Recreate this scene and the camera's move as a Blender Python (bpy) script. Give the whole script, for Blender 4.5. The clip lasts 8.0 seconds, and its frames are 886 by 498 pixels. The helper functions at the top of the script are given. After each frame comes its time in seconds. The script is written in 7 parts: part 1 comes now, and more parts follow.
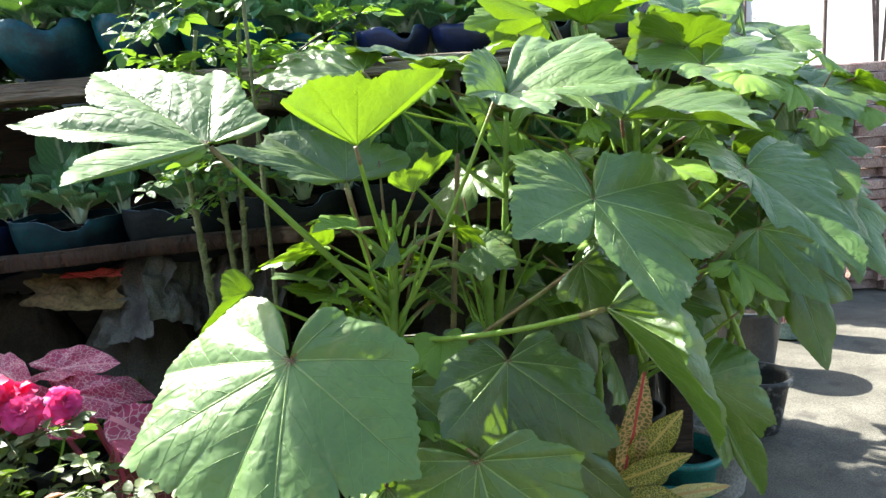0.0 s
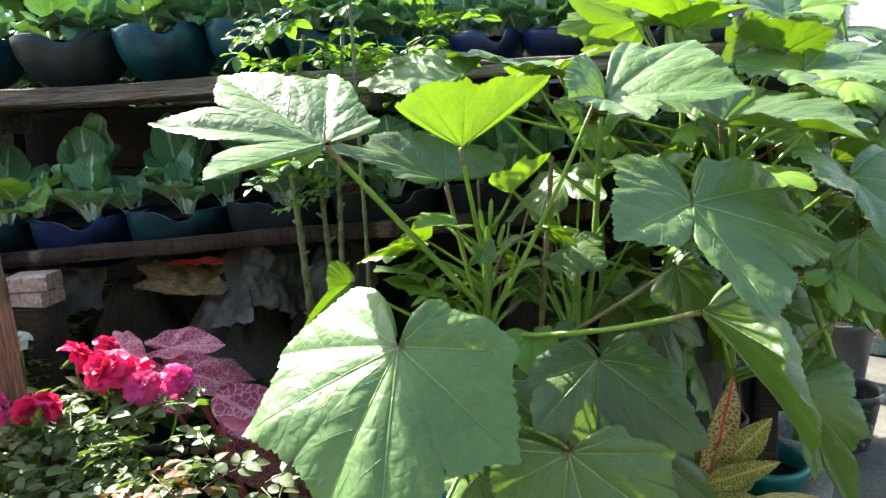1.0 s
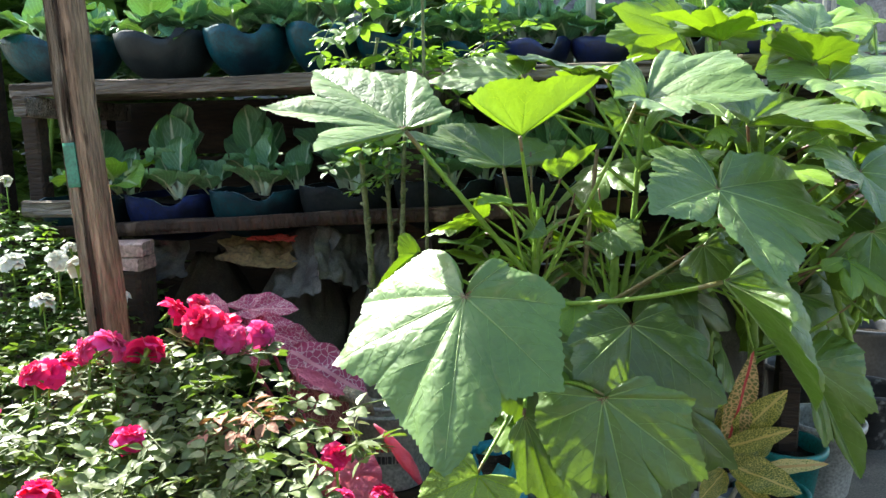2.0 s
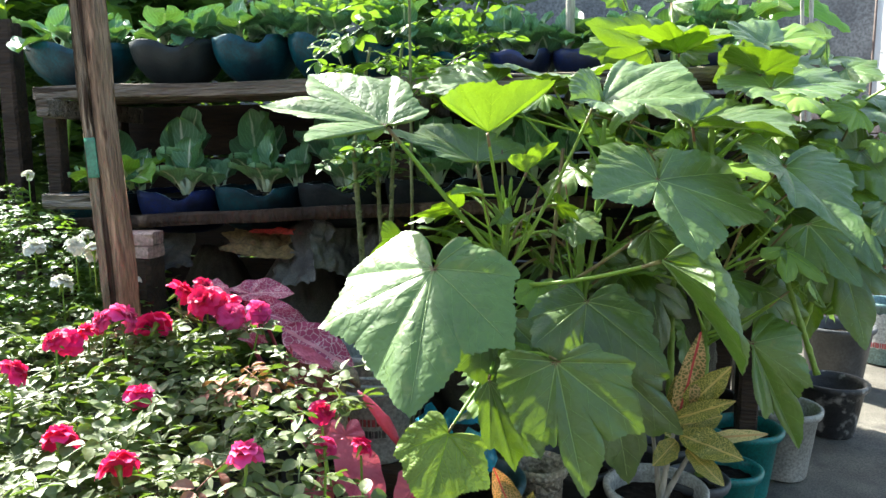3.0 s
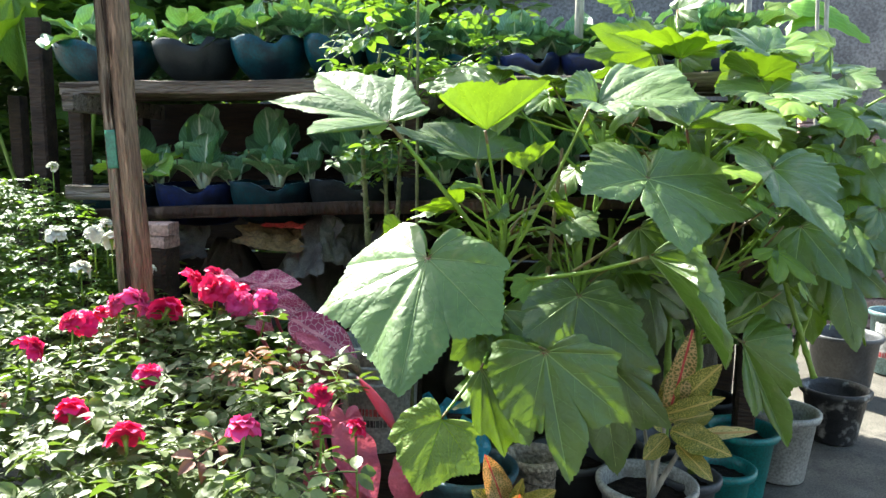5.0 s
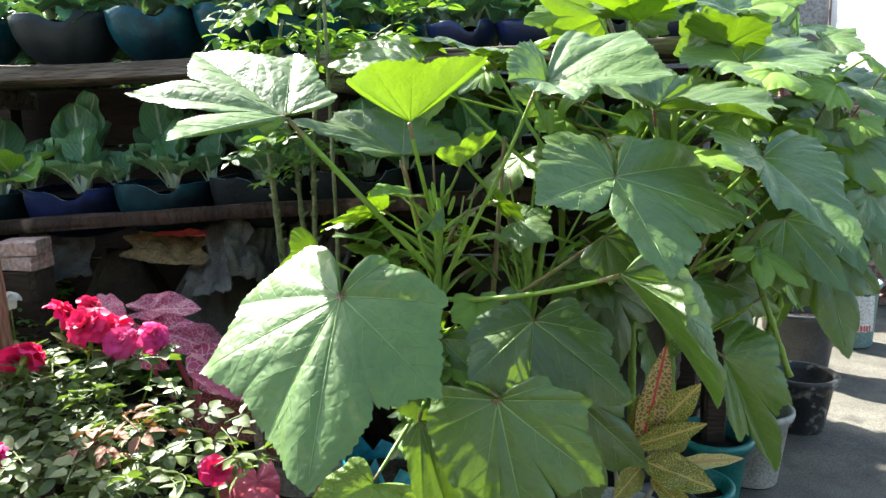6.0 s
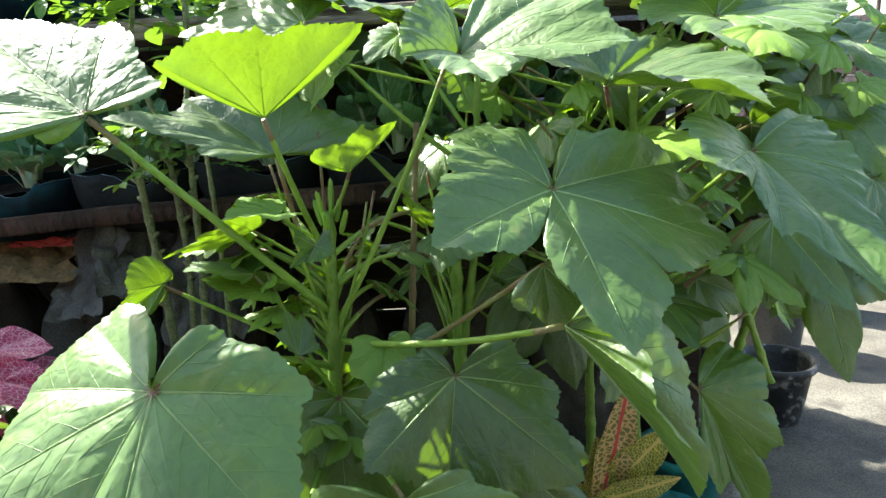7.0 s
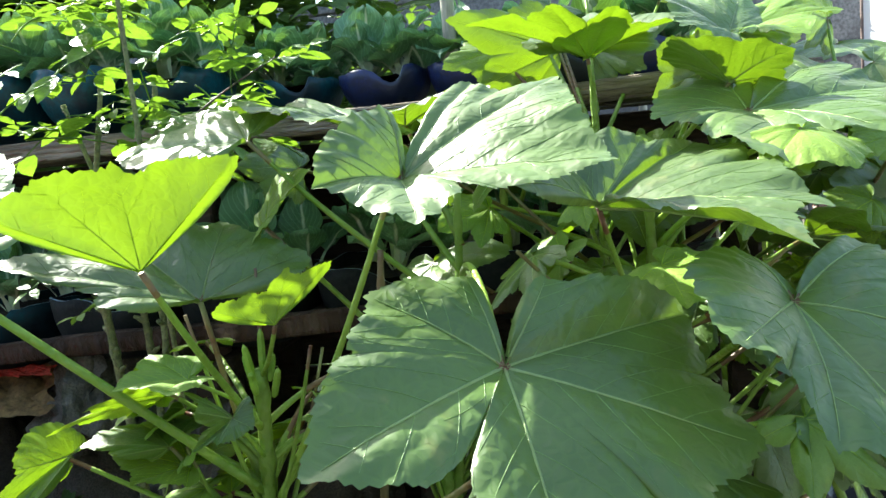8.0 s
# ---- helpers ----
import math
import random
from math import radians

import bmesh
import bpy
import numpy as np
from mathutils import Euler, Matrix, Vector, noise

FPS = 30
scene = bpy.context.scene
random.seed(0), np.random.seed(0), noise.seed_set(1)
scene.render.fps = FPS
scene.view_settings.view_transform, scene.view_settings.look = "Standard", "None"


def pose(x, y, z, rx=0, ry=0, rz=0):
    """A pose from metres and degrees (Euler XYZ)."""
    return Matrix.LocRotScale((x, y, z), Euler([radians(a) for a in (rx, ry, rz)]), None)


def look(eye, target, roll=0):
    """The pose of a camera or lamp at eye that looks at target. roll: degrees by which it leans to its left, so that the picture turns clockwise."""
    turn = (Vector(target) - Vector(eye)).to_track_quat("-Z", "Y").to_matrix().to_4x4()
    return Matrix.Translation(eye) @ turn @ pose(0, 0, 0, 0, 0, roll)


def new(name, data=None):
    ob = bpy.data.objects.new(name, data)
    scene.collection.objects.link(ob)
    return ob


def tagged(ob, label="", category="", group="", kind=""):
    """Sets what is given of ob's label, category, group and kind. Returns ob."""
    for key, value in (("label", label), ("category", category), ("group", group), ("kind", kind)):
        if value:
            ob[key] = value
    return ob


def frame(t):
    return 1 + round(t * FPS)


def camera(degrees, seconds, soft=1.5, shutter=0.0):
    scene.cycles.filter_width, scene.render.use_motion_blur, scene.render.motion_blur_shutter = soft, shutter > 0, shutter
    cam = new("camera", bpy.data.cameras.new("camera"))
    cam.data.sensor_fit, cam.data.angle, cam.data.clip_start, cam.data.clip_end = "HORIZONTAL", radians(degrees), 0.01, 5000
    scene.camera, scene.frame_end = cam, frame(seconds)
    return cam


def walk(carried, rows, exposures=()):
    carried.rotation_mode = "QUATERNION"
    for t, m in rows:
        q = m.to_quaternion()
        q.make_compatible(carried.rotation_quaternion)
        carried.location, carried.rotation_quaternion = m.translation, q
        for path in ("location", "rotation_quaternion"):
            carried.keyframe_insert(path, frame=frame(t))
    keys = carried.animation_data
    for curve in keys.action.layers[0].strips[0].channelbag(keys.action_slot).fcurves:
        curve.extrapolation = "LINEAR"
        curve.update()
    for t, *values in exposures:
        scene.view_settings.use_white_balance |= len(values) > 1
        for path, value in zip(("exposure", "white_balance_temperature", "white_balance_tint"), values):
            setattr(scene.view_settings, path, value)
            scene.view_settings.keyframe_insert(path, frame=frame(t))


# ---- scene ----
cam = camera(65.1, 8.0)
PATH = [
    (0, (0.009, -0.002, 1.31), (-0.016, 1.969, 0.974), -3.9),
    (0.5, (0.002, -0.005, 1.313), (-0.09, 1.964, 0.975), -3.8),
    (1, (-0.039, -0.059, 1.319), (-0.263, 1.902, 0.993), -3.0),
    (1.5, (-0.07, -0.179, 1.304), (-0.355, 1.773, 0.973), -2.0),
    (2.8, (0.009, -0.434, 1.253), (-0.354, 1.517, 1.005), -0.5),
    (3, (0.038, -0.472, 1.243), (-0.302, 1.481, 0.976), -0.5),
    (3.5, (0.07, -0.529, 1.221), (-0.274, 1.425, 0.967), 0.2),
    (4, (0.083, -0.579, 1.212), (-0.337, 1.362, 0.974), 1.0),
    (5.5, (0.109, -0.411, 1.236), (-0.234, 1.539, 0.957), -0.3),
    (6, (0.075, -0.173, 1.278), (-0.153, 1.785, 0.94), -1.6),
    (6.5, (0.069, -0.015, 1.299), (-0.054, 1.935, 0.873), -2.4),
    (7, (0.156, 0.221, 1.33), (0.026, 2.161, 0.859), -3.4),
    (7.5, (0.237, 0.381, 1.355), (0.043, 2.328, 0.945), -3.8),
    (8, (0.297, 0.486, 1.375), (-0.024, 2.446, 1.142), -5.3),
]
walk(cam, [(t, look(eye, target, roll)) for t, eye, target, roll in PATH], [(0, 2.2, 6650, 2), (8, 2.2, 6650, 2)])

# ---- sky and sun: bright morning, sun ahead and to the left ----
SUN = Vector((-0.569, 0.478, 0.669)).normalized()
world = bpy.data.worlds.new("sky")
scene.world = world
world.use_nodes = True
wn = world.node_tree.nodes
sky = wn.new("ShaderNodeTexSky")
sky.sky_type = "NISHITA"
sky.sun_disc = False
sky.air_density, sky.dust_density, sky.ozone_density = 1.0, 1.8, 0.7
sky.sun_elevation = math.asin(SUN.z)
sky.sun_rotation = math.atan2(SUN.x, SUN.y)
world.node_tree.links.new(sky.outputs["Color"], wn["Background"].inputs["Color"])
wn["Background"].inputs["Strength"].default_value = 0.115
lamp = bpy.data.lights.new("sun", "SUN")
lamp.energy, lamp.angle, lamp.color = 5.0, radians(0.6), (1.0, 0.975, 0.935)
sun = new("sun", lamp)
sun.matrix_world = look(SUN * 30, (0, 0, 0))

GROUND = 0.03


# ---- materials ----
def graph(name):
    m = bpy.data.materials.new(name)
    m.use_nodes = True
    t = m.node_tree
    return m, t.nodes, t.links, t.nodes["Principled BSDF"], t.nodes["Material Output"]


def mixed(nodes, links, fac, a, b, mode="MIX"):
    """A colour mix; each of fac, a and b is a value or a socket."""
    n = nodes.new("ShaderNodeMix")
    n.data_type, n.blend_type = "RGBA", mode
    for k, v in ((0, fac), (6, a), (7, b)):
        if isinstance(v, bpy.types.NodeSocket):
            links.new(v, n.inputs[k])
        else:
            n.inputs[k].default_value = v if k == 0 else (*v, 1)
    return n.outputs[2]


def grain(nodes, links, scale, detail=4, low=0.35, high=0.65, stretch=None):
    co = nodes.new("ShaderNodeTexCoord")
    mp = nodes.new("ShaderNodeMapping")
    if stretch:
        mp.inputs["Scale"].default_value = stretch
    n = nodes.new("ShaderNodeTexNoise")
    n.inputs["Scale"].default_value, n.inputs["Detail"].default_value = scale, detail
    r = nodes.new("ShaderNodeMapRange")
    r.inputs["From Min"].default_value, r.inputs["From Max"].default_value = low, high
    links.new(co.outputs["Object"], mp.inputs["Vector"])
    links.new(mp.outputs["Vector"], n.inputs["Vector"])
    links.new(n.outputs["Fac"], r.inputs["Value"])
    return r.outputs["Result"]


def bumped(nodes, links, bsdf, height, strength, distance):
    b = nodes.new("ShaderNodeBump")
    b.inputs["Strength"].default_value, b.inputs["Distance"].default_value = strength, distance
    links.new(height, b.inputs["Height"])
    links.new(b.outputs["Normal"], bsdf.inputs["Normal"])
    return b.outputs["Normal"]


def solid(name, dark, light, scale=12, fine=120, rough=0.6, bump=0.3, dist=0.003, metal=0.0, stretch=None, vary=0.0, spots=None, spec=0.5):
    """A rough two-scale surface: blotches, fine grain, relief; spots: (colour, scale, from, to) of a third tone."""
    m, nodes, links, p, out = graph(name)
    big, small = grain(nodes, links, scale, 5, stretch=stretch), grain(nodes, links, fine, 3, stretch=stretch)
    col = mixed(nodes, links, big, dark, light)
    col = mixed(nodes, links, small, col, mixed(nodes, links, 0.5, col, (0.02, 0.02, 0.02)), "MIX")
    if spots:
        col = mixed(nodes, links, grain(nodes, links, spots[1], 6, spots[2], spots[3], stretch), col, spots[0])
    if vary:
        info = nodes.new("ShaderNodeObjectInfo")
        h = nodes.new("ShaderNodeHueSaturation")
        r = nodes.new("ShaderNodeMapRange")
        r.inputs["To Min"].default_value, r.inputs["To Max"].default_value = 1 - vary, 1 + vary
        links.new(info.outputs["Random"], r.inputs["Value"])
        links.new(r.outputs["Result"], h.inputs["Value"])
        links.new(col, h.inputs["Color"])
        col = h.outputs["Color"]
    links.new(col, p.inputs["Base Color"])
    p.inputs["Roughness"].default_value, p.inputs["Metallic"].default_value = rough, metal
    p.inputs["Specular IOR Level"].default_value = spec if rough < 0.8 else 0.2
    bumped(nodes, links, p, small, bump, dist)
    return m


def small_veins(nodes, links):
    """The net of fine veins on a leaf's own map: 0 on a vein, 1 between."""
    co = nodes.new("ShaderNodeTexCoord")
    vo = nodes.new("ShaderNodeTexVoronoi")
    vo.feature = "DISTANCE_TO_EDGE"
    vo.inputs["Scale"].default_value = 17
    wob = nodes.new("ShaderNodeTexNoise")
    wob.inputs["Scale"].default_value = 5
    warp = nodes.new("ShaderNodeMix")
    warp.data_type, warp.blend_type = "RGBA", "ADD"
    warp.inputs[0].default_value = 0.12
    links.new(co.outputs["UV"], wob.inputs["Vector"])
    links.new(co.outputs["UV"], warp.inputs[6])
    links.new(wob.outputs["Color"], warp.inputs[7])
    links.new(warp.outputs[2], vo.inputs["Vector"])
    soft = nodes.new("ShaderNodeMapRange")
    soft.interpolation_type = "SMOOTHERSTEP"
    soft.inputs["From Max"].default_value = 0.32
    links.new(vo.outputs["Distance"], soft.inputs["Value"])
    return soft.outputs["Result"]


def leafy(name, dark, light, glow, through_part, rough=0.45, sheen=0.0, scale=9, fine=70, bump=0.5, dist=0.004, vary=0.25, blot=None, quilt=0.0, spec=0.5):
    """A leaf: gloss on a mottled blade, and light that comes through it."""
    m, nodes, links, p, out = graph(name)
    big, small = grain(nodes, links, scale, 4), grain(nodes, links, fine, 2)
    col = mixed(nodes, links, big, dark, light)
    col = mixed(nodes, links, small, col, mixed(nodes, links, 0.25, col, light))
    if blot:
        col = mixed(nodes, links, grain(nodes, links, blot[1], 5, blot[2], blot[3]), col, blot[0])
    if quilt:
        soft = small_veins(nodes, links)
        pale = nodes.new("ShaderNodeMapRange")
        pale.inputs["From Max"].default_value = 0.10
        pale.inputs["To Min"].default_value, pale.inputs["To Max"].default_value = 0.09, 0.0
        links.new(soft, pale.inputs["Value"])
        col = mixed(nodes, links, pale.outputs["Result"], col, [min(1, c * 1.9) for c in light])
        col = mixed(nodes, links, grain(nodes, links, 28, 6, 0.62, 0.75), col, mixed(nodes, links, 0.5, col, (0.20, 0.22, 0.05)))
    info = nodes.new("ShaderNodeObjectInfo")
    r = nodes.new("ShaderNodeMapRange")
    r.inputs["To Min"].default_value, r.inputs["To Max"].default_value = 1 - vary, 1 + vary
    links.new(info.outputs["Random"], r.inputs["Value"])
    h = nodes.new("ShaderNodeHueSaturation")
    tint = nodes.new("ShaderNodeMapRange")
    tint.inputs["To Min"].default_value, tint.inputs["To Max"].default_value = 0.475, 0.515
    turn = nodes.new("ShaderNodeMath")
    turn.operation = "PINGPONG"
    turn.inputs[1].default_value = 0.37
    links.new(info.outputs["Random"], turn.inputs[0])
    links.new(turn.outputs[0], tint.inputs["Value"])
    links.new(tint.outputs["Result"], h.inputs["Hue"])
    links.new(r.outputs["Result"], h.inputs["Value"])
    links.new(col, h.inputs["Color"])
    links.new(h.outputs["Color"], p.inputs["Base Color"])
    p.inputs["Roughness"].default_value, p.inputs["Specular IOR Level"].default_value = rough, spec
    p.inputs["Sheen Weight"].default_value, p.inputs["Sheen Roughness"].default_value = sheen, 0.4
    nrm = bumped(nodes, links, p, small, bump, dist)
    if quilt:
        b2 = nodes.new("ShaderNodeBump")
        b2.inputs["Strength"].default_value, b2.inputs["Distance"].default_value = quilt, 0.004
        links.new(soft, b2.inputs["Height"])
        links.new(nrm, b2.inputs["Normal"])
        nrm = b2.outputs["Normal"]
        links.new(nrm, p.inputs["Normal"])
    tr = nodes.new("ShaderNodeBsdfTranslucent")
    g = mixed(nodes, links, big, [c * 0.75 for c in glow], glow)
    links.new(g, tr.inputs["Color"])
    links.new(nrm, tr.inputs["Normal"])
    mx = nodes.new("ShaderNodeMixShader")
    mx.inputs[0].default_value = through_part
    links.new(p.outputs[0], mx.inputs[1])
    links.new(tr.outputs[0], mx.inputs[2])
    links.new(mx.outputs[0], out.inputs["Surface"])
    return m


def netted(name, ground, ground2, net, glow, cells, width, rib, ribw, stretch=(1, 1, 1)):
    """A patterned leaf on its UV map (u across, v along): a network of veins over the ground colour, and a midrib."""
    m, nodes, links, p, out = graph(name)
    uv = nodes.new("ShaderNodeTexCoord")
    mp = nodes.new("ShaderNodeMapping")
    mp.inputs["Scale"].default_value = stretch
    wob = nodes.new("ShaderNodeTexNoise")
    wob.inputs["Scale"].default_value = 6
    add = nodes.new("ShaderNodeMix")
    add.data_type, add.blend_type = "RGBA", "ADD"
    add.inputs[0].default_value = 0.12
    links.new(uv.outputs["UV"], mp.inputs["Vector"])
    links.new(mp.outputs["Vector"], wob.inputs["Vector"])
    links.new(mp.outputs["Vector"], add.inputs[6])
    links.new(wob.outputs["Color"], add.inputs[7])
    v = nodes.new("ShaderNodeTexVoronoi")
    v.feature = "DISTANCE_TO_EDGE"
    v.inputs["Scale"].default_value = cells
    links.new(add.outputs[2], v.inputs["Vector"])
    r = nodes.new("ShaderNodeMapRange")
    r.inputs["From Min"].default_value, r.inputs["From Max"].default_value = width * 0.5, width
    r.inputs["To Min"].default_value, r.inputs["To Max"].default_value = 1, 0
    links.new(v.outputs["Distance"], r.inputs["Value"])
    info = nodes.new("ShaderNodeObjectInfo")
    base = mixed(nodes, links, info.outputs["Random"], ground, ground2)
    col = mixed(nodes, links, r.outputs["Result"], base, net)
    sep = nodes.new("ShaderNodeSeparateXYZ")
    links.new(uv.outputs["UV"], sep.inputs[0])
    ab = nodes.new("ShaderNodeMath")
    ab.operation = "ABSOLUTE"
    links.new(sep.outputs["X"], ab.inputs[0])
    lt = nodes.new("ShaderNodeMath")
    lt.operation = "LESS_THAN"
    lt.inputs[1].default_value = ribw
    links.new(ab.outputs[0], lt.inputs[0])
    col = mixed(nodes, links, lt.outputs[0], col, rib)
    links.new(col, p.inputs["Base Color"])
    p.inputs["Roughness"].default_value = 0.38
    nrm = bumped(nodes, links, p, v.outputs["Distance"], 0.3, 0.003)
    tr = nodes.new("ShaderNodeBsdfTranslucent")
    links.new(mixed(nodes, links, 1.0, col, glow, "MULTIPLY"), tr.inputs["Color"])
    mx = nodes.new("ShaderNodeMixShader")
    mx.inputs[0].default_value = 0.3
    links.new(p.outputs[0], mx.inputs[1])
    links.new(tr.outputs[0], mx.inputs[2])
    links.new(mx.outputs[0], out.inputs["Surface"])
    return m


def ribbed(name, stalk, dark, light, glow, through_part=0.3):
    """A leaf of leafy greens on its UV map: pale stalk below, green blade above with a pale midrib and side veins."""
    m, nodes, links, p, out = graph(name)
    uv = nodes.new("ShaderNodeTexCoord")
    sep = nodes.new("ShaderNodeSeparateXYZ")
    links.new(uv.outputs["UV"], sep.inputs[0])
    ab = nodes.new("ShaderNodeMath")
    ab.operation = "ABSOLUTE"
    links.new(sep.outputs["X"], ab.inputs[0])
    up = nodes.new("ShaderNodeMapRange")
    up.inputs["From Min"].default_value, up.inputs["From Max"].default_value = 0.36, 0.5
    links.new(sep.outputs["Y"], up.inputs["Value"])
    rib = nodes.new("ShaderNodeMapRange")
    rib.inputs["From Min"].default_value, rib.inputs["From Max"].default_value = 0.012, 0.05
    links.new(ab.outputs[0], rib.inputs["Value"])
    side = nodes.new("ShaderNodeTexWave")
    side.inputs["Scale"].default_value, side.inputs["Distortion"].default_value = 6.5, 1.2
    side.bands_direction = "DIAGONAL"
    cmb = nodes.new("ShaderNodeCombineXYZ")
    sc = nodes.new("ShaderNodeMath")
    sc.operation = "MULTIPLY"
    sc.inputs[1].default_value = -0.8
    links.new(ab.outputs[0], sc.inputs[0])
    links.new(sc.outputs[0], cmb.inputs["X"])
    links.new(sep.outputs["Y"], cmb.inputs["Y"])
    links.new(cmb.outputs[0], side.inputs["Vector"])
    vein = nodes.new("ShaderNodeMapRange")
    vein.inputs["From Min"].default_value, vein.inputs["From Max"].default_value = 0.82, 1.0
    vein.inputs["To Max"].default_value = 0.28
    links.new(side.outputs["Fac"], vein.inputs["Value"])
    info = nodes.new("ShaderNodeObjectInfo")
    green = mixed(nodes, links, info.outputs["Random"], dark, light)
    green = mixed(nodes, links, vein.outputs["Result"], green, [c * 2.2 for c in light])
    blade_c = mixed(nodes, links, rib.outputs["Result"], stalk, green)
    col = mixed(nodes, links, up.outputs["Result"], stalk, blade_c)
    links.new(col, p.inputs["Base Color"])
    p.inputs["Roughness"].default_value = 0.4
    bumped(nodes, links, p, grain(nodes, links, 90, 3), 0.5, 0.003)
    tr = nodes.new("ShaderNodeBsdfTranslucent")
    tr.inputs["Color"].default_value = (*glow, 1)
    mx = nodes.new("ShaderNodeMixShader")
    mx.inputs[0].default_value = through_part
    links.new(p.outputs[0], mx.inputs[1])
    links.new(tr.outputs[0], mx.inputs[2])
    links.new(mx.outputs[0], out.inputs["Surface"])
    return m


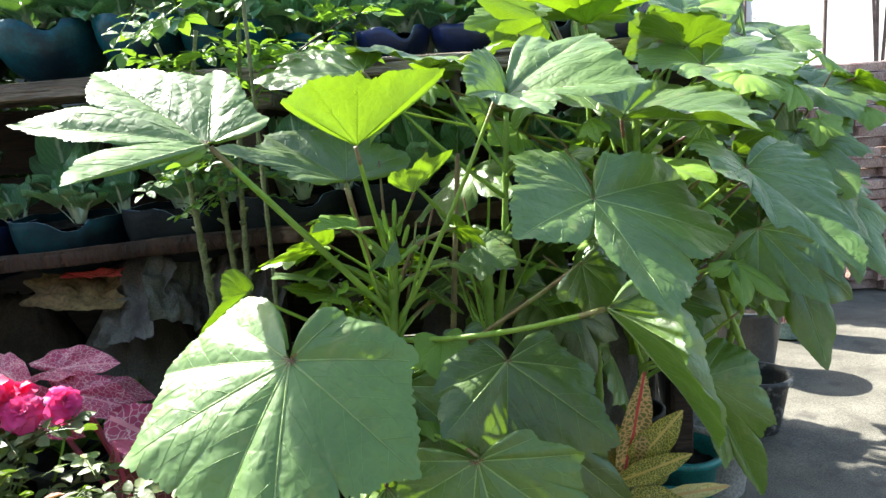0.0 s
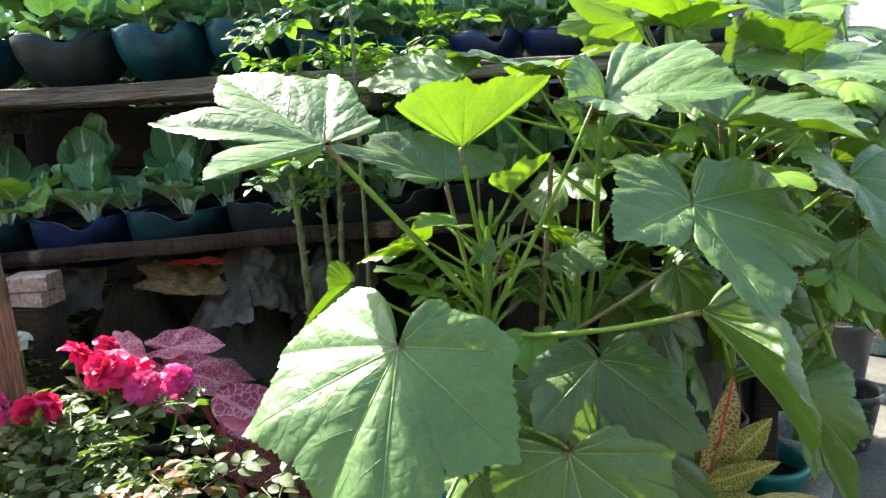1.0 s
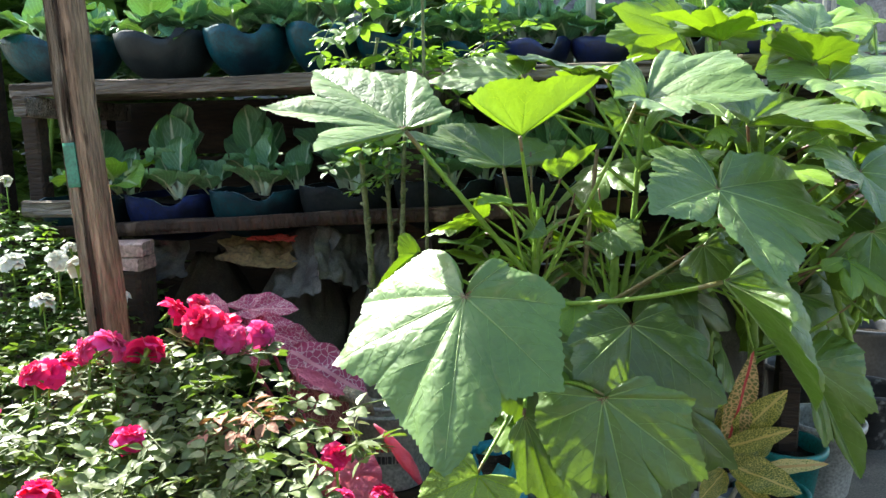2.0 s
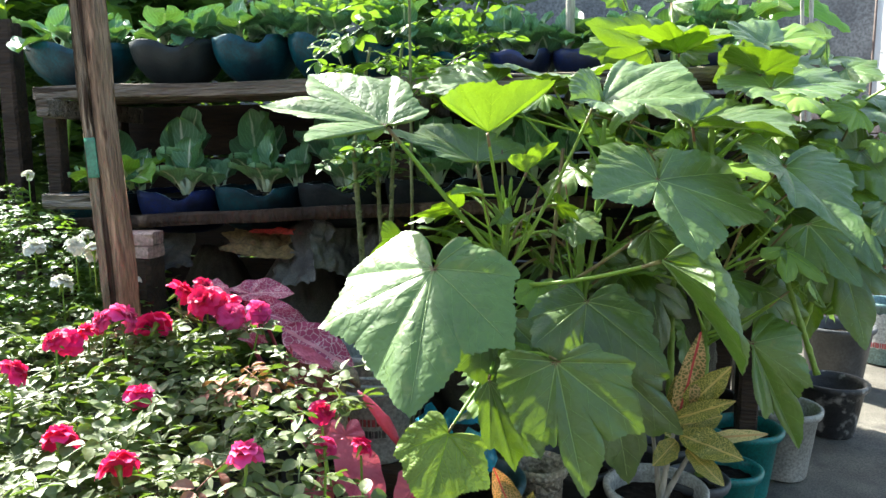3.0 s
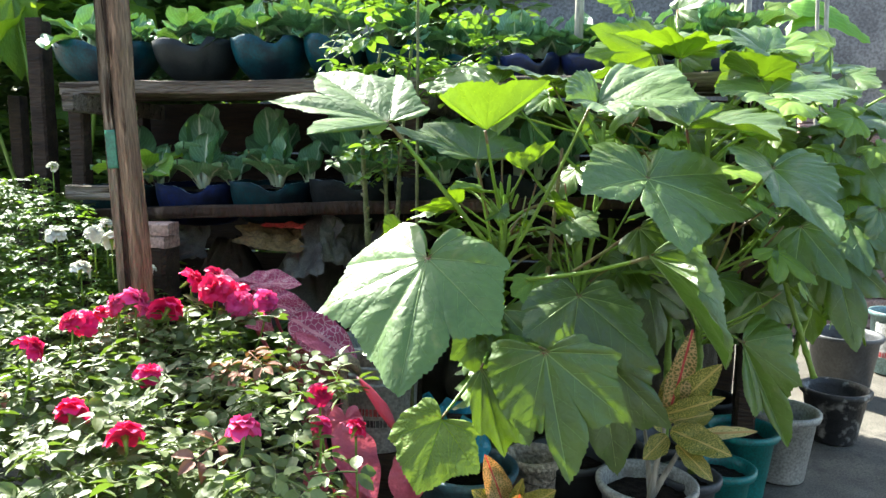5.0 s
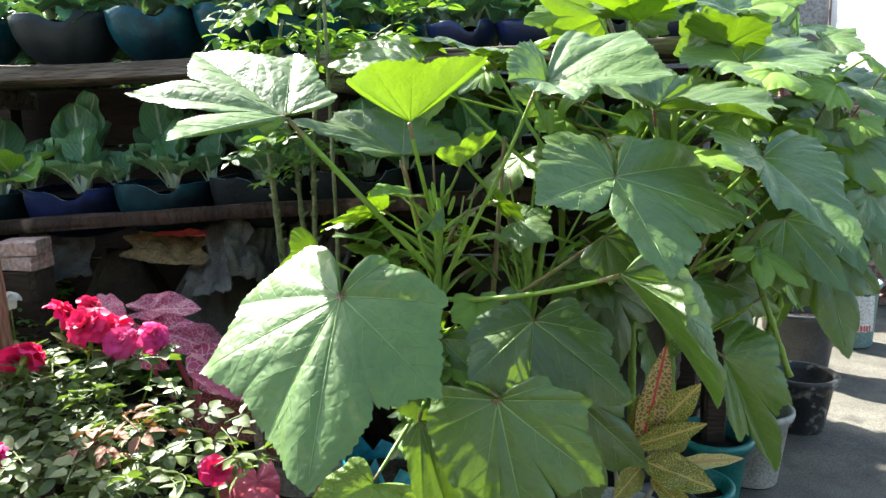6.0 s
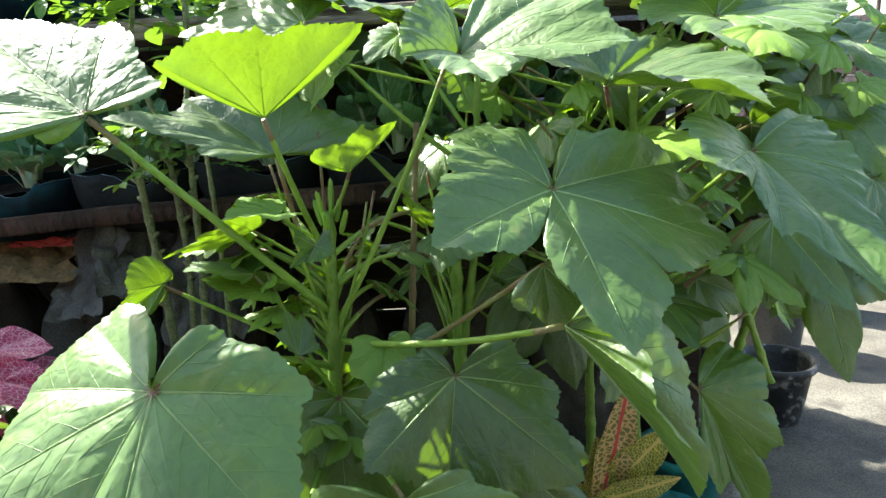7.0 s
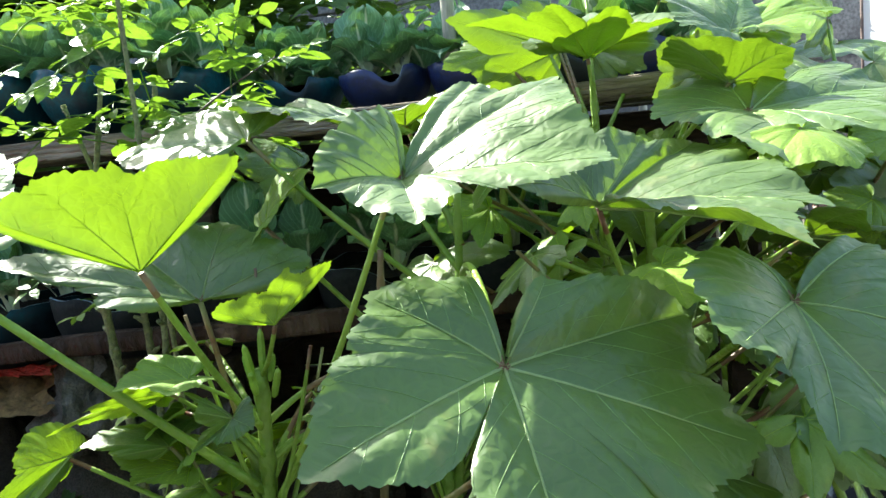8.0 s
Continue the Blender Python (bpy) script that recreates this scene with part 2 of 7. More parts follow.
M = {
    "okra": leafy("okra_leaf", (0.042, 0.112, 0.010), (0.070, 0.165, 0.020), (0.24, 0.41, 0.012), 0.22, 0.44, 0.09, bump=0.08, dist=0.002, quilt=0.13, spec=1.0),
    # okra leaf again, base colour lifted to stand for direct sun
    "pale": leafy("sunlit_okra_leaf", (0.17, 0.30, 0.045), (0.25, 0.39, 0.075), (0.3, 0.46, 0.03), 0.22, 0.5, 0.05, bump=0.15, dist=0.002, quilt=0.25, spec=0.6),
    "junction": leafy("red_leaf_base", (0.11, 0.035, 0.02), (0.18, 0.10, 0.045), (0.25, 0.1, 0.05), 0.2, 0.5),
    "young": leafy("young_leaf", (0.12, 0.25, 0.03), (0.17, 0.32, 0.05), (0.245, 0.405, 0.010), 0.31, 0.5, 0.04, bump=0.08, dist=0.002, quilt=0.12),
    "vein": leafy("leaf_vein", (0.20, 0.33, 0.10), (0.27, 0.40, 0.14), (0.3, 0.5, 0.05), 0.28, 0.46, 0.05, spec=0.8),
    "vein_fine": leafy("fine_leaf_vein", (0.11, 0.23, 0.05), (0.15, 0.28, 0.075), (0.22, 0.45, 0.03), 0.28, 0.46, 0.1, spec=0.7),
    "vein_young": leafy("young_vein", (0.18, 0.36, 0.05), (0.24, 0.42, 0.08), (0.55, 0.75, 0.03), 0.6, 0.5),
    "petiole": leafy("petiole_green", (0.13, 0.29, 0.03), (0.23, 0.40, 0.065), (0.3, 0.5, 0.05), 0.15, 0.4, scale=14),
    "petiole_red": leafy("petiole_red", (0.16, 0.06, 0.03), (0.20, 0.22, 0.07), (0.3, 0.2, 0.05), 0.1, 0.42, scale=10),
    "stem": leafy("okra_stem", (0.12, 0.27, 0.028), (0.21, 0.37, 0.055), (0.3, 0.5, 0.05), 0.1, 0.5, scale=18),
    "brown_stem": leafy("brown_green_stem", (0.10, 0.06, 0.03), (0.18, 0.17, 0.06), (0.3, 0.2, 0.05), 0.05, 0.5, scale=12),
    "thorny": solid("thorny_stem", (0.13, 0.16, 0.05), (0.24, 0.26, 0.11), 25, 140, 0.7, 0.5, 0.004),
    "moringa": leafy("leaflet_green", (0.06, 0.17, 0.03), (0.12, 0.26, 0.05), (0.26, 0.46, 0.03), 0.36, 0.5, scale=30),
    "rose_leaf": leafy("rose_leaf", (0.095, 0.155, 0.042), (0.225, 0.295, 0.11), (0.22, 0.36, 0.03), 0.26, 0.5, 0.04, 20, vary=0.55, bump=0.25, dist=0.003, spec=0.5, blot=((0.20, 0.18, 0.06), 14, 0.6, 0.75)),
    "white_rose_leaf": leafy("small_rose_leaf", (0.045, 0.115, 0.022), (0.11, 0.21, 0.05), (0.26, 0.44, 0.03), 0.34, 0.45, scale=20, vary=0.5, spec=0.5),
    "rose": leafy("rose_petal", (0.74, 0.004, 0.06), (0.90, 0.015, 0.14), (0.95, 0.02, 0.12), 0.35, 0.6, 0.2, 25, vary=0.2, bump=0.05),
    "rose_pink": leafy("pink_rose_petal", (0.78, 0.02, 0.16), (0.88, 0.10, 0.32), (0.9, 0.08, 0.25), 0.35, 0.6, 0.2, 25, vary=0.12, bump=0.05),
    "rose_white": leafy("white_rose_petal", (0.72, 0.74, 0.62), (0.82, 0.82, 0.74), (0.6, 0.6, 0.5), 0.3, 0.5, 0.1, 25, vary=0.05),
    "dry": leafy("dry_leaf", (0.26, 0.09, 0.05), (0.42, 0.26, 0.15), (0.3, 0.15, 0.04), 0.2, 0.7, vary=0.3),
    "caladium": netted("caladium_leaf", (0.40, 0.045, 0.13), (0.46, 0.075, 0.17), (0.70, 0.44, 0.48), (0.9, 0.4, 0.5), 15, 0.06, (0.70, 0.30, 0.36), 0.02),
    # brownish darker caladium, with the shade it hangs in put into its colours
    "caladium_shaded": netted("shaded_caladium_leaf", (0.24, 0.06, 0.06), (0.30, 0.085, 0.085), (0.48, 0.30, 0.24), (0.8, 0.4, 0.4), 15, 0.05, (0.42, 0.16, 0.15), 0.02),
    "caladium_plain": leafy("pink_leaf", (0.50, 0.07, 0.10), (0.62, 0.16, 0.20), (0.8, 0.15, 0.2), 0.35, 0.45),
    "croton": netted("croton_leaf", (0.10, 0.145, 0.022), (0.17, 0.19, 0.03), (0.60, 0.50, 0.12), (0.8, 0.7, 0.2), 9, 0.11, (0.62, 0.46, 0.14), 0.014, (4.5, 3.0, 1)),
    "croton_pale": netted("pale_croton_leaf", (0.70, 0.62, 0.26), (0.74, 0.60, 0.34), (0.20, 0.28, 0.06), (0.8, 0.7, 0.3), 9, 0.06, (0.6, 0.4, 0.16), 0.02, (3, 4.5, 1)),
    "croton_red": netted("red_croton_leaf", (0.13, 0.15, 0.03), (0.22, 0.20, 0.05), (0.62, 0.40, 0.17), (0.9, 0.5, 0.3), 8, 0.15, (0.55, 0.06, 0.06), 0.012, (3.0, 3.5, 1)),
    "bok": ribbed("bok_choy_leaf", (0.58, 0.66, 0.46), (0.08, 0.195, 0.09), (0.15, 0.30, 0.15), (0.16, 0.32, 0.03), 0.12),
    "bok_young": ribbed("young_bok_choy_leaf", (0.55, 0.62, 0.36), (0.14, 0.29, 0.03), (0.20, 0.36, 0.05), (0.30, 0.48, 0.03), 0.35),
    "banana": ribbed("banana_leaf", (0.22, 0.4, 0.05), (0.10, 0.28, 0.03), (0.18, 0.38, 0.05), (0.35, 0.6, 0.03)),
    "taro": leafy("taro_leaf", (0.07, 0.2, 0.03), (0.12, 0.28, 0.05), (0.45, 0.65, 0.02), 0.5, 0.4),
    "hedge": leafy("hedge_leaf", (0.042, 0.105, 0.026), (0.09, 0.19, 0.045), (0.2, 0.36, 0.03), 0.3, 0.5),
    "soil": solid("potting_soil", (0.018, 0.013, 0.01), (0.05, 0.036, 0.026), 30, 160, 0.95, 1.0, 0.02),
    "ground": solid("concrete_ground", (0.135, 0.122, 0.102), (0.215, 0.196, 0.165), 4.5, 160, 0.9, 0.35, 0.004, spots=((0.09, 0.082, 0.072), 7, 0.55, 0.70)),
    "wood": solid("weathered_wood", (0.24, 0.165, 0.105), (0.50, 0.39, 0.28), 16, 130, 0.9, 1.0, 0.012, stretch=(1, 1, 0.10), spots=((0.07, 0.045, 0.03), 34, 0.56, 0.63)),
    "wood_pink": solid("brown_wood", (0.27, 0.165, 0.105), (0.50, 0.335, 0.22), 18, 130, 0.85, 1.0, 0.008, stretch=(1, 1, 0.12), spots=((0.12, 0.07, 0.045), 40, 0.6, 0.68)),
    "plank": solid("grey_plank", (0.20, 0.155, 0.12), (0.44, 0.37, 0.30), 16, 130, 0.9, 1.0, 0.010, stretch=(0.1, 1, 1), spots=((0.07, 0.05, 0.035), 34, 0.57, 0.65), vary=0.2),
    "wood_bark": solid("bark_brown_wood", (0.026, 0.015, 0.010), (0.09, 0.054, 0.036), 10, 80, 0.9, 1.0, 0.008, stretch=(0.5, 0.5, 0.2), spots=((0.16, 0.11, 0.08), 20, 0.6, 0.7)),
    "sheet": solid("dusty_sheet", (0.085, 0.08, 0.062), (0.19, 0.18, 0.145), 5, 180, 0.7, 0.4, 0.003, spots=((0.04, 0.034, 0.028), 6, 0.45, 0.65)),
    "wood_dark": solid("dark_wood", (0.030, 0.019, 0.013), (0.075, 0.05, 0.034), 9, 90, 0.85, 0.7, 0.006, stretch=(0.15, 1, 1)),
    "green_paint": solid("green_paint", (0.03, 0.20, 0.12), (0.06, 0.28, 0.17), 30, 120, 0.6, 0.3, 0.002),
    "teal_jug": solid("teal_paint", (0.001, 0.055, 0.075), (0.003, 0.115, 0.145), 7, 90, 0.36, 0.25, 0.002, spots=((0.003, 0.014, 0.022), 5, 0.42, 0.62), spec=0.28),
    "black_jug": solid("black_plastic_worn", (0.008, 0.013, 0.014), (0.022, 0.030, 0.030), 7, 90, 0.45, 0.25, 0.002, spec=0.25),
    "blue_jug": solid("violet_blue_paint", (0.010, 0.020, 0.095), (0.024, 0.045, 0.19), 7, 90, 0.4, 0.25, 0.002, spots=((0.006, 0.012, 0.035), 5, 0.42, 0.62)),
    # lower-tier jugs: the shade under the upper shelf is mixed into these darker colours
    "blue_jug_shaded": solid("shaded_blue_paint", (0.004, 0.010, 0.06), (0.014, 0.030, 0.14), 7, 90, 0.62, 0.25, 0.002, spots=((0.003, 0.005, 0.014), 5, 0.42, 0.62), spec=0.12),
    "teal_jug_shaded": solid("shaded_teal_paint", (0.001, 0.024, 0.032), (0.003, 0.06, 0.072), 7, 90, 0.6, 0.25, 0.002, spots=((0.003, 0.007, 0.010), 5, 0.42, 0.62), spec=0.12),
    "black_jug_shaded": solid("shaded_black_plastic", (0.004, 0.006, 0.007), (0.012, 0.016, 0.016), 7, 90, 0.7, 0.25, 0.002, spec=0.12),
    "cut_edge": solid("cut_plastic_edge", (0.16, 0.30, 0.38), (0.34, 0.45, 0.52), 20, 90, 0.5),
    "teal_pot": solid("teal_plastic", (0.01, 0.20, 0.19), (0.02, 0.26, 0.24), 8, 120, 0.35, 0.12, 0.001, spots=((0.06, 0.10, 0.09), 9, 0.62, 0.8)),
    "white_pot": solid("dirty_white_plastic", (0.38, 0.38, 0.35), (0.56, 0.56, 0.52), 7, 110, 0.5, 0.2, 0.002, spots=((0.20, 0.18, 0.15), 9, 0.58, 0.75)),
    "pail": solid("cement_stained_pail", (0.022, 0.022, 0.024), (0.05, 0.05, 0.05), 10, 60, 0.55, 0.4, 0.003, spots=((0.34, 0.34, 0.33), 22, 0.56, 0.70)),
    "grey_pot": solid("grey_plastic", (0.055, 0.06, 0.07), (0.10, 0.105, 0.115), 10, 80, 0.5, 0.2, 0.002),
    "dark_pot": solid("dark_pot_plastic", (0.02, 0.022, 0.024), (0.045, 0.05, 0.052), 10, 80, 0.5, 0.2, 0.002),
    "blue_pot": solid("blue_grey_plastic", (0.03, 0.09, 0.13), (0.06, 0.15, 0.20), 10, 80, 0.45, 0.2, 0.002),
    "paint_bucket": solid("white_bucket_plastic", (0.55, 0.56, 0.54), (0.70, 0.70, 0.68), 6, 90, 0.4, 0.15, 0.002, spots=((0.30, 0.28, 0.24), 10, 0.62, 0.8)),
    "bucket_teal": solid("faded_teal_plastic", (0.16, 0.28, 0.29), (0.24, 0.37, 0.37), 8, 90, 0.45, 0.15, 0.002),
    "red_print": solid("red_print", (0.50, 0.05, 0.06), (0.58, 0.10, 0.10), 20, 90, 0.5),
    "dark_print": solid("dark_print", (0.05, 0.045, 0.05), (0.12, 0.11, 0.11), 20, 90, 0.5),
    "blue_bag": solid("blue_plastic_sheet", (0.015, 0.24, 0.42), (0.04, 0.40, 0.58), 8, 60, 0.32, 0.3, 0.004),
    "sack": solid("woven_sack", (0.08, 0.074, 0.058), (0.17, 0.16, 0.13), 6, 220, 0.85, 0.7, 0.003, spots=((0.10, 0.085, 0.07), 7, 0.5, 0.7)),
    "sack_dark": solid("muddy_sack", (0.05, 0.043, 0.03), (0.115, 0.10, 0.075), 6, 200, 0.9, 0.7, 0.003),
    "carton": solid("ochre_sheet", (0.16, 0.10, 0.04), (0.26, 0.18, 0.075), 7, 90, 0.8, 0.3, 0.003),
    "red_cloth": solid("red_cloth", (0.45, 0.03, 0.02), (0.55, 0.06, 0.04), 20, 150, 0.7),
    "wall": solid("grey_block_wall", (0.13, 0.135, 0.155), (0.20, 0.205, 0.225), 2, 40, 0.9, 0.4, 0.006, spots=((0.09, 0.09, 0.10), 1.5, 0.55, 0.75)),
    "brick": solid("broken_brick", (0.34, 0.20, 0.17), (0.50, 0.36, 0.31), 9, 80, 0.9, 0.6, 0.006, vary=0.3),
    "pole": solid("pale_bamboo", (0.36, 0.33, 0.26), (0.55, 0.52, 0.44), 8, 80, 0.6, 0.3, 0.003, stretch=(1, 1, 0.2)),
    "rebar": solid("rusty_rod", (0.10, 0.06, 0.05), (0.18, 0.12, 0.10), 20, 90, 0.7),
    "cloth": solid("beige_knotted_cloth", (0.30, 0.24, 0.17), (0.44, 0.37, 0.28), 14, 160, 0.9, 0.6, 0.003),
    "stone": solid("pale_rock", (0.40, 0.35, 0.27), (0.62, 0.56, 0.46), 14, 80, 0.9, 0.8, 0.008),
    "tarp": leafy("white_tarpaulin", (0.78, 0.78, 0.76), (0.86, 0.86, 0.85), (0.95, 0.95, 0.93), 0.5, 0.6, scale=1.2, fine=14, vary=0.02, bump=0.2, dist=0.01),
}


# ---- mesh helpers ----
def mesh(name, verts, faces, mats, uvs=None, index=None, smooth=True):
    me = bpy.data.meshes.new(name)
    me.from_pydata([tuple(v) for v in verts], [], faces)
    for m in mats if isinstance(mats, (list, tuple)) else [mats]:
        me.materials.append(m)
    if index:
        me.polygons.foreach_set("material_index", index)
    if uvs:
        layer = me.uv_layers.new(name="UVMap")
        flat = []
        for l in me.loops:
            flat.extend(uvs[l.vertex_index])
        layer.data.foreach_set("uv", flat)
    if smooth:
        me.polygons.foreach_set("use_smooth", [True] * len(me.polygons))
    me.update()
    return me


def thing(name, at, label, category, group="", kind=""):
    ob = new(name)
    ob.location = at
    ob.empty_display_size = 0.05
    return tagged(ob, label, category, group, kind)


def part(name, me, parent, at=(0, 0, 0), label="", turn=None):
    """One mesh under a thing or a part, placed in the parent's own space."""
    ob = new(name, me)
    ob.parent = parent
    ob.location = at
    if turn:
        ob.rotation_euler = turn
    return tagged(ob, label)


def tube(points, radii, sides=8, wob=0.0):
    """Verts and faces of a tapered tube along points, closed at both ends."""
    pts = [Vector(p) for p in points]
    verts, faces = [], []
    ref = Vector((0.31, 0.87, 0.38)).normalized()
    for i, p in enumerate(pts):
        d = (pts[min(i + 1, len(pts) - 1)] - pts[max(i - 1, 0)]).normalized()
        s = d.cross(ref).normalized()
        w = d.cross(s)
        for k in range(sides):
            a = 2 * math.pi * k / sides
            r = radii[i] * (1 + wob * noise.noise(p * 40 + Vector((k * 1.7, 0, 0))))
            verts.append(p + (s * math.cos(a) + w * math.sin(a)) * r)
    for i in range(len(pts) - 1):
        for k in range(sides):
            a, b = i * sides + k, i * sides + (k + 1) % sides
            faces.append((a, b, b + sides, a + sides))
    faces.append(tuple(range(sides))[::-1])
    faces.append(tuple(range((len(pts) - 1) * sides, len(pts) * sides)))
    return verts, faces


def bezier(a, b, c, n=10):
    a, b, c = Vector(a), Vector(b), Vector(c)
    return [a * (1 - t) ** 2 + b * 2 * t * (1 - t) + c * t * t for t in (i / n for i in range(n + 1))]


def lathe(profile, sides=40, wave=None):
    """Verts and faces of a turned body; profile: (radius, z) from the outside bottom up and down the inside."""
    verts, faces = [], []
    for j, (r, z) in enumerate(profile):
        for k in range(sides):
            a = 2 * math.pi * k / sides
            dr, dz = wave(a, r, z) if wave else (0, 0)
            verts.append(((r + dr) * math.cos(a), (r + dr) * math.sin(a), z + dz))
    for j in range(len(profile) - 1):
        for k in range(sides):
            a, b = j * sides + k, j * sides + (k + 1) % sides
            faces.append((a, b, b + sides, a + sides))
    faces.append(tuple(range(sides))[::-1])
    last = (len(profile) - 1) * sides
    faces.append(tuple(range(last, last + sides)))
    return verts, faces


def beam(sx, sy, sz, rough=0.004, cuts=10, seed=0):
    """A sawn timber centred on its own middle, long side wavering, edges chamfered."""
    size = (sx, sy, sz)
    ax = max(range(3), key=lambda i: size[i])
    o1, o2 = [i for i in range(3) if i != ax]
    verts, faces = [], []
    ch = min(size[o1], size[o2]) * 0.12
    ring = []
    for a, b in ((1, 1), (-1, 1), (-1, -1), (1, -1)):
        h1, h2 = size[o1] / 2, size[o2] / 2
        if a * b > 0:
            ring += [(a * h1, b * (h2 - ch)), (a * (h1 - ch), b * h2)]
        else:
            ring += [(a * (h1 - ch), b * h2), (a * h1, b * (h2 - ch))]
    for i in range(cuts + 1):
        s = -size[ax] / 2 + size[ax] * i / cuts
        for k, (p, q) in enumerate(ring):
            v = [0, 0, 0]
            n1 = noise.noise(Vector((s * 4 + seed, k * 0.9, 2.0))) * rough
            n2 = noise.noise(Vector((s * 4 + seed, k * 0.9, 9.0))) * rough
            v[ax], v[o1], v[o2] = s, p + n1, q + n2
            verts.append(tuple(v))
    for i in range(cuts):
        for k in range(8):
            a, b = i * 8 + k, i * 8 + (k + 1) % 8
            faces.append((a, b, b + 8, a + 8))
    faces.append(tuple(range(8))[::-1])
    faces.append(tuple(range(cuts * 8, cuts * 8 + 8)))
    return verts, faces


# ---- the setting ----
def make_ground():
    xs = [-300, -60, -14, *[-6 + 0.4 * i for i in range(31)], 14, 60, 300]
    ys = [-300, -60, -14, *[-4 + 0.4 * i for i in range(31)], 20, 60, 300]
    verts = [(x, y, 0.012 * noise.noise(Vector((x * 0.9, y * 0.9, 0))) if abs(x) < 7 and -5 < y < 9 else 0) for y in ys for x in xs]
    n = len(xs)
    faces = [(j * n + i, j * n + i + 1, (j + 1) * n + i + 1, (j + 1) * n + i) for j in range(len(ys) - 1) for i in range(n - 1)]
    ob = new("ground", mesh("ground", verts, faces, M["ground"]))
    ob.location.z = GROUND - 0.006
    tagged(ob, "worn grey concrete yard with stains and dapples", "ground", kind="structure")


make_ground()


def make_wall():
    wall = thing("wall_far", (-1.2, 7.2, GROUND), "dark grey rendered block wall behind the garden", "wall", kind="structure")
    v, f = beam(11.4, 0.16, 2.9, 0.01, 24, 3)
    part("render_coat", mesh("render_coat", v, f, M["wall"], smooth=False), wall, (0, 0, 1.45))
    v, f = beam(11.5, 0.24, 0.10, 0.006, 20, 5)
    part("coping", mesh("coping", v, f, M["wall"], smooth=False), wall, (0, 0, 2.95))
    v, f = beam(11.4, 0.05, 0.12, 0.004, 20, 6)
    part("ledge", mesh("ledge", v, f, M["dark_pot"], smooth=False), wall, (0, -0.11, 2.05))


make_wall()


def make_near_wall():
    """An unseen plain wall, added behind the camera to hold back skylight from the leaves."""
    w = thing("skylight_blocker", (0, -3.0, GROUND), "unseen plain grey wall added behind the camera to cut skylight", "wall", kind="structure")
    v, f = beam(14.0, 0.18, 3.2, 0.01, 24, 8)
    part("render_coat", mesh("render_coat", v, f, M["wall"], smooth=False), w, (0, 0, 1.6))


make_near_wall()


def make_tarp():
    """A white sheet stretched between posts, lit from behind."""
    nx, nz, w, h = 40, 16, 5.2, 3.6
    verts, faces = [], []
    for j in range(nz + 1):
        for i in range(nx + 1):
            x, z = w * i / nx, h * j / nz
            verts.append((x, 0.05 * math.sin(x * 2.1 + z) + 0.04 * noise.noise(Vector((x, z, 4))), z))
    for j in range(nz):
        for i in range(nx):
            a = j * (nx + 1) + i
            faces.append((a, a + 1, a + nx + 2, a + nx + 1))
    t = thing("tarpaulin_screen", (2.55, 5.9, GROUND), "white tarpaulin screen glowing in strong sunlight", "screen")
    part("sheet", mesh("sheet", verts, faces, M["tarp"]), t, (0, 0, 0.3))
    for x in (0.0, 2.6, 5.2):
        v, f = tube([(x, 0.06, 0), (x, 0.06, 1.9), (x, 0.06, 3.95)], [0.014] * 3, 8)
        part("post", mesh("post", v, f, M["rebar"]), t)


make_tarp()


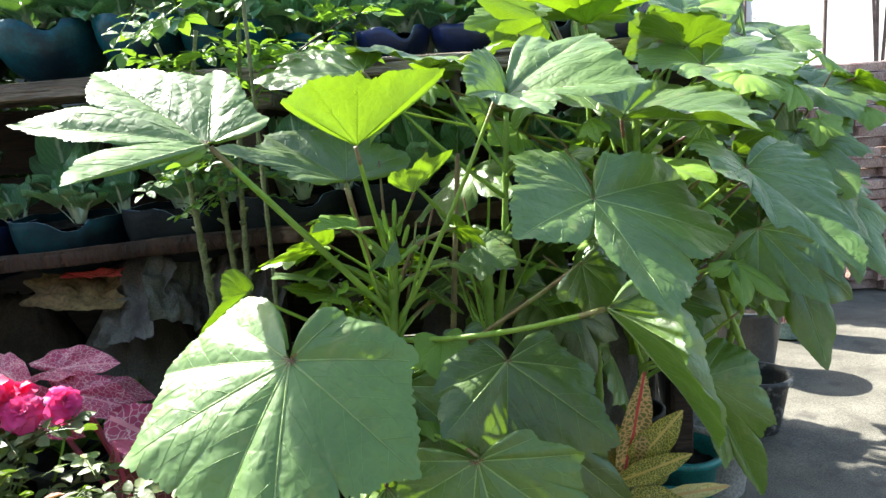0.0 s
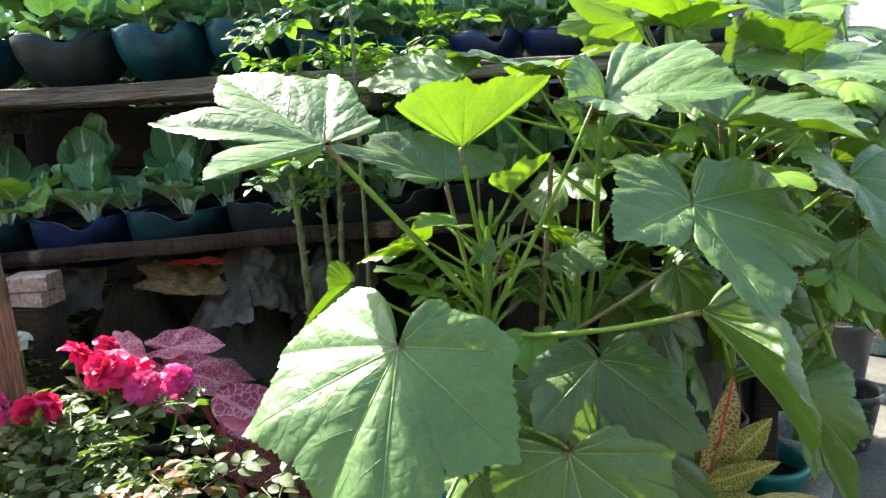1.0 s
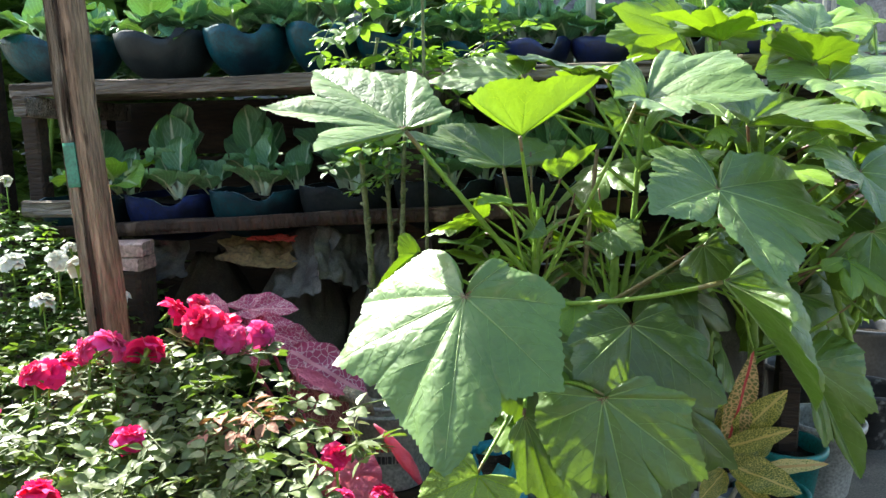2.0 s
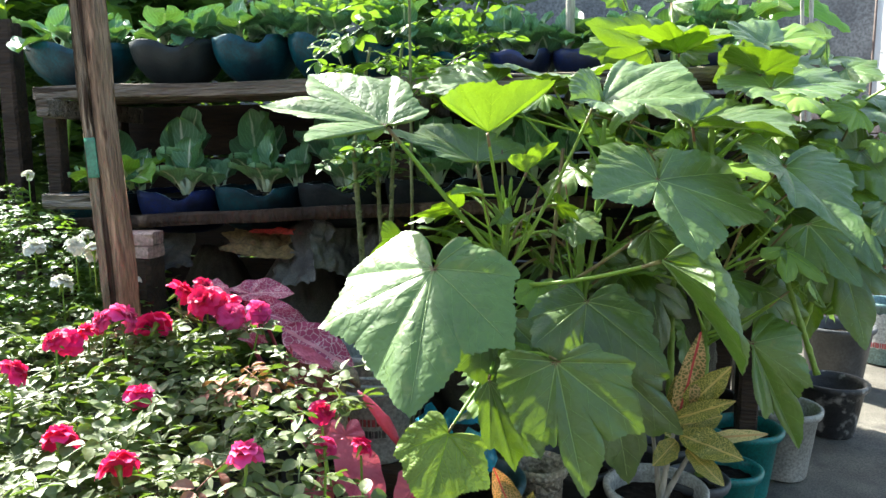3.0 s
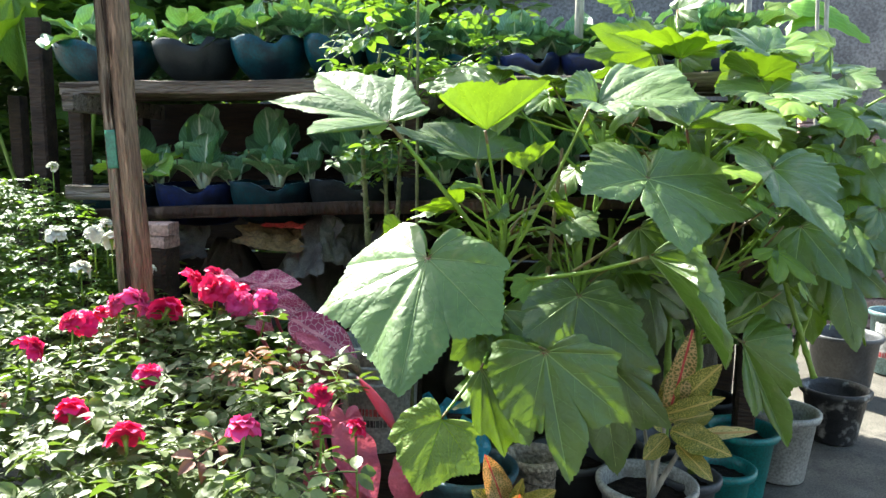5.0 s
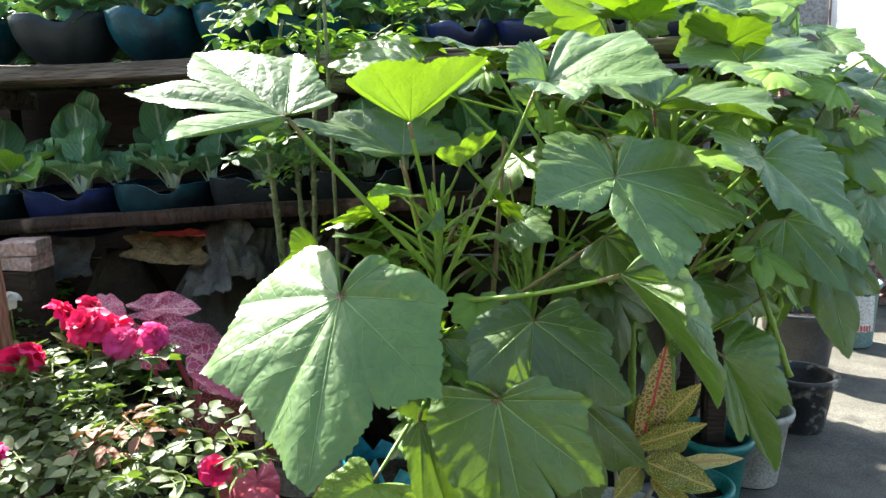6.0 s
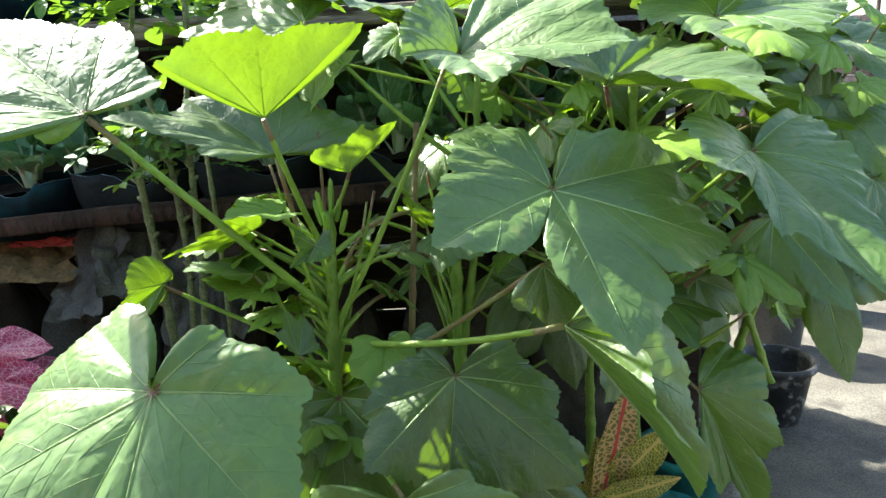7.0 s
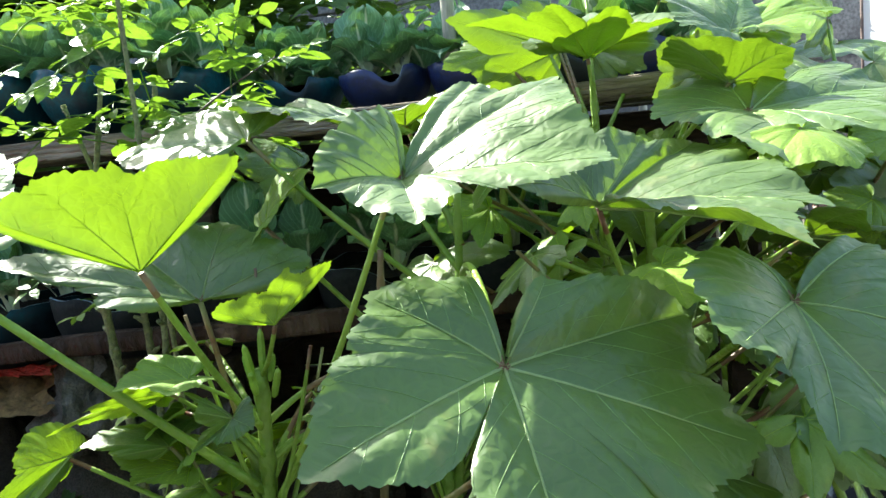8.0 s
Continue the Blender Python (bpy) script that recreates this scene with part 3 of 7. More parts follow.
# ---- okra ----
class Palm:
    """A palmate leaf: main veins run from the stalk's end c to the lobes' tips, in order round the blade; cuts: how deep each bay between two tips reaches."""

    def __init__(self, c, tips, cuts, seed=0, arch=0.06, ripple=1.0, broad=0.62, close=(30, 30)):
        c = Vector(c)
        arms = [Vector(t) - c for t in tips]
        self.r = [a.length for a in arms]
        self.d = [a.normalized() for a in arms]
        self.R = max(self.r)
        self.seed, self.arch, self.ripple, self.broad = seed, arch, ripple, broad
        n = len(arms)
        self.cuts = cuts if isinstance(cuts, (tuple, list)) else [cuts] * (n - 1)
        cross = [self.d[i].cross(self.d[i + 1]).normalized() for i in range(n - 1)]
        mean = sum(cross, Vector())
        self.flip = -1 if mean.z < 0 else 1
        self.n = [(cross[max(0, i - 1)] + cross[min(n - 2, i)]).normalized() * self.flip for i in range(n)]
        self.close = [radians(a) for a in close]
        self.angle = [0.0]
        for i in range(n - 1):
            self.angle.append(self.angle[-1] + self.d[i].angle(self.d[i + 1]))

    def column(self, x):
        """At x along the row of tips (below 0 and past the last: the basal ends): the way out, the normal, the reach, the angle and the share between two veins."""
        n = len(self.d)
        if x < 0 or x > n - 1:
            e = 0 if x < 0 else n - 1
            over = -x if x < 0 else x - (n - 1)
            turn = self.close[0 if x < 0 else 1] * over
            axis = self.n[e] * self.flip
            q = Matrix.Rotation(turn * (-1 if x < 0 else 1), 3, axis)
            r = self.r[e] * (0.10 + 0.90 * max(0.0, 1 - over ** 2.2) ** 0.75)
            return q @ self.d[e], self.n[e], r, self.angle[e] + turn * (-1 if x < 0 else 1), 0.5 * over
        i = min(int(x), n - 2)
        t = x - i
        d0, d1 = self.d[i], self.d[i + 1]
        w = max(1e-4, d0.angle(d1))
        d = (d0 * math.sin((1 - t) * w) + d1 * math.sin(t * w)) / math.sin(w)
        nn = self.n[i].lerp(self.n[i + 1], t).normalized()
        e = t * t * (3 - 2 * t)
        f = abs(2 * t - 1)
        k = self.cuts[i]
        r = (self.r[i] * (1 - e) + self.r[i + 1] * e) * (1 - k * (1 - f ** self.broad))
        r *= 1 - 0.06 * math.sin(math.pi * f) * (1 if k > 0.1 else 0.4)
        return d, nn, r, self.angle[i] + (self.angle[i + 1] - self.angle[i]) * t, t

    def place(self, col, r, lift=0.0):
        d, nn, rim, a, t = col
        rho = min(1.0, r / max(rim, 1e-5))
        R, q, sd = self.R, r / self.R, self.seed
        h = self.arch * 2.2 * rho * (1 - rho)
        bow = math.sin(math.pi * min(1, max(0, t)))
        h += 0.055 * bow ** 0.8 * q ** 1.1 * (1 - 0.35 * rho ** 3)
        h += self.ripple * (0.030 * q * rho * math.sin(a * 4.7 + sd * 1.9) + 0.018 * q * rho ** 3 * math.sin(a * 12 + sd) + 0.010 * rho ** 5 * math.sin(a * 27 + sd * 2.3))
        px, py = q * math.cos(a), q * math.sin(a)
        h += 0.020 * self.ripple * noise.noise(Vector((px * 5, py * 5, sd * 3.1))) * rho
        h += 0.006 * noise.noise(Vector((px * 13, py * 13, sd * 5.7))) * rho + 0.0018 * noise.noise(Vector((px * 31, py * 31, sd * 2.7)))
        i = min(len(self.d) - 1, max(0, round(a and self.nearest(a)[0])))
        dp = abs(a - self.angle[i])
        phase = (q * math.cos(dp) - q * math.sin(dp) * 0.8) / 0.17 + 0.3 * i
        h += 0.0045 * min(1.0, rho * 3) * (1 - rho ** 6) * abs(math.sin(math.pi * phase)) ** 0.7 * min(1.0, dp * q * 14)
        return d * r + nn * ((h + lift) * R)

    def nearest(self, a):
        return min(((i, abs(a - b)) for i, b in enumerate(self.angle)), key=lambda p: p[1])

    def sheet(self, fine=1.0, rings=22):
        """fine: columns by tooth; the teeth run along the margin at their own even step."""
        n = len(self.d)
        tooth = 0.0125 * (0.45 + 2.2 * self.R) / 1.0
        xs, s, last = [], 0.0, None
        rough = [(-1 + (n + 1) * i / 400) for i in range(401)]
        length = [0.0]
        for x in rough:
            c = self.column(x)
            p = c[0] * c[2]
            if last is not None:
                length.append(length[-1] + (p - last).length)
            last = p
        total = length[-1]
        count = max(40, int(total / tooth * 4 * fine))
        j = 0
        for i in range(count + 1):
            want = total * i / count
            while j < 399 and length[j + 1] < want:
                j += 1
            g = (want - length[j]) / max(1e-9, length[j + 1] - length[j])
            xs.append((rough[j] + (rough[j + 1] - rough[j]) * min(1, g), want))
        verts, faces, uvs = [Vector((0, 0, 0))], [], [(0, 0)]
        rnd = random.Random(int(self.seed * 13) + 5)
        size, step = 1.0, -1
        for x, want in xs:
            col = self.column(x)
            k = want / tooth
            if int(k) != step:
                step, size = int(k), rnd.uniform(0.35, 1.25)
            saw = 1 - k % 1
            cut = tooth * (0.52 * size * saw ** 0.8 + 0.36 * (1 - abs(2 * ((k / 4.3 + self.seed) % 1) - 1)))
            rim = max(0.004, col[2] - cut * min(1.0, col[2] / self.R * 1.6))
            for m in range(1, rings + 1):
                q = (m / rings) ** 0.85
                r = (rim if m == rings else col[2] * 0.985 * q if col[2] * 0.985 * q < rim else rim * 0.995)
                verts.append(self.place(col, r))
                uvs.append((r / self.R * math.sin(col[3]), r / self.R * math.cos(col[3])))
        for i in range(len(xs) - 1):
            a, b = 1 + i * rings, 1 + (i + 1) * rings
            faces.append((0, a, b))
            for m in range(rings - 1):
                faces.append((a + m, a + m + 1, b + m + 1, b + m))
        return verts, faces, uvs

    def at_angle(self, a):
        """The column at the angle a round the stalk's end."""
        n = len(self.angle)
        for i in range(n - 1):
            if self.angle[i] <= a <= self.angle[i + 1]:
                return self.column(i + (a - self.angle[i]) / max(1e-6, self.angle[i + 1] - self.angle[i]))
        return None

    def ridge(self, pts, w0, w1, verts, faces, lift=0.004):
        """A raised vein along pts: (angle, reach)."""
        P, N = [], []
        for a, r in pts:
            col = self.at_angle(a)
            if col is None or r > col[2] * 0.955:
                break
            P.append(self.place(col, r, lift))
            N.append(col[1])
        if len(P) < 3:
            return
        base = len(verts)
        for i, p in enumerate(P):
            d = P[min(i + 1, len(P) - 1)] - P[max(i - 1, 0)]
            s = d.cross(N[i])
            if s.length < 1e-9:
                s = Vector((1, 0, 0))
            s.normalize()
            w = w0 + (w1 - w0) * i / (len(P) - 1)
            verts.extend([p - s * w - N[i] * w * 0.5, p + N[i] * w * 0.35, p + s * w - N[i] * w * 0.5, p - N[i] * w * 1.6])
        for i in range(len(P) - 1):
            for k in range(4):
                a, b = base + i * 4 + k, base + i * 4 + (k + 1) % 4
                faces.append((a, b, b + 4, a + 4))

    def veins(self, fine=True, bold=1.0):
        """Main veins, then side veins that leave them at uneven steps and curve to the margin."""
        verts, faces = [], []
        side = ([], [])
        rnd = random.Random(int(self.seed * 7) + 3)
        big = (0.35 + self.R * 1.6) * bold
        for i, (a, r) in enumerate(zip(self.angle, self.r)):
            a = min(max(a, 1e-4), self.angle[-1] - 1e-4)
            w = (0.0034 if r > 0.8 * self.R else 0.0024) * big
            self.ridge([(a, r * (0.01 + 0.95 * k / 16)) for k in range(17)], w, w * 0.14, verts, faces)
            if not fine:
                continue
            for sg in (1, -1):
                x = rnd.uniform(0.10, 0.2)
                while x < 0.86:
                    lean, bend = rnd.uniform(0.62, 0.9), rnd.uniform(0.15, 0.5)
                    path = []
                    for k in range(16):
                        y = 0.026 * k * self.R
                        fx = x * r + y / math.tan(lean) * (1 + bend * k / 16)
                        aa, rr = a + sg * math.atan2(y, fx), math.hypot(fx, y)
                        if not 0 < aa < self.angle[-1] or (k and self.nearest(aa)[0] != i):
                            break
                        path.append((aa, rr))
                    if len(path) > 3:
                        self.ridge(path, 0.00085 * big, 0.00025 * big, *side, 0.0012)
                        if rnd.random() < 0.6:
                            k = len(path) // 2
                            a0, r0 = path[k]
                            self.ridge([(a0 + sg * 0.02 * m * (0.4 / max(0.2, r0 / self.R)) * -0.6, r0 + 0.022 * m * self.R) for m in range(9)], 0.0005 * big, 0.0002 * big, *side, 0.0012)
                    x += rnd.uniform(0.13, 0.22)
        return verts, faces, side

    def junction(self):
        """The red patch where the stalk meets the blade."""
        verts, faces = [self.n[len(self.n) // 2] * 0.005 * self.R], []
        m = 36
        for i in range(m + 1):
            x = -0.9 + (len(self.d) + 0.8) * i / m
            col = self.column(x)
            lim = 0.040 if self.nearest(col[3])[1] < 0.12 else 0.020
            verts.append(self.place(col, min(lim * self.R, col[2] * 0.8), 0.0055))
            if i:
                faces.append((0, i, i + 1))
        return verts, faces


def put_leaf(plant, c, tips, cuts, seed=0, arch=0.06, ripple=1.0, broad=0.62, close=(30, 30), mat="okra", fine=True, label="", detail=1.0, rings=22):
    c = Vector(c)
    b = Palm(c, tips, cuts, seed, arch, ripple, broad, close)
    v, f, uv = b.sheet(detail, rings)
    leaf = part("leaf", mesh("leaf", v, f, M[mat], uv), plant, c - plant.location, label)
    v, f, (sv, sf) = b.veins(fine, 0.5 if mat == "young" else 1.0)
    w, g = b.junction() if mat == "okra" else ([], [])
    idx = [0] * len(f) + [1] * len(sf) + [2] * len(g)
    f = f + [tuple(k + len(v) for k in q) for q in sf] + [tuple(k + len(v) + len(sv) for k in q) for q in g]
    young = mat in ("young", "pale")
    part("venation", mesh("venation", v + sv + w, f, [M["vein_young" if young else "vein"], M["vein_young" if young else "vein_fine"], M["junction"]], index=idx), leaf)
    return leaf


def add_leaf(plant, c, tip, right, left, deep=False, seed=0, arch=0.10, ripple=1.0, sinus=None, mat="okra", fine=True, label="", na=48):
    """A leaf from its stalk's end, the tip of its middle lobe and of one lobe on each side; the basal lobes follow from those."""
    c, tip, right, left = (Vector(v) for v in (c, tip, right, left))
    u = (tip - c).normalized()
    size = (tip - c).length
    rnd = random.Random(seed * 3 + 1)
    arms = {}
    for sg, s in ((1, right), (-1, left)):
        v = s - c
        w = v - u * v.dot(u)
        ang = min(max(math.atan2(w.length, v.dot(u)), radians(36)), radians(74))
        ratio = min(max(v.length / size, 0.55), 1.2)
        w.normalize()
        back = min(ang * 1.95, radians(124)) + rnd.uniform(-0.1, 0.1)
        arms[sg] = [c + (u * math.cos(x) + w * math.sin(x)) * size * q for x, q in ((back, ratio * rnd.uniform(0.6, 0.82)), (ang, ratio))]
    tips = [*arms[1], tip, arms[-1][1], arms[-1][0]]
    k = sinus * 1.5 if sinus is not None else (0.52 if deep else 0.24)
    cuts = [min(0.8, k * rnd.uniform(0.75, 1.2)) for _ in tips[1:]]
    return put_leaf(plant, c, tips, cuts, seed, arch * 0.8, ripple, 0.55 if deep else 0.45, (34, 34), mat, fine, label, 0.5 if na < 60 else 0.8, 9 if na < 60 else 14)


def add_stalk(plant, start, end, lift=0.05, r0=0.0058, r1=0.0036, red=False, out=0.5):
    """A leaf's stalk from the stem to the blade."""
    a, c = Vector(start), Vector(end)
    mid = a.lerp(c, out) + Vector((0, 0, lift))
    pts = bezier(a, mid, c, 10)
    v, f = tube([p - plant.location for p in pts], [r0 + (r1 - r0) * i / 10 for i in range(11)], 8, 0.15)
    n = len(f)
    idx = [1 if (i // 8) >= (4 if red else 9) else 0 for i in range(n)]
    part("petiole", mesh("petiole", v, f, [M["petiole"], M["petiole_red"]], index=idx), plant)


def add_stem(plant, pts, r0, r1, name="stem", mat="stem"):
    """A stem with swollen nodes along the way."""
    dense = []
    for a, b in zip(pts, pts[1:]):
        a, b = Vector(a), Vector(b)
        n = max(2, int((b - a).length / 0.018))
        dense += [a.lerp(b, i / n) for i in range(n)]
    dense.append(Vector(pts[-1]))
    n = len(dense) - 1
    rad = [(r0 + (r1 - r0) * i / n) * (1 + (0.28 if i % 5 == 0 else 0.0)) for i in range(n + 1)]
    v, f = tube([p - plant.location for p in dense], rad, 10, 0.12)
    part(name, mesh(name, v, f, M[mat]), plant)


def add_pod(plant, base, way, length=0.05, r=0.008):
    """A small ridged green pod, pointed at its end."""
    base, way = Vector(base), Vector(way).normalized()
    n = 9
    pts = [base + way * (length * i / n) for i in range(n + 1)]
    rad = [r * (0.5 + 1.1 * (i / n) ** 0.5 * (1 - i / n) ** 0.6 + 0.02) * (0.12 if i == n else 1) for i in range(n + 1)]
    v, f = tube([p - plant.location for p in pts], rad, 5)
    part("pod", mesh("pod", v, f, M["petiole"], smooth=False), plant)


def fill_leaf(plant, stem, z, az, reach, size, droop, seed, deep=True, mat="okra", fine=True):
    """A leaf on its stalk, at height z, in the direction az; droop: how far its tip hangs (0 level, 1 straight down)."""
    rnd = random.Random(seed)
    d = Vector((math.cos(az), math.sin(az), 0))
    s = Vector((-d.y, d.x, 0))
    start = Vector((stem[0], stem[1], z))
    c = start + d * reach + Vector((0, 0, 0.55 * reach + rnd.uniform(-0.03, 0.05)))
    u = (d * (1 - droop) + Vector((0, 0, -droop)) + s * rnd.uniform(-0.25, 0.25)).normalized()
    roll = rnd.uniform(-0.25, 0.25)
    sv = s - u * s.dot(u)
    sv.normalize()
    n = u.cross(sv)
    sv = (sv + n * roll).normalized()
    fold = rnd.uniform(-0.25, 0.05)
    r = c + (u * 0.55 + sv * 0.72 + n * fold) * size
    l = c + (u * 0.55 - sv * 0.72 + n * fold) * size
    add_stalk(plant, start, c, 0.03, 0.0052, 0.0034, rnd.random() < 0.3)
    add_leaf(plant, c, c + u * size, r, l, deep, seed, 0.14, 1.2, mat=mat, fine=fine, na=48)


def okra_plants():
    G = "okra plants in pots"
    one = thing("okra_plant", (-0.17, 1.29, 0.44), "large okra plant with broad lobed leaves in a pot", "okra plant", G)
    S = (-0.115, 1.345)
    add_stem(one, [(-0.17, 1.29, 0.44), (-0.135, 1.345, 0.66), (-0.112, 1.342, 1.0), (-0.105, 1.34, 1.13)], 0.014, 0.009)
    L = lambda *a, **k: add_leaf(one, *a, **k)
    P = lambda *a, **k: put_leaf(one, *a, **k)
    # the broad leaf in front, leaning down towards the path
    P((-0.224, 0.917, 1.011), ((-0.360, 1.055, 1.045), (-0.45, 1.02, 0.97), (-0.472, 0.895, 0.878), (-0.322, 0.785, 0.809), (-0.235, 0.715, 0.762), (-0.047, 0.82, 0.873), (-0.042, 0.93, 0.992), (-0.150, 0.960, 1.066)), (0.05, 0.12, 0.20, 0.03, 0.34, 0.14, 0.05), 1, 0.05, 0.45, 0.42, (38, 34), label="broad sunlit okra leaf with pale veins", rings=34)
    add_stalk(one, (-0.12, 1.36, 0.84), (-0.224, 0.922, 1.009), 0.06)
    # the spread leaf on the side of the shelf
    P((-0.378, 1.144, 1.313), ((-0.28, 1.18, 1.352), (-0.395, 1.29, 1.447), (-0.625, 1.30, 1.456), (-0.68, 1.10, 1.363), (-0.476, 0.858, 1.272), (-0.405, 1.069, 1.293)), (0.30, 0.20, 0.36, 0.72, 0.35), 2, 0.03, 0.25, 0.55, (30, 30), rings=34)
    add_stalk(one, (-0.115, 1.345, 0.95), (-0.372, 1.14, 1.308), 0.0, 0.007, 0.005)
    # the bright leaf seen from below
    P((-0.135, 1.150, 1.295), ((-0.232, 1.05, 1.372), (-0.195, 1.08, 1.402), (-0.118, 1.10, 1.412), (0.018, 1.087, 1.404)), (0.02, 0.05, 0.12), 3, 0.03, 0.35, 1.2, (7, 7), "young", label="bright yellow-green okra leaf, sunlit from behind", rings=26)
    add_stalk(one, (-0.11, 1.345, 1.04), (-0.138, 1.156, 1.293), -0.02)
    # leaves low in front of the pots
    P((0.096, 1.208, 0.889), ((0.045, 1.229, 0.929), (-0.043, 1.147, 0.855), (-0.028, 1.062, 0.813), (0.074, 1.127, 0.715), (0.287, 1.143, 0.741), (0.267, 1.227, 0.846), (0.198, 1.279, 0.911)), (0.15, 0.06, 0.15, 0.2, 0.22, 0.2), 5, 0.05, 0.7, 0.42, (25, 25), rings=28)
    add_stalk(one, (-0.12, 1.36, 0.78), (0.096, 1.221, 0.884), 0.05)
    P((0.027, 1.030, 0.789), ((-0.102, 1.045, 0.791), (-0.105, 1.02, 0.72), (-0.002, 0.964, 0.603), (0.095, 0.928, 0.518), (0.218, 0.962, 0.662), (0.203, 1.015, 0.798), (0.127, 1.031, 0.825)), (0.02, 0.05, 0.42, 0.40, 0.22, 0.10), 6, 0.05, 0.6, 0.36, (20, 25), rings=30)
    add_stalk(one, (-0.12, 1.37, 0.66), (0.028, 1.037, 0.792), 0.06)
    # this leaf's sunlit look comes from its lighter colour
    P((-0.224, 1.087, 0.585), ((-0.280, 1.106, 0.628), (-0.354, 1.045, 0.539), (-0.262, 0.985, 0.430), (-0.118, 1.033, 0.474), (-0.126, 1.079, 0.558)), (0.12, 0.12, 0.22, 0.12), 7, 0.08, 1.0, 0.5, (40, 25), "pale", label="small okra leaf with sunlight put into its pale green", rings=26)
    add_stalk(one, (-0.13, 1.35, 0.70), (-0.229, 1.107, 0.58), 0.0)
    P((-0.128, 1.09, 0.722), ((-0.155, 1.06, 0.668), (-0.120, 1.05, 0.56), (-0.060, 1.05, 0.510), (0.0, 1.06, 0.545), (0.02, 1.08, 0.65)), (0.1, 0.12, 0.15, 0.1), 8, 0.05, 1.0, 0.6, rings=22)
    add_stalk(one, (-0.13, 1.35, 0.70), (-0.128, 1.09, 0.722), 0.03)
    L((-0.10, 1.27, 0.83), (-0.09, 1.2, 0.58), (0.06, 1.2, 0.70), (-0.23, 1.2, 0.70), seed=9)
    add_stalk(one, (-0.12, 1.36, 0.76), (-0.10, 1.27, 0.83), 0.02)
    L((0.151, 1.30, 0.72), (0.214, 1.25, 0.40), (0.311, 1.27, 0.503), (0.10, 1.25, 0.476), deep=True, seed=10, sinus=0.25)
    add_stalk(one, (-0.12, 1.37, 0.62), (0.151, 1.30, 0.72), 0.04)
    # the folded leaf on the long level stalk
    P((0.250, 1.073, 1.014), ((0.340, 0.98, 0.995), (0.340, 0.955, 0.965), (0.424, 1.062, 0.762), (0.423, 1.092, 0.891), (0.37, 1.15, 1.035)), (0.05, 0.18, 0.08, 0.05), 11, 0.05, 0.8, 0.4, (15, 25), rings=24)
    add_stalk(one, (-0.115, 1.35, 0.90), (0.25, 1.086, 1.009), -0.03, 0.006, 0.0045)
    L((0.234, 1.188, 1.066), (0.33, 1.16, 0.96), (0.32, 1.2, 1.04), (0.25, 1.16, 0.97), seed=12)
    add_stalk(one, (-0.12, 1.37, 0.80), (0.234, 1.188, 1.066), -0.02, red=True)
    # upper leaves
    P((0.125, 1.283, 1.364), ((0.098, 1.35, 1.458), (0.046, 1.184, 1.365), (0.174, 1.112, 1.317), (0.370, 1.202, 1.368), (0.318, 1.43, 1.482), (0.20, 1.46, 1.492)), (0.25, 0.22, 0.58, 0.2, 0.15), 13, 0.06, 1.1, 0.5, (12, 12), rings=30)
    add_stalk(one, (-0.11, 1.345, 0.93), (0.111, 1.31, 1.37), -0.04)
    P((-0.188, 1.359, 1.222), ((-0.29, 1.27, 1.245), (-0.43, 1.26, 1.305), (-0.36, 1.42, 1.325), (-0.20, 1.49, 1.33), (-0.07, 1.48, 1.265)), (0.25, 0.25, 0.2, 0.15), 14, 0.05, 0.8, 0.5, (25, 25), rings=20)
    add_stalk(one, (-0.12, 1.36, 0.90), (-0.188, 1.359, 1.222), -0.02, red=True)
    # small young leaves at the top of the stem
    P((-0.054, 1.288, 1.200), ((-0.094, 1.205, 1.238), (-0.07, 1.26, 1.25), (-0.022, 1.275, 1.276), (0.026, 1.30, 1.278)), (0.1, 0.3, 0.2), 15, 0.05, 0.8, 0.8, (10, 10), "young", rings=14)
    add_stalk(one, (-0.105, 1.34, 1.12), (-0.054, 1.288, 1.200), -0.02, 0.004, 0.0028)
    L((-0.26, 1.38, 1.09), (-0.40, 1.40, 1.045), (-0.31, 1.30, 1.065), (-0.30, 1.47, 1.10), seed=16, mat="young", deep=True, na=40)
    add_stalk(one, (-0.115, 1.35, 0.99), (-0.26, 1.38, 1.09), 0.0, 0.004, 0.0028)
    L((-0.17, 1.27, 1.14), (-0.24, 1.21, 1.15), (-0.15, 1.18, 1.15), (-0.24, 1.29, 1.17), seed=17, mat="young", na=36)
    add_stalk(one, (-0.11, 1.345, 1.07), (-0.17, 1.27, 1.14), 0.0, 0.003, 0.0025)
    P((-0.398, 1.33, 1.021), ((-0.395, 1.36, 1.034), (-0.426, 1.25, 1.033), (-0.469, 1.21, 0.957), (-0.442, 1.21, 0.972), (-0.394, 1.24, 0.990), (-0.398, 1.30, 0.996)), (0.05, 0.12, 0.25, 0.3, 0.1), 18, 0.05, 0.7, 0.6, (25, 25), rings=16)
    add_stalk(one, (-0.12, 1.36, 0.86), (-0.394, 1.322, 1.018), 0.0, 0.0045, 0.003)
    L((-0.22, 1.33, 1.0), (-0.33, 1.31, 1.03), (-0.26, 1.25, 1.01), (-0.29, 1.41, 1.02), seed=19, na=48, mat="young")
    P((-0.144, 1.21, 0.929), ((-0.114, 1.24, 0.939), (-0.142, 1.26, 0.982), (-0.168, 1.24, 0.998), (-0.178, 1.20, 0.974), (-0.147, 1.17, 0.956)), (0.2, 0.2, 0.25, 0.2), 20, 0.05, 1.0, 0.6, (20, 20), rings=16)
    add_stalk(one, (-0.12, 1.36, 0.78), (-0.144, 1.215, 0.927), 0.02, 0.004, 0.003)
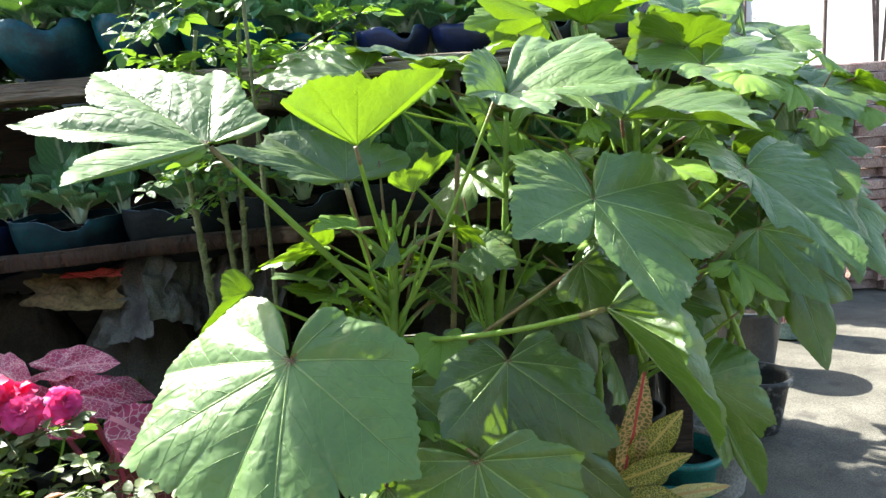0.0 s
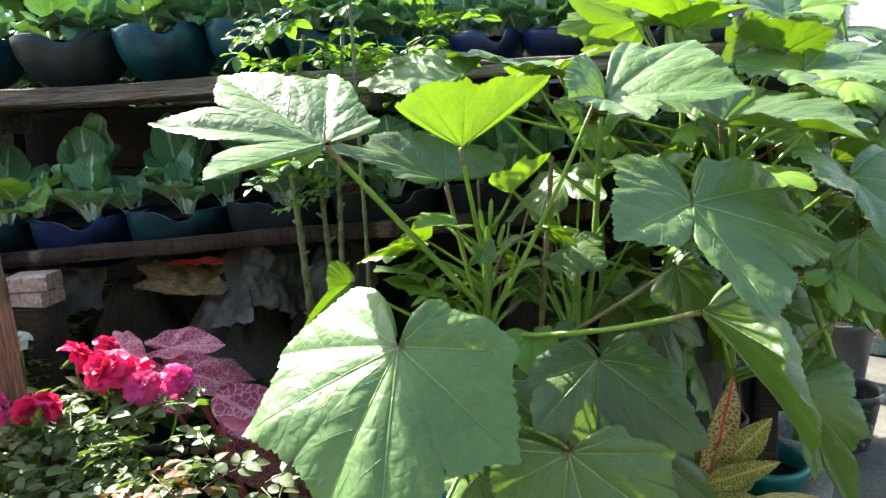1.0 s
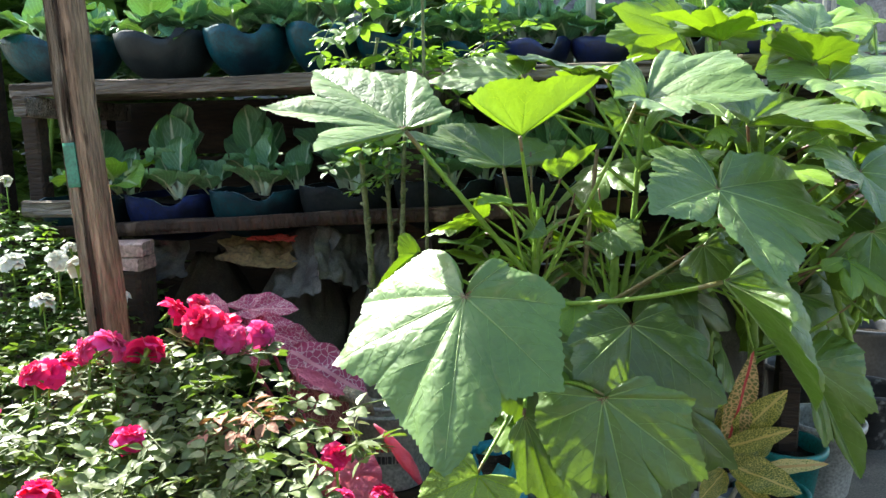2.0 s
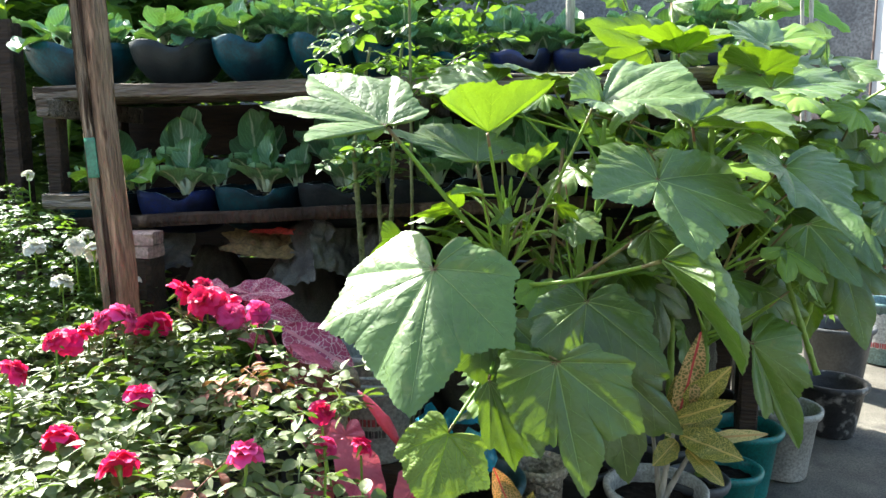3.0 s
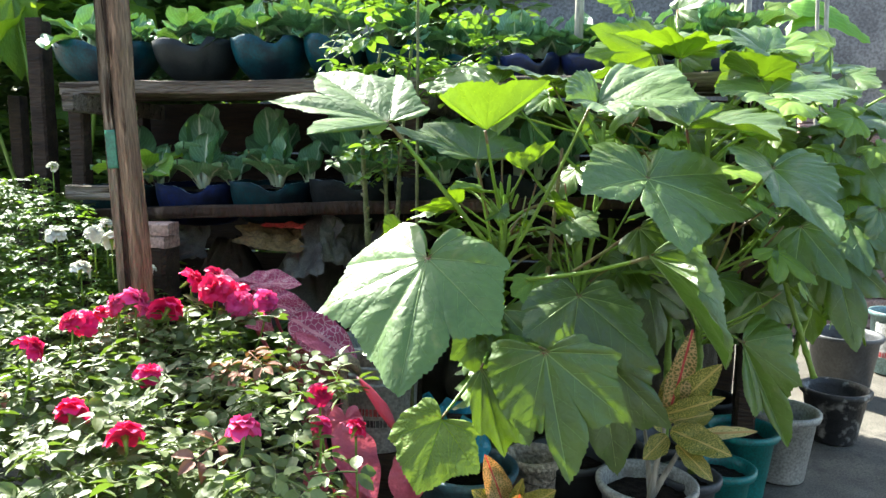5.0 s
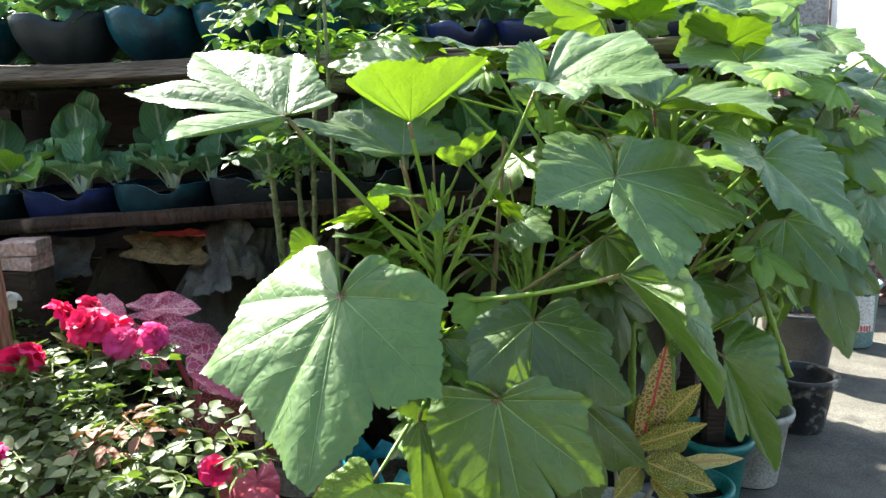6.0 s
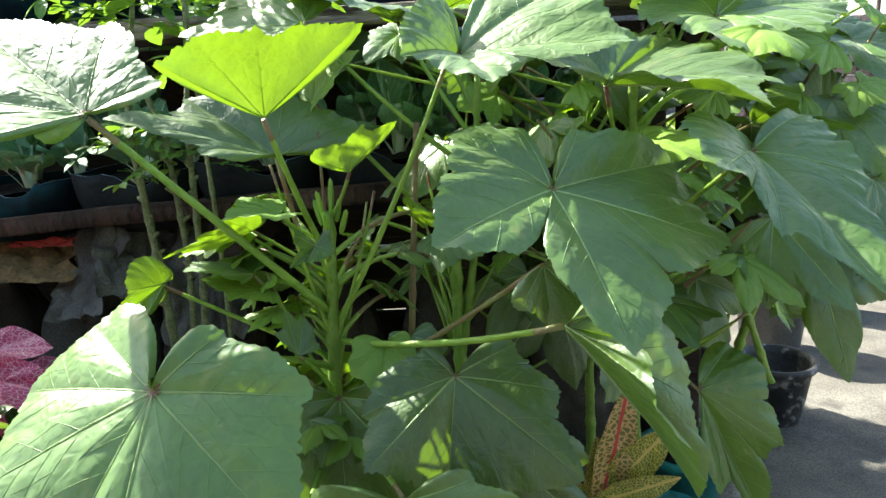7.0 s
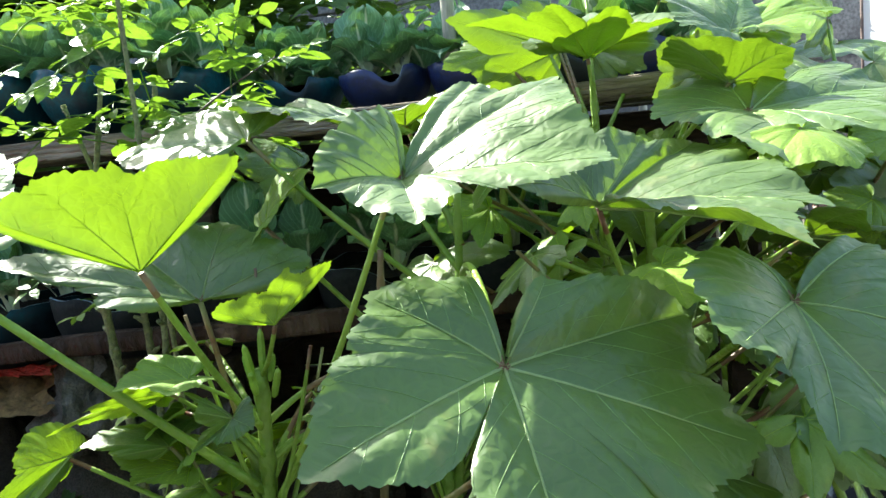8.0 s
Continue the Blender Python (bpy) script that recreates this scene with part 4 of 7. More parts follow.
    # a crumpled sunlit leaf beside the stem
    P((-0.112, 1.26, 1.092), ((-0.150, 1.22, 1.142), (-0.133, 1.20, 1.123), (-0.146, 1.21, 1.067), (-0.117, 1.22, 1.070), (-0.084, 1.26, 1.075), (-0.094, 1.28, 1.114)), (0.2, 0.5, 0.3, 0.3, 0.2), 36, 0.06, 1.6, 0.6, (15, 15), rings=14)
    add_stalk(one, (-0.112, 1.343, 1.0), (-0.112, 1.265, 1.09), 0.0, 0.0035, 0.0025)
    # bright small leaves and bare stalks round the stem
    P((-0.229, 1.32, 1.108), ((-0.217, 1.34, 1.119), (-0.252, 1.25, 1.141), (-0.289, 1.22, 1.120), (-0.343, 1.22, 1.089), (-0.305, 1.36, 1.060), (-0.262, 1.36, 1.085)), (0.1, 0.3, 0.35, 0.6, 0.2), 26, 0.04, 0.9, 0.5, (20, 20), "young", label="thin yellow-green leaf, sunlit from behind", rings=18)
    add_stalk(one, (-0.113, 1.345, 1.02), (-0.229, 1.32, 1.108), 0.0, 0.0035, 0.0025)
    P((-0.234, 1.31, 1.037), ((-0.249, 1.28, 1.033), (-0.261, 1.23, 1.057), (-0.335, 1.26, 1.059), (-0.334, 1.40, 1.043), (-0.235, 1.40, 1.047)), (0.25, 0.3, 0.15, 0.3), 27, 0.05, 0.8, 0.5, (25, 25), rings=18)
    add_stalk(one, (-0.12, 1.36, 0.84), (-0.235, 1.316, 1.034), 0.0, 0.004, 0.003)
    P((-0.240, 1.22, 0.914), ((-0.222, 1.27, 0.924), (-0.306, 1.27, 0.894), (-0.308, 1.20, 0.901), (-0.267, 1.16, 0.910), (-0.233, 1.18, 0.923)), (0.3, 0.3, 0.3, 0.3), 28, 0.05, 0.9, 0.45, (25, 25), rings=16)
    add_stalk(one, (-0.12, 1.36, 0.74), (-0.237, 1.226, 0.912), 0.0, 0.004, 0.003)
    L((-0.02, 1.30, 0.91), (-0.03, 1.24, 0.84), (0.035, 1.27, 0.88), (-0.08, 1.26, 0.87), seed=29, sinus=0.06, na=48, mat="young")
    add_stalk(one, (-0.115, 1.36, 0.80), (-0.02, 1.30, 0.91), 0.0, 0.0035, 0.0025)
    L((0.02, 1.32, 0.915), (0.04, 1.27, 0.85), (0.085, 1.31, 0.89), (-0.02, 1.29, 0.87), seed=30, sinus=0.06, na=48)
    add_stalk(one, (-0.115, 1.36, 0.78), (0.02, 1.32, 0.915), 0.0, 0.0035, 0.0025)
    rnd = random.Random(77)
    for k in range(32):
        z = rnd.uniform(0.66, 1.05)
        fill_leaf(one, S, z, rnd.uniform(0.2, 3.2), rnd.uniform(0.05, 0.16), rnd.uniform(0.05, 0.09), rnd.uniform(0.1, 0.6), 300 + k, rnd.random() < 0.6, "young" if rnd.random() < 0.75 else "okra", False)
    for k in range(13):
        z = rnd.uniform(0.50, 0.74)
        fill_leaf(one, S, z, rnd.uniform(3.4, 6.1), rnd.uniform(0.05, 0.12), rnd.uniform(0.06, 0.10), rnd.uniform(0.1, 0.6), 340 + k, rnd.random() < 0.6, "young" if rnd.random() < 0.5 else "okra", False)
    for k in range(6):
        w = rnd.uniform(0, 6.28)
        z = rnd.uniform(0.6, 1.0)
        reach = rnd.uniform(0.06, 0.17)
        add_stalk(one, (S[0], S[1], z), (S[0] + reach * math.cos(w), S[1] + reach * math.sin(w), z + rnd.uniform(0.18, 0.36)), -0.03, 0.0042, 0.0022, rnd.random() < 0.4)
    for k, (dx, dy, dz, l) in enumerate(((0.012, -0.01, 1, 0.07), (-0.02, -0.015, 1, 0.055), (0.03, 0.0, 1, 0.045), (-0.035, 0.01, 1, 0.05), (0.0, -0.05, 1, 0.04), (0.05, -0.03, 1, 0.05))):
        add_pod(one, (-0.105 + dx * 0.4, 1.34 + dy * 0.4, 1.125 - 0.006 * k), (dx * 7, dy * 7, 1), l * 0.9, 0.005)

    two = thing("okra_plant", (0.07, 1.62, 0.30), "okra plant with a cut-back stem among big leaves", "okra plant", G)
    add_stem(two, [(0.07, 1.62, 0.30), (0.085, 1.6, 0.7), (0.09, 1.585, 0.99)], 0.015, 0.011)
    for k, (dx, dy) in enumerate(((0.02, -0.01), (-0.02, 0.0), (0.0, 0.02))):
        add_pod(two, (0.09 + dx * 0.3, 1.583 + dy, 0.975), (dx * 4, dy * 3, 1), 0.055, 0.006)
    add_stem(two, [(0.06, 1.62, 0.5), (0.0, 1.50, 0.86), (0.035, 1.50, 1.26)], 0.008, 0.005, "side_stem", "brown_stem")
    for k in range(7):
        r2 = random.Random(540 + k)
        w, z, reach = r2.uniform(0, 6.28), r2.uniform(0.7, 1.0), r2.uniform(0.05, 0.2)
        add_stalk(two, (0.085, 1.6, z), (0.085 + reach * math.cos(w), 1.6 + reach * math.sin(w), z + r2.uniform(0.2, 0.38)), -0.03, 0.0045, 0.0024, r2.random() < 0.35)
    for k in range(14):
        r2 = random.Random(500 + k)
        fill_leaf(two, (0.08, 1.6), r2.uniform(0.5, 1.1), r2.uniform(-0.6, 3.6), r2.uniform(0.06, 0.22), r2.uniform(0.06, 0.11), r2.uniform(0.1, 0.6), 320 + k, r2.random() < 0.6, "young" if r2.random() < 0.55 else "okra", False)
    add_stem(two, [(0.085, 1.6, 0.72), (0.13, 1.58, 1.0), (0.15, 1.57, 1.34)], 0.009, 0.006)
    put_leaf(two, (0.241, 1.115, 1.185), ((0.20, 1.19, 1.262), (0.108, 1.124, 1.262), (0.098, 0.944, 1.157), (0.304, 0.902, 1.040), (0.470, 1.105, 1.097), (0.436, 1.255, 1.195), (0.285, 1.19, 1.256)), (0.05, 0.24, 0.74, 0.36, 0.20, 0.10), 21, 0.05, 0.7, 0.38, (12, 16), label="wide lobed okra leaf partly shaded", rings=34)
    add_stalk(two, (0.145, 1.572, 1.20), (0.241, 1.115, 1.185), 0.10, 0.005, 0.004)
    put_leaf(two, (-0.152, 1.494, 1.440), ((-0.24, 1.42, 1.395), (-0.40, 1.54, 1.435), (-0.35, 1.64, 1.507), (-0.25, 1.65, 1.518), (-0.14, 1.62, 1.50)), (0.12, 0.18, 0.12, 0.15), 22, 0.06, 0.7, 0.5, (25, 25), rings=20)
    add_stalk(two, (0.14, 1.575, 1.15), (-0.152, 1.494, 1.440), -0.03)
    add_leaf(two, (-0.0, 1.62, 1.445), (-0.20, 1.52, 1.487), (-0.03, 1.44, 1.46), (-0.12, 1.80, 1.51), seed=23, arch=0.12, sinus=0.2, ripple=1.5)
    add_stalk(two, (0.15, 1.57, 1.2), (0.0, 1.62, 1.445), -0.02)
    add_leaf(two, (0.06, 1.66, 1.45), (0.22, 1.58, 1.49), (0.10, 1.5, 1.47), (0.16, 1.8, 1.50), seed=24, arch=0.12, sinus=0.2, ripple=1.4)
    add_stalk(two, (0.15, 1.57, 1.25), (0.06, 1.66, 1.45), 0.0)
    add_leaf(two, (-0.159, 1.539, 1.304), (-0.05, 1.49, 1.39), (-0.09, 1.45, 1.34), (-0.14, 1.58, 1.39), seed=25, mat="young", na=40)
    add_stalk(two, (0.1, 1.59, 1.0), (-0.159, 1.539, 1.304), 0.0)

    three = thing("okra_plant", (0.46, 1.62, 0.28), "tall okra plant with overlapping glossy leaves", "okra plant", G)
    T = (0.45, 1.60)
    add_stem(three, [(0.46, 1.62, 0.28), (0.45, 1.6, 0.8), (0.44, 1.58, 1.36)], 0.015, 0.007)
    put_leaf(three, (0.599, 1.609, 1.415), ((0.60, 1.86, 1.492), (0.445, 1.59, 1.419), (0.588, 1.33, 1.341), (0.70, 1.40, 1.37), (0.87, 1.70, 1.425), (0.80, 1.86, 1.511)), (0.3, 0.45, 0.3, 0.25, 0.25), 31, 0.06, 1.0, 0.5, (20, 20), rings=28)
    add_stalk(three, (0.445, 1.59, 1.2), (0.599, 1.609, 1.415), -0.02)
    put_leaf(three, (0.352, 1.360, 1.308), ((0.255, 1.209, 1.359), (0.30, 1.40, 1.378), (0.429, 1.50, 1.397), (0.512, 1.56, 1.383), (0.585, 1.25, 1.305), (0.532, 1.140, 1.270), (0.40, 1.18, 1.315)), (0.15, 0.15, 0.2, 0.3, 0.15, 0.35), 32, 0.06, 1.0, 0.5, (15, 15), rings=26)
    add_stalk(three, (0.45, 1.6, 1.02), (0.352, 1.360, 1.308), -0.03)
    put_leaf(three, (0.527, 1.214, 1.209), ((0.485, 1.28, 1.258), (0.432, 1.06, 1.205), (0.50, 1.02, 1.13), (0.605, 0.985, 1.055), (0.665, 1.15, 1.17), (0.64, 1.31, 1.256)), (0.22, 0.3, 0.12, 0.3, 0.25), 33, 0.06, 1.0, 0.45, (20, 20), rings=28)
    add_stalk(three, (0.45, 1.6, 0.98), (0.527, 1.214, 1.209), 0.0)
    put_leaf(three, (0.541, 1.46, 0.734), ((0.62, 1.52, 0.80), (0.678, 1.47, 0.765), (0.695, 1.43, 0.628), (0.677, 1.45, 0.440), (0.584, 1.415, 0.535)), (0.03, 0.30, 0.36, 0.40), 34, 0.05, 0.7, 0.36, (32, 25), label="drooping lobed okra leaf over the pots", rings=26)
    add_stalk(three, (0.455, 1.61, 0.68), (0.541, 1.46, 0.734), 0.06)
    for i, (z, az, reach, size, droop) in enumerate(((0.85, -0.3, 0.2, 0.2, 0.6), (1.05, 0.4, 0.28, 0.22, 0.3))):
        fill_leaf(three, T, z, az, reach, size, droop, 40 + i)

    tall = thing("okra_plant", (0.86, 2.27, 0.18), "tall okra plant spreading over the concrete path", "okra plant", G)
    add_stem(tall, [(0.86, 2.27, 0.18), (0.88, 2.17, 0.55), (0.90, 1.98, 0.9), (0.88, 1.96, 1.40)], 0.015, 0.007)
    add_stem(tall, [(0.89, 1.975, 0.5), (0.72, 2.0, 1.0), (0.62, 2.0, 1.42)], 0.010, 0.006)

    rnd = random.Random(31)
    for k in range(46):
        owner, s, top = ((three, T, 1.30), (tall, (0.90, 1.98), 1.35), (tall, (0.68, 2.0), 1.35))[k % 3]
        z = rnd.uniform(0.82, top)
        fill_leaf(owner, s, z, rnd.uniform(2.6, 6.4), rnd.uniform(0.08, 0.26), rnd.uniform(0.08, 0.14), rnd.uniform(0.05, 0.6), 700 + k, rnd.random() < 0.6, "young" if rnd.random() < 0.5 else "okra", False)
    for k in range(30):
        owner, s = ((three, T), (tall, (0.90, 1.98)))[k % 2]
        w, z = rnd.uniform(2.8, 6.2), rnd.uniform(0.65, 1.15)
        r = rnd.uniform(0.15, 0.3)
        add_stalk(owner, (s[0], s[1], z), (s[0] + r * math.cos(w), s[1] + r * math.sin(w), z + rnd.uniform(0.12, 0.3)), -0.03, 0.0048, 0.0026, rnd.random() < 0.3)
    # the tangle of leaves over the path
    def over(owner, stem, z0, c, tip, right, left, deep, seed, mat="okra"):
        """One leaf over the path on its stalk."""
        add_leaf(owner, c, tip, right, left, deep=deep, seed=seed, arch=0.10, ripple=1.3, sinus=0.26 if deep else 0.15, mat=mat, na=56)
        add_stalk(owner, (stem[0], stem[1], z0), c, 0.0, 0.005, 0.0035, seed % 3 == 0)

    over(tall, (0.9, 1.97), 1.0, (0.939, 1.9, 1.223), (0.77, 1.8, 1.283), (0.858, 1.75, 1.164), (1.055, 2.0, 1.298), True, 120)
    over(tall, (0.9, 1.97), 1.15, (1.052, 2.1, 1.396), (1.1, 1.95, 1.314), (0.95, 1.95, 1.314), (1.2, 2.12, 1.398), True, 121)
    over(three, (0.45, 1.6), 0.85, (0.679, 1.5, 1.054), (0.78, 1.38, 0.901), (0.771, 1.45, 1.031), (0.65, 1.43, 0.893), True, 123)
    over(tall, (0.9, 1.97), 0.75, (0.795, 1.62, 0.988), (0.85, 1.52, 0.701), (0.936, 1.57, 0.842), (0.749, 1.57, 0.812), True, 124)
    over(tall, (0.9, 1.97), 0.85, (0.954, 1.7, 1.083), (1.035, 1.58, 0.876), (1.1, 1.7, 1.009), (0.887, 1.6, 0.908), True, 125)
    over(tall, (0.9, 1.97), 0.9, (0.829, 1.6, 1.067), (0.721, 1.48, 0.932), (0.826, 1.47, 0.92), (0.706, 1.55, 1.016), True, 128)
    over(tall, (0.9, 1.97), 1.1, (1.039, 2.0, 1.368), (1.225, 1.88, 1.297), (1.04, 1.77, 1.265), (1.185, 2.1, 1.401), True, 129)
    over(tall, (0.9, 1.97), 1.0, (0.91, 1.8, 1.244), (0.939, 1.57, 1.091), (1.065, 1.7, 1.178), (0.803, 1.65, 1.117), True, 130)
    over(tall, (0.9, 1.97), 0.9, (0.903, 1.6, 1.10), (0.926, 1.53, 0.90), (0.98, 1.6, 0.97), (0.86, 1.54, 1.0), True, 131)
    over(three, (0.45, 1.6), 1.3, (0.646, 1.9, 1.574), (0.534, 1.98, 1.668), (0.583, 1.78, 1.55), (0.711, 2.07, 1.673), False, 132)
    over(tall, (0.62, 2.0), 1.35, (0.701, 1.95, 1.587), (0.874, 1.95, 1.605), (0.743, 1.79, 1.549), (0.801, 2.1, 1.671), True, 133, "young")
    over(tall, (0.62, 2.0), 1.3, (0.985, 2.3, 1.576), (0.845, 2.18, 1.536), (0.993, 2.12, 1.506), (0.911, 2.4, 1.603), False, 134)
    over(three, (0.45, 1.6), 1.0, (0.443, 1.5, 1.208), (0.547, 1.38, 1.176), (0.451, 1.35, 1.171), (0.547, 1.55, 1.213), False, 135, "young")
    over(three, (0.45, 1.6), 1.05, (0.409, 1.75, 1.314), (0.549, 1.63, 1.243), (0.439, 1.57, 1.225), (0.551, 1.83, 1.288), False, 136)

    specs = (
        ((0.22, 2.02), 1.46, "okra plant with bright young top leaves"),
        ((0.88, 2.30), 1.28, "okra plant leaning over the concrete"),
        ((0.62, 2.35), 1.42, "okra plant among the back row of pots"),
        ((0.98, 2.9), 1.35, "okra plant in the back row"),
    )
    for pi, (s, top, label) in enumerate(specs):
        rnd = random.Random(90 + pi)
        pl = thing("okra_plant", (s[0], s[1], 0.28), label, "okra plant", G)
        add_stem(pl, [(s[0], s[1], 0.28), (s[0] + rnd.uniform(-0.03, 0.03), s[1], 0.8), (s[0] + rnd.uniform(-0.04, 0.04), s[1], top)], 0.014, 0.007)
        n = 11 if pi == 1 else 13
        for i in range(n):
            z = 0.5 + (top - 0.55) * (i / (n - 1)) + rnd.uniform(-0.04, 0.04)
            az = i * 2.4 + pi * 1.3 + rnd.uniform(-0.3, 0.3)
            share = i / (n - 1)
            young = share > 0.8 and rnd.random() < 0.55
            size = rnd.uniform(0.19, 0.25) * (0.75 if share > 0.9 else 1)
            fill_leaf(pl, s, z, az, rnd.uniform(0.2, 0.32) * (0.6 if share > 0.85 else 1), size, max(0.05, 0.8 - 0.75 * share + rnd.uniform(-0.15, 0.15)), 200 + pi * 20 + i, rnd.random() < 0.7, "young" if young else "okra", pi < 3)
    # bright top leaves against the dark wall
    back = thing("okra_plant", (0.40, 1.86, 0.28), "okra plant topped with sunlit yellow-green leaves", "okra plant", G)
    add_stem(back, [(0.40, 1.86, 0.28), (0.39, 1.84, 0.9), (0.385, 1.82, 1.50)], 0.013, 0.006)
    add_leaf(back, (0.378, 1.793, 1.544), (0.17, 1.66, 1.60), (0.30, 1.60, 1.61), (0.22, 1.85, 1.63), seed=71, mat="young", sinus=0.25, na=64)
    add_leaf(back, (0.385, 1.80, 1.545), (0.52, 1.70, 1.58), (0.42, 1.64, 1.60), (0.52, 1.86, 1.60), seed=72, mat="young", sinus=0.25, na=64)
    add_leaf(back, (0.39, 1.83, 1.56), (0.40, 2.02, 1.66), (0.53, 1.95, 1.62), (0.26, 1.97, 1.65), seed=73, sinus=0.2)
    add_leaf(back, (0.60, 1.72, 1.47), (0.50, 1.62, 1.54), (0.68, 1.62, 1.50), (0.50, 1.80, 1.53), seed=74, sinus=0.15)
    add_stalk(back, (0.39, 1.84, 1.25), (0.60, 1.72, 1.47), -0.02)
    add_stalk(back, (0.39, 1.83, 1.45), (0.378, 1.793, 1.544), 0.0)
    for i, (z, az, reach, size, droop) in enumerate(((0.8, -2.4, 0.2, 0.2, 0.5), (1.0, -0.9, 0.22, 0.2, 0.4), (1.15, 0.8, 0.24, 0.2, 0.3), (1.25, 2.6, 0.2, 0.18, 0.3))):
        fill_leaf(back, (0.39, 1.84), z, az, reach, size, droop, 60 + i)
    # the upper leaves against the wall and over the path
    def top(c, tip, right, left, seed, mat):
        """One of the upper leaves, on the nearer of the two back stems."""
        owner, s = (back, (0.39, 1.83)) if c[0] < 0.62 else (tall, (0.88, 1.97))
        add_leaf(owner, c, tip, right, left, deep=seed % 3 == 0, seed=seed, arch=0.10, ripple=1.0, sinus=0.22, mat=mat, na=60)
        add_stalk(owner, (s[0], s[1], min(c[2] - 0.15, 1.38)), c, -0.02, 0.005, 0.0032, seed % 3 == 0)

    top((0.336, 2.1, 1.608), (0.094, 2.0, 1.684), (0.137, 2.01, 1.578), (0.273, 2.11, 1.72), 150, "young")
    top((0.404, 2.1, 1.607), (0.58, 2.0, 1.636), (0.532, 2.01, 1.573), (0.487, 2.11, 1.685), 151, "okra")
    top((0.773, 2.2, 1.636), (0.834, 2.1, 1.562), (0.701, 2.11, 1.555), (0.887, 2.21, 1.646), 152, "young")
    top((0.763, 2.2, 1.646), (0.636, 2.15, 1.689), (0.609, 2.135, 1.619), (0.758, 2.235, 1.712), 153, "young")
    top((0.407, 2.2, 1.774), (0.516, 2.1, 1.789), (0.484, 2.11, 1.724), (0.425, 2.21, 1.836), 154, "okra")
    top((0.24, 2.3, 1.831), (0.1, 2.2, 1.834), (0.154, 2.21, 1.793), (0.196, 2.31, 1.883), 155, "young")
    top((0.324, 2.25, 1.735), (0.238, 2.15, 1.684), (0.36, 2.16, 1.657), (0.262, 2.26, 1.765), 156, "okra")
    top((0.624, 2.0, 1.523), (0.513, 1.9, 1.563), (0.501, 1.91, 1.495), (0.622, 2.01, 1.581), 157, "okra")
    top((0.612, 2.4, 1.767), (0.66, 2.3, 1.808), (0.676, 2.31, 1.748), (0.63, 2.41, 1.843), 158, "okra")
    top((0.198, 2.1, 1.62), (0.079, 2.0, 1.583), (0.139, 2.01, 1.552), (0.117, 2.11, 1.653), 159, "young")
    top((0.864, 1.9, 1.376), (0.946, 1.85, 1.39), (0.911, 1.835, 1.332), (0.922, 1.935, 1.423), 160, "young")
    top((0.833, 1.8, 1.17), (0.914, 1.7, 1.175), (0.87, 1.71, 1.12), (0.911, 1.81, 1.228), 161, "okra")
    top((0.754, 1.9, 1.055), (0.831, 1.8, 0.985), (0.737, 1.81, 0.971), (0.868, 1.91, 1.049), 162, "okra")
    top((0.954, 1.9, 1.08), (0.878, 1.85, 0.999), (0.939, 1.835, 0.994), (0.9, 1.935, 1.067), 163, "young")
    top((0.441, 1.7, 1.361), (0.538, 1.65, 1.314), (0.465, 1.635, 1.308), (0.552, 1.735, 1.369), 164, "young")
    top((0.489, 1.65, 1.217), (0.417, 1.6, 1.179), (0.465, 1.585, 1.167), (0.454, 1.685, 1.233), 165, "young")
    top((0.341, 1.6, 1.313), (0.298, 1.55, 1.27), (0.336, 1.535, 1.259), (0.391, 1.635, 1.29), 166, "young")
    top((0.067, 1.5, 1.052), (0.151, 1.45, 1.016), (0.07, 1.435, 0.985), (0.15, 1.535, 1.078), 167, "okra")
    top((-0.03, 1.9, 1.44), (-0.098, 1.8, 1.375), (-0.024, 1.81, 1.367), (-0.09, 1.91, 1.451), 168, "okra")
    top((-0.209, 1.85, 1.398), (-0.302, 1.75, 1.409), (-0.264, 1.76, 1.354), (-0.262, 1.86, 1.466), 169, "okra")
    top((0.775, 2.5, 1.826), (0.876, 2.4, 1.761), (0.8, 2.41, 1.743), (0.859, 2.51, 1.847), 170, "young")
    top((1.024, 2.1, 1.284), (0.902, 2.0, 1.308), (0.945, 2.01, 1.243), (0.97, 2.11, 1.342), 171, "okra")
    top((0.734, 1.75, 1.466), (0.606, 1.65, 1.412), (0.712, 1.66, 1.388), (0.645, 1.76, 1.485), 172, "okra")
    top((0.854, 1.8, 1.484), (0.922, 1.7, 1.44), (0.857, 1.71, 1.397), (0.945, 1.81, 1.506), 173, "okra")
    top((0.874, 1.75, 1.361), (0.75, 1.68, 1.336), (0.823, 1.675, 1.296), (0.791, 1.775, 1.388), 174, "young")
    top((0.939, 1.75, 1.274), (0.978, 1.7, 1.226), (0.905, 1.685, 1.204), (1.008, 1.785, 1.282), 175, "young")
    top((0.805, 1.7, 1.259), (0.719, 1.65, 1.22), (0.774, 1.635, 1.19), (0.741, 1.735, 1.275), 176, "young")
    top((0.613, 1.65, 1.282), (0.53, 1.6, 1.259), (0.572, 1.585, 1.221), (0.561, 1.685, 1.3), 177, "young")
    top((0.379, 1.6, 1.36), (0.459, 1.55, 1.333), (0.4, 1.535, 1.311), (0.465, 1.635, 1.376), 178, "young")
    top((0.187, 1.7, 1.296), (0.106, 1.6, 1.27), (0.154, 1.61, 1.246), (0.122, 1.71, 1.322), 179, "young")
    top((0.121, 1.75, 1.348), (0.04, 1.65, 1.36), (0.081, 1.66, 1.312), (0.078, 1.76, 1.4), 180, "okra")
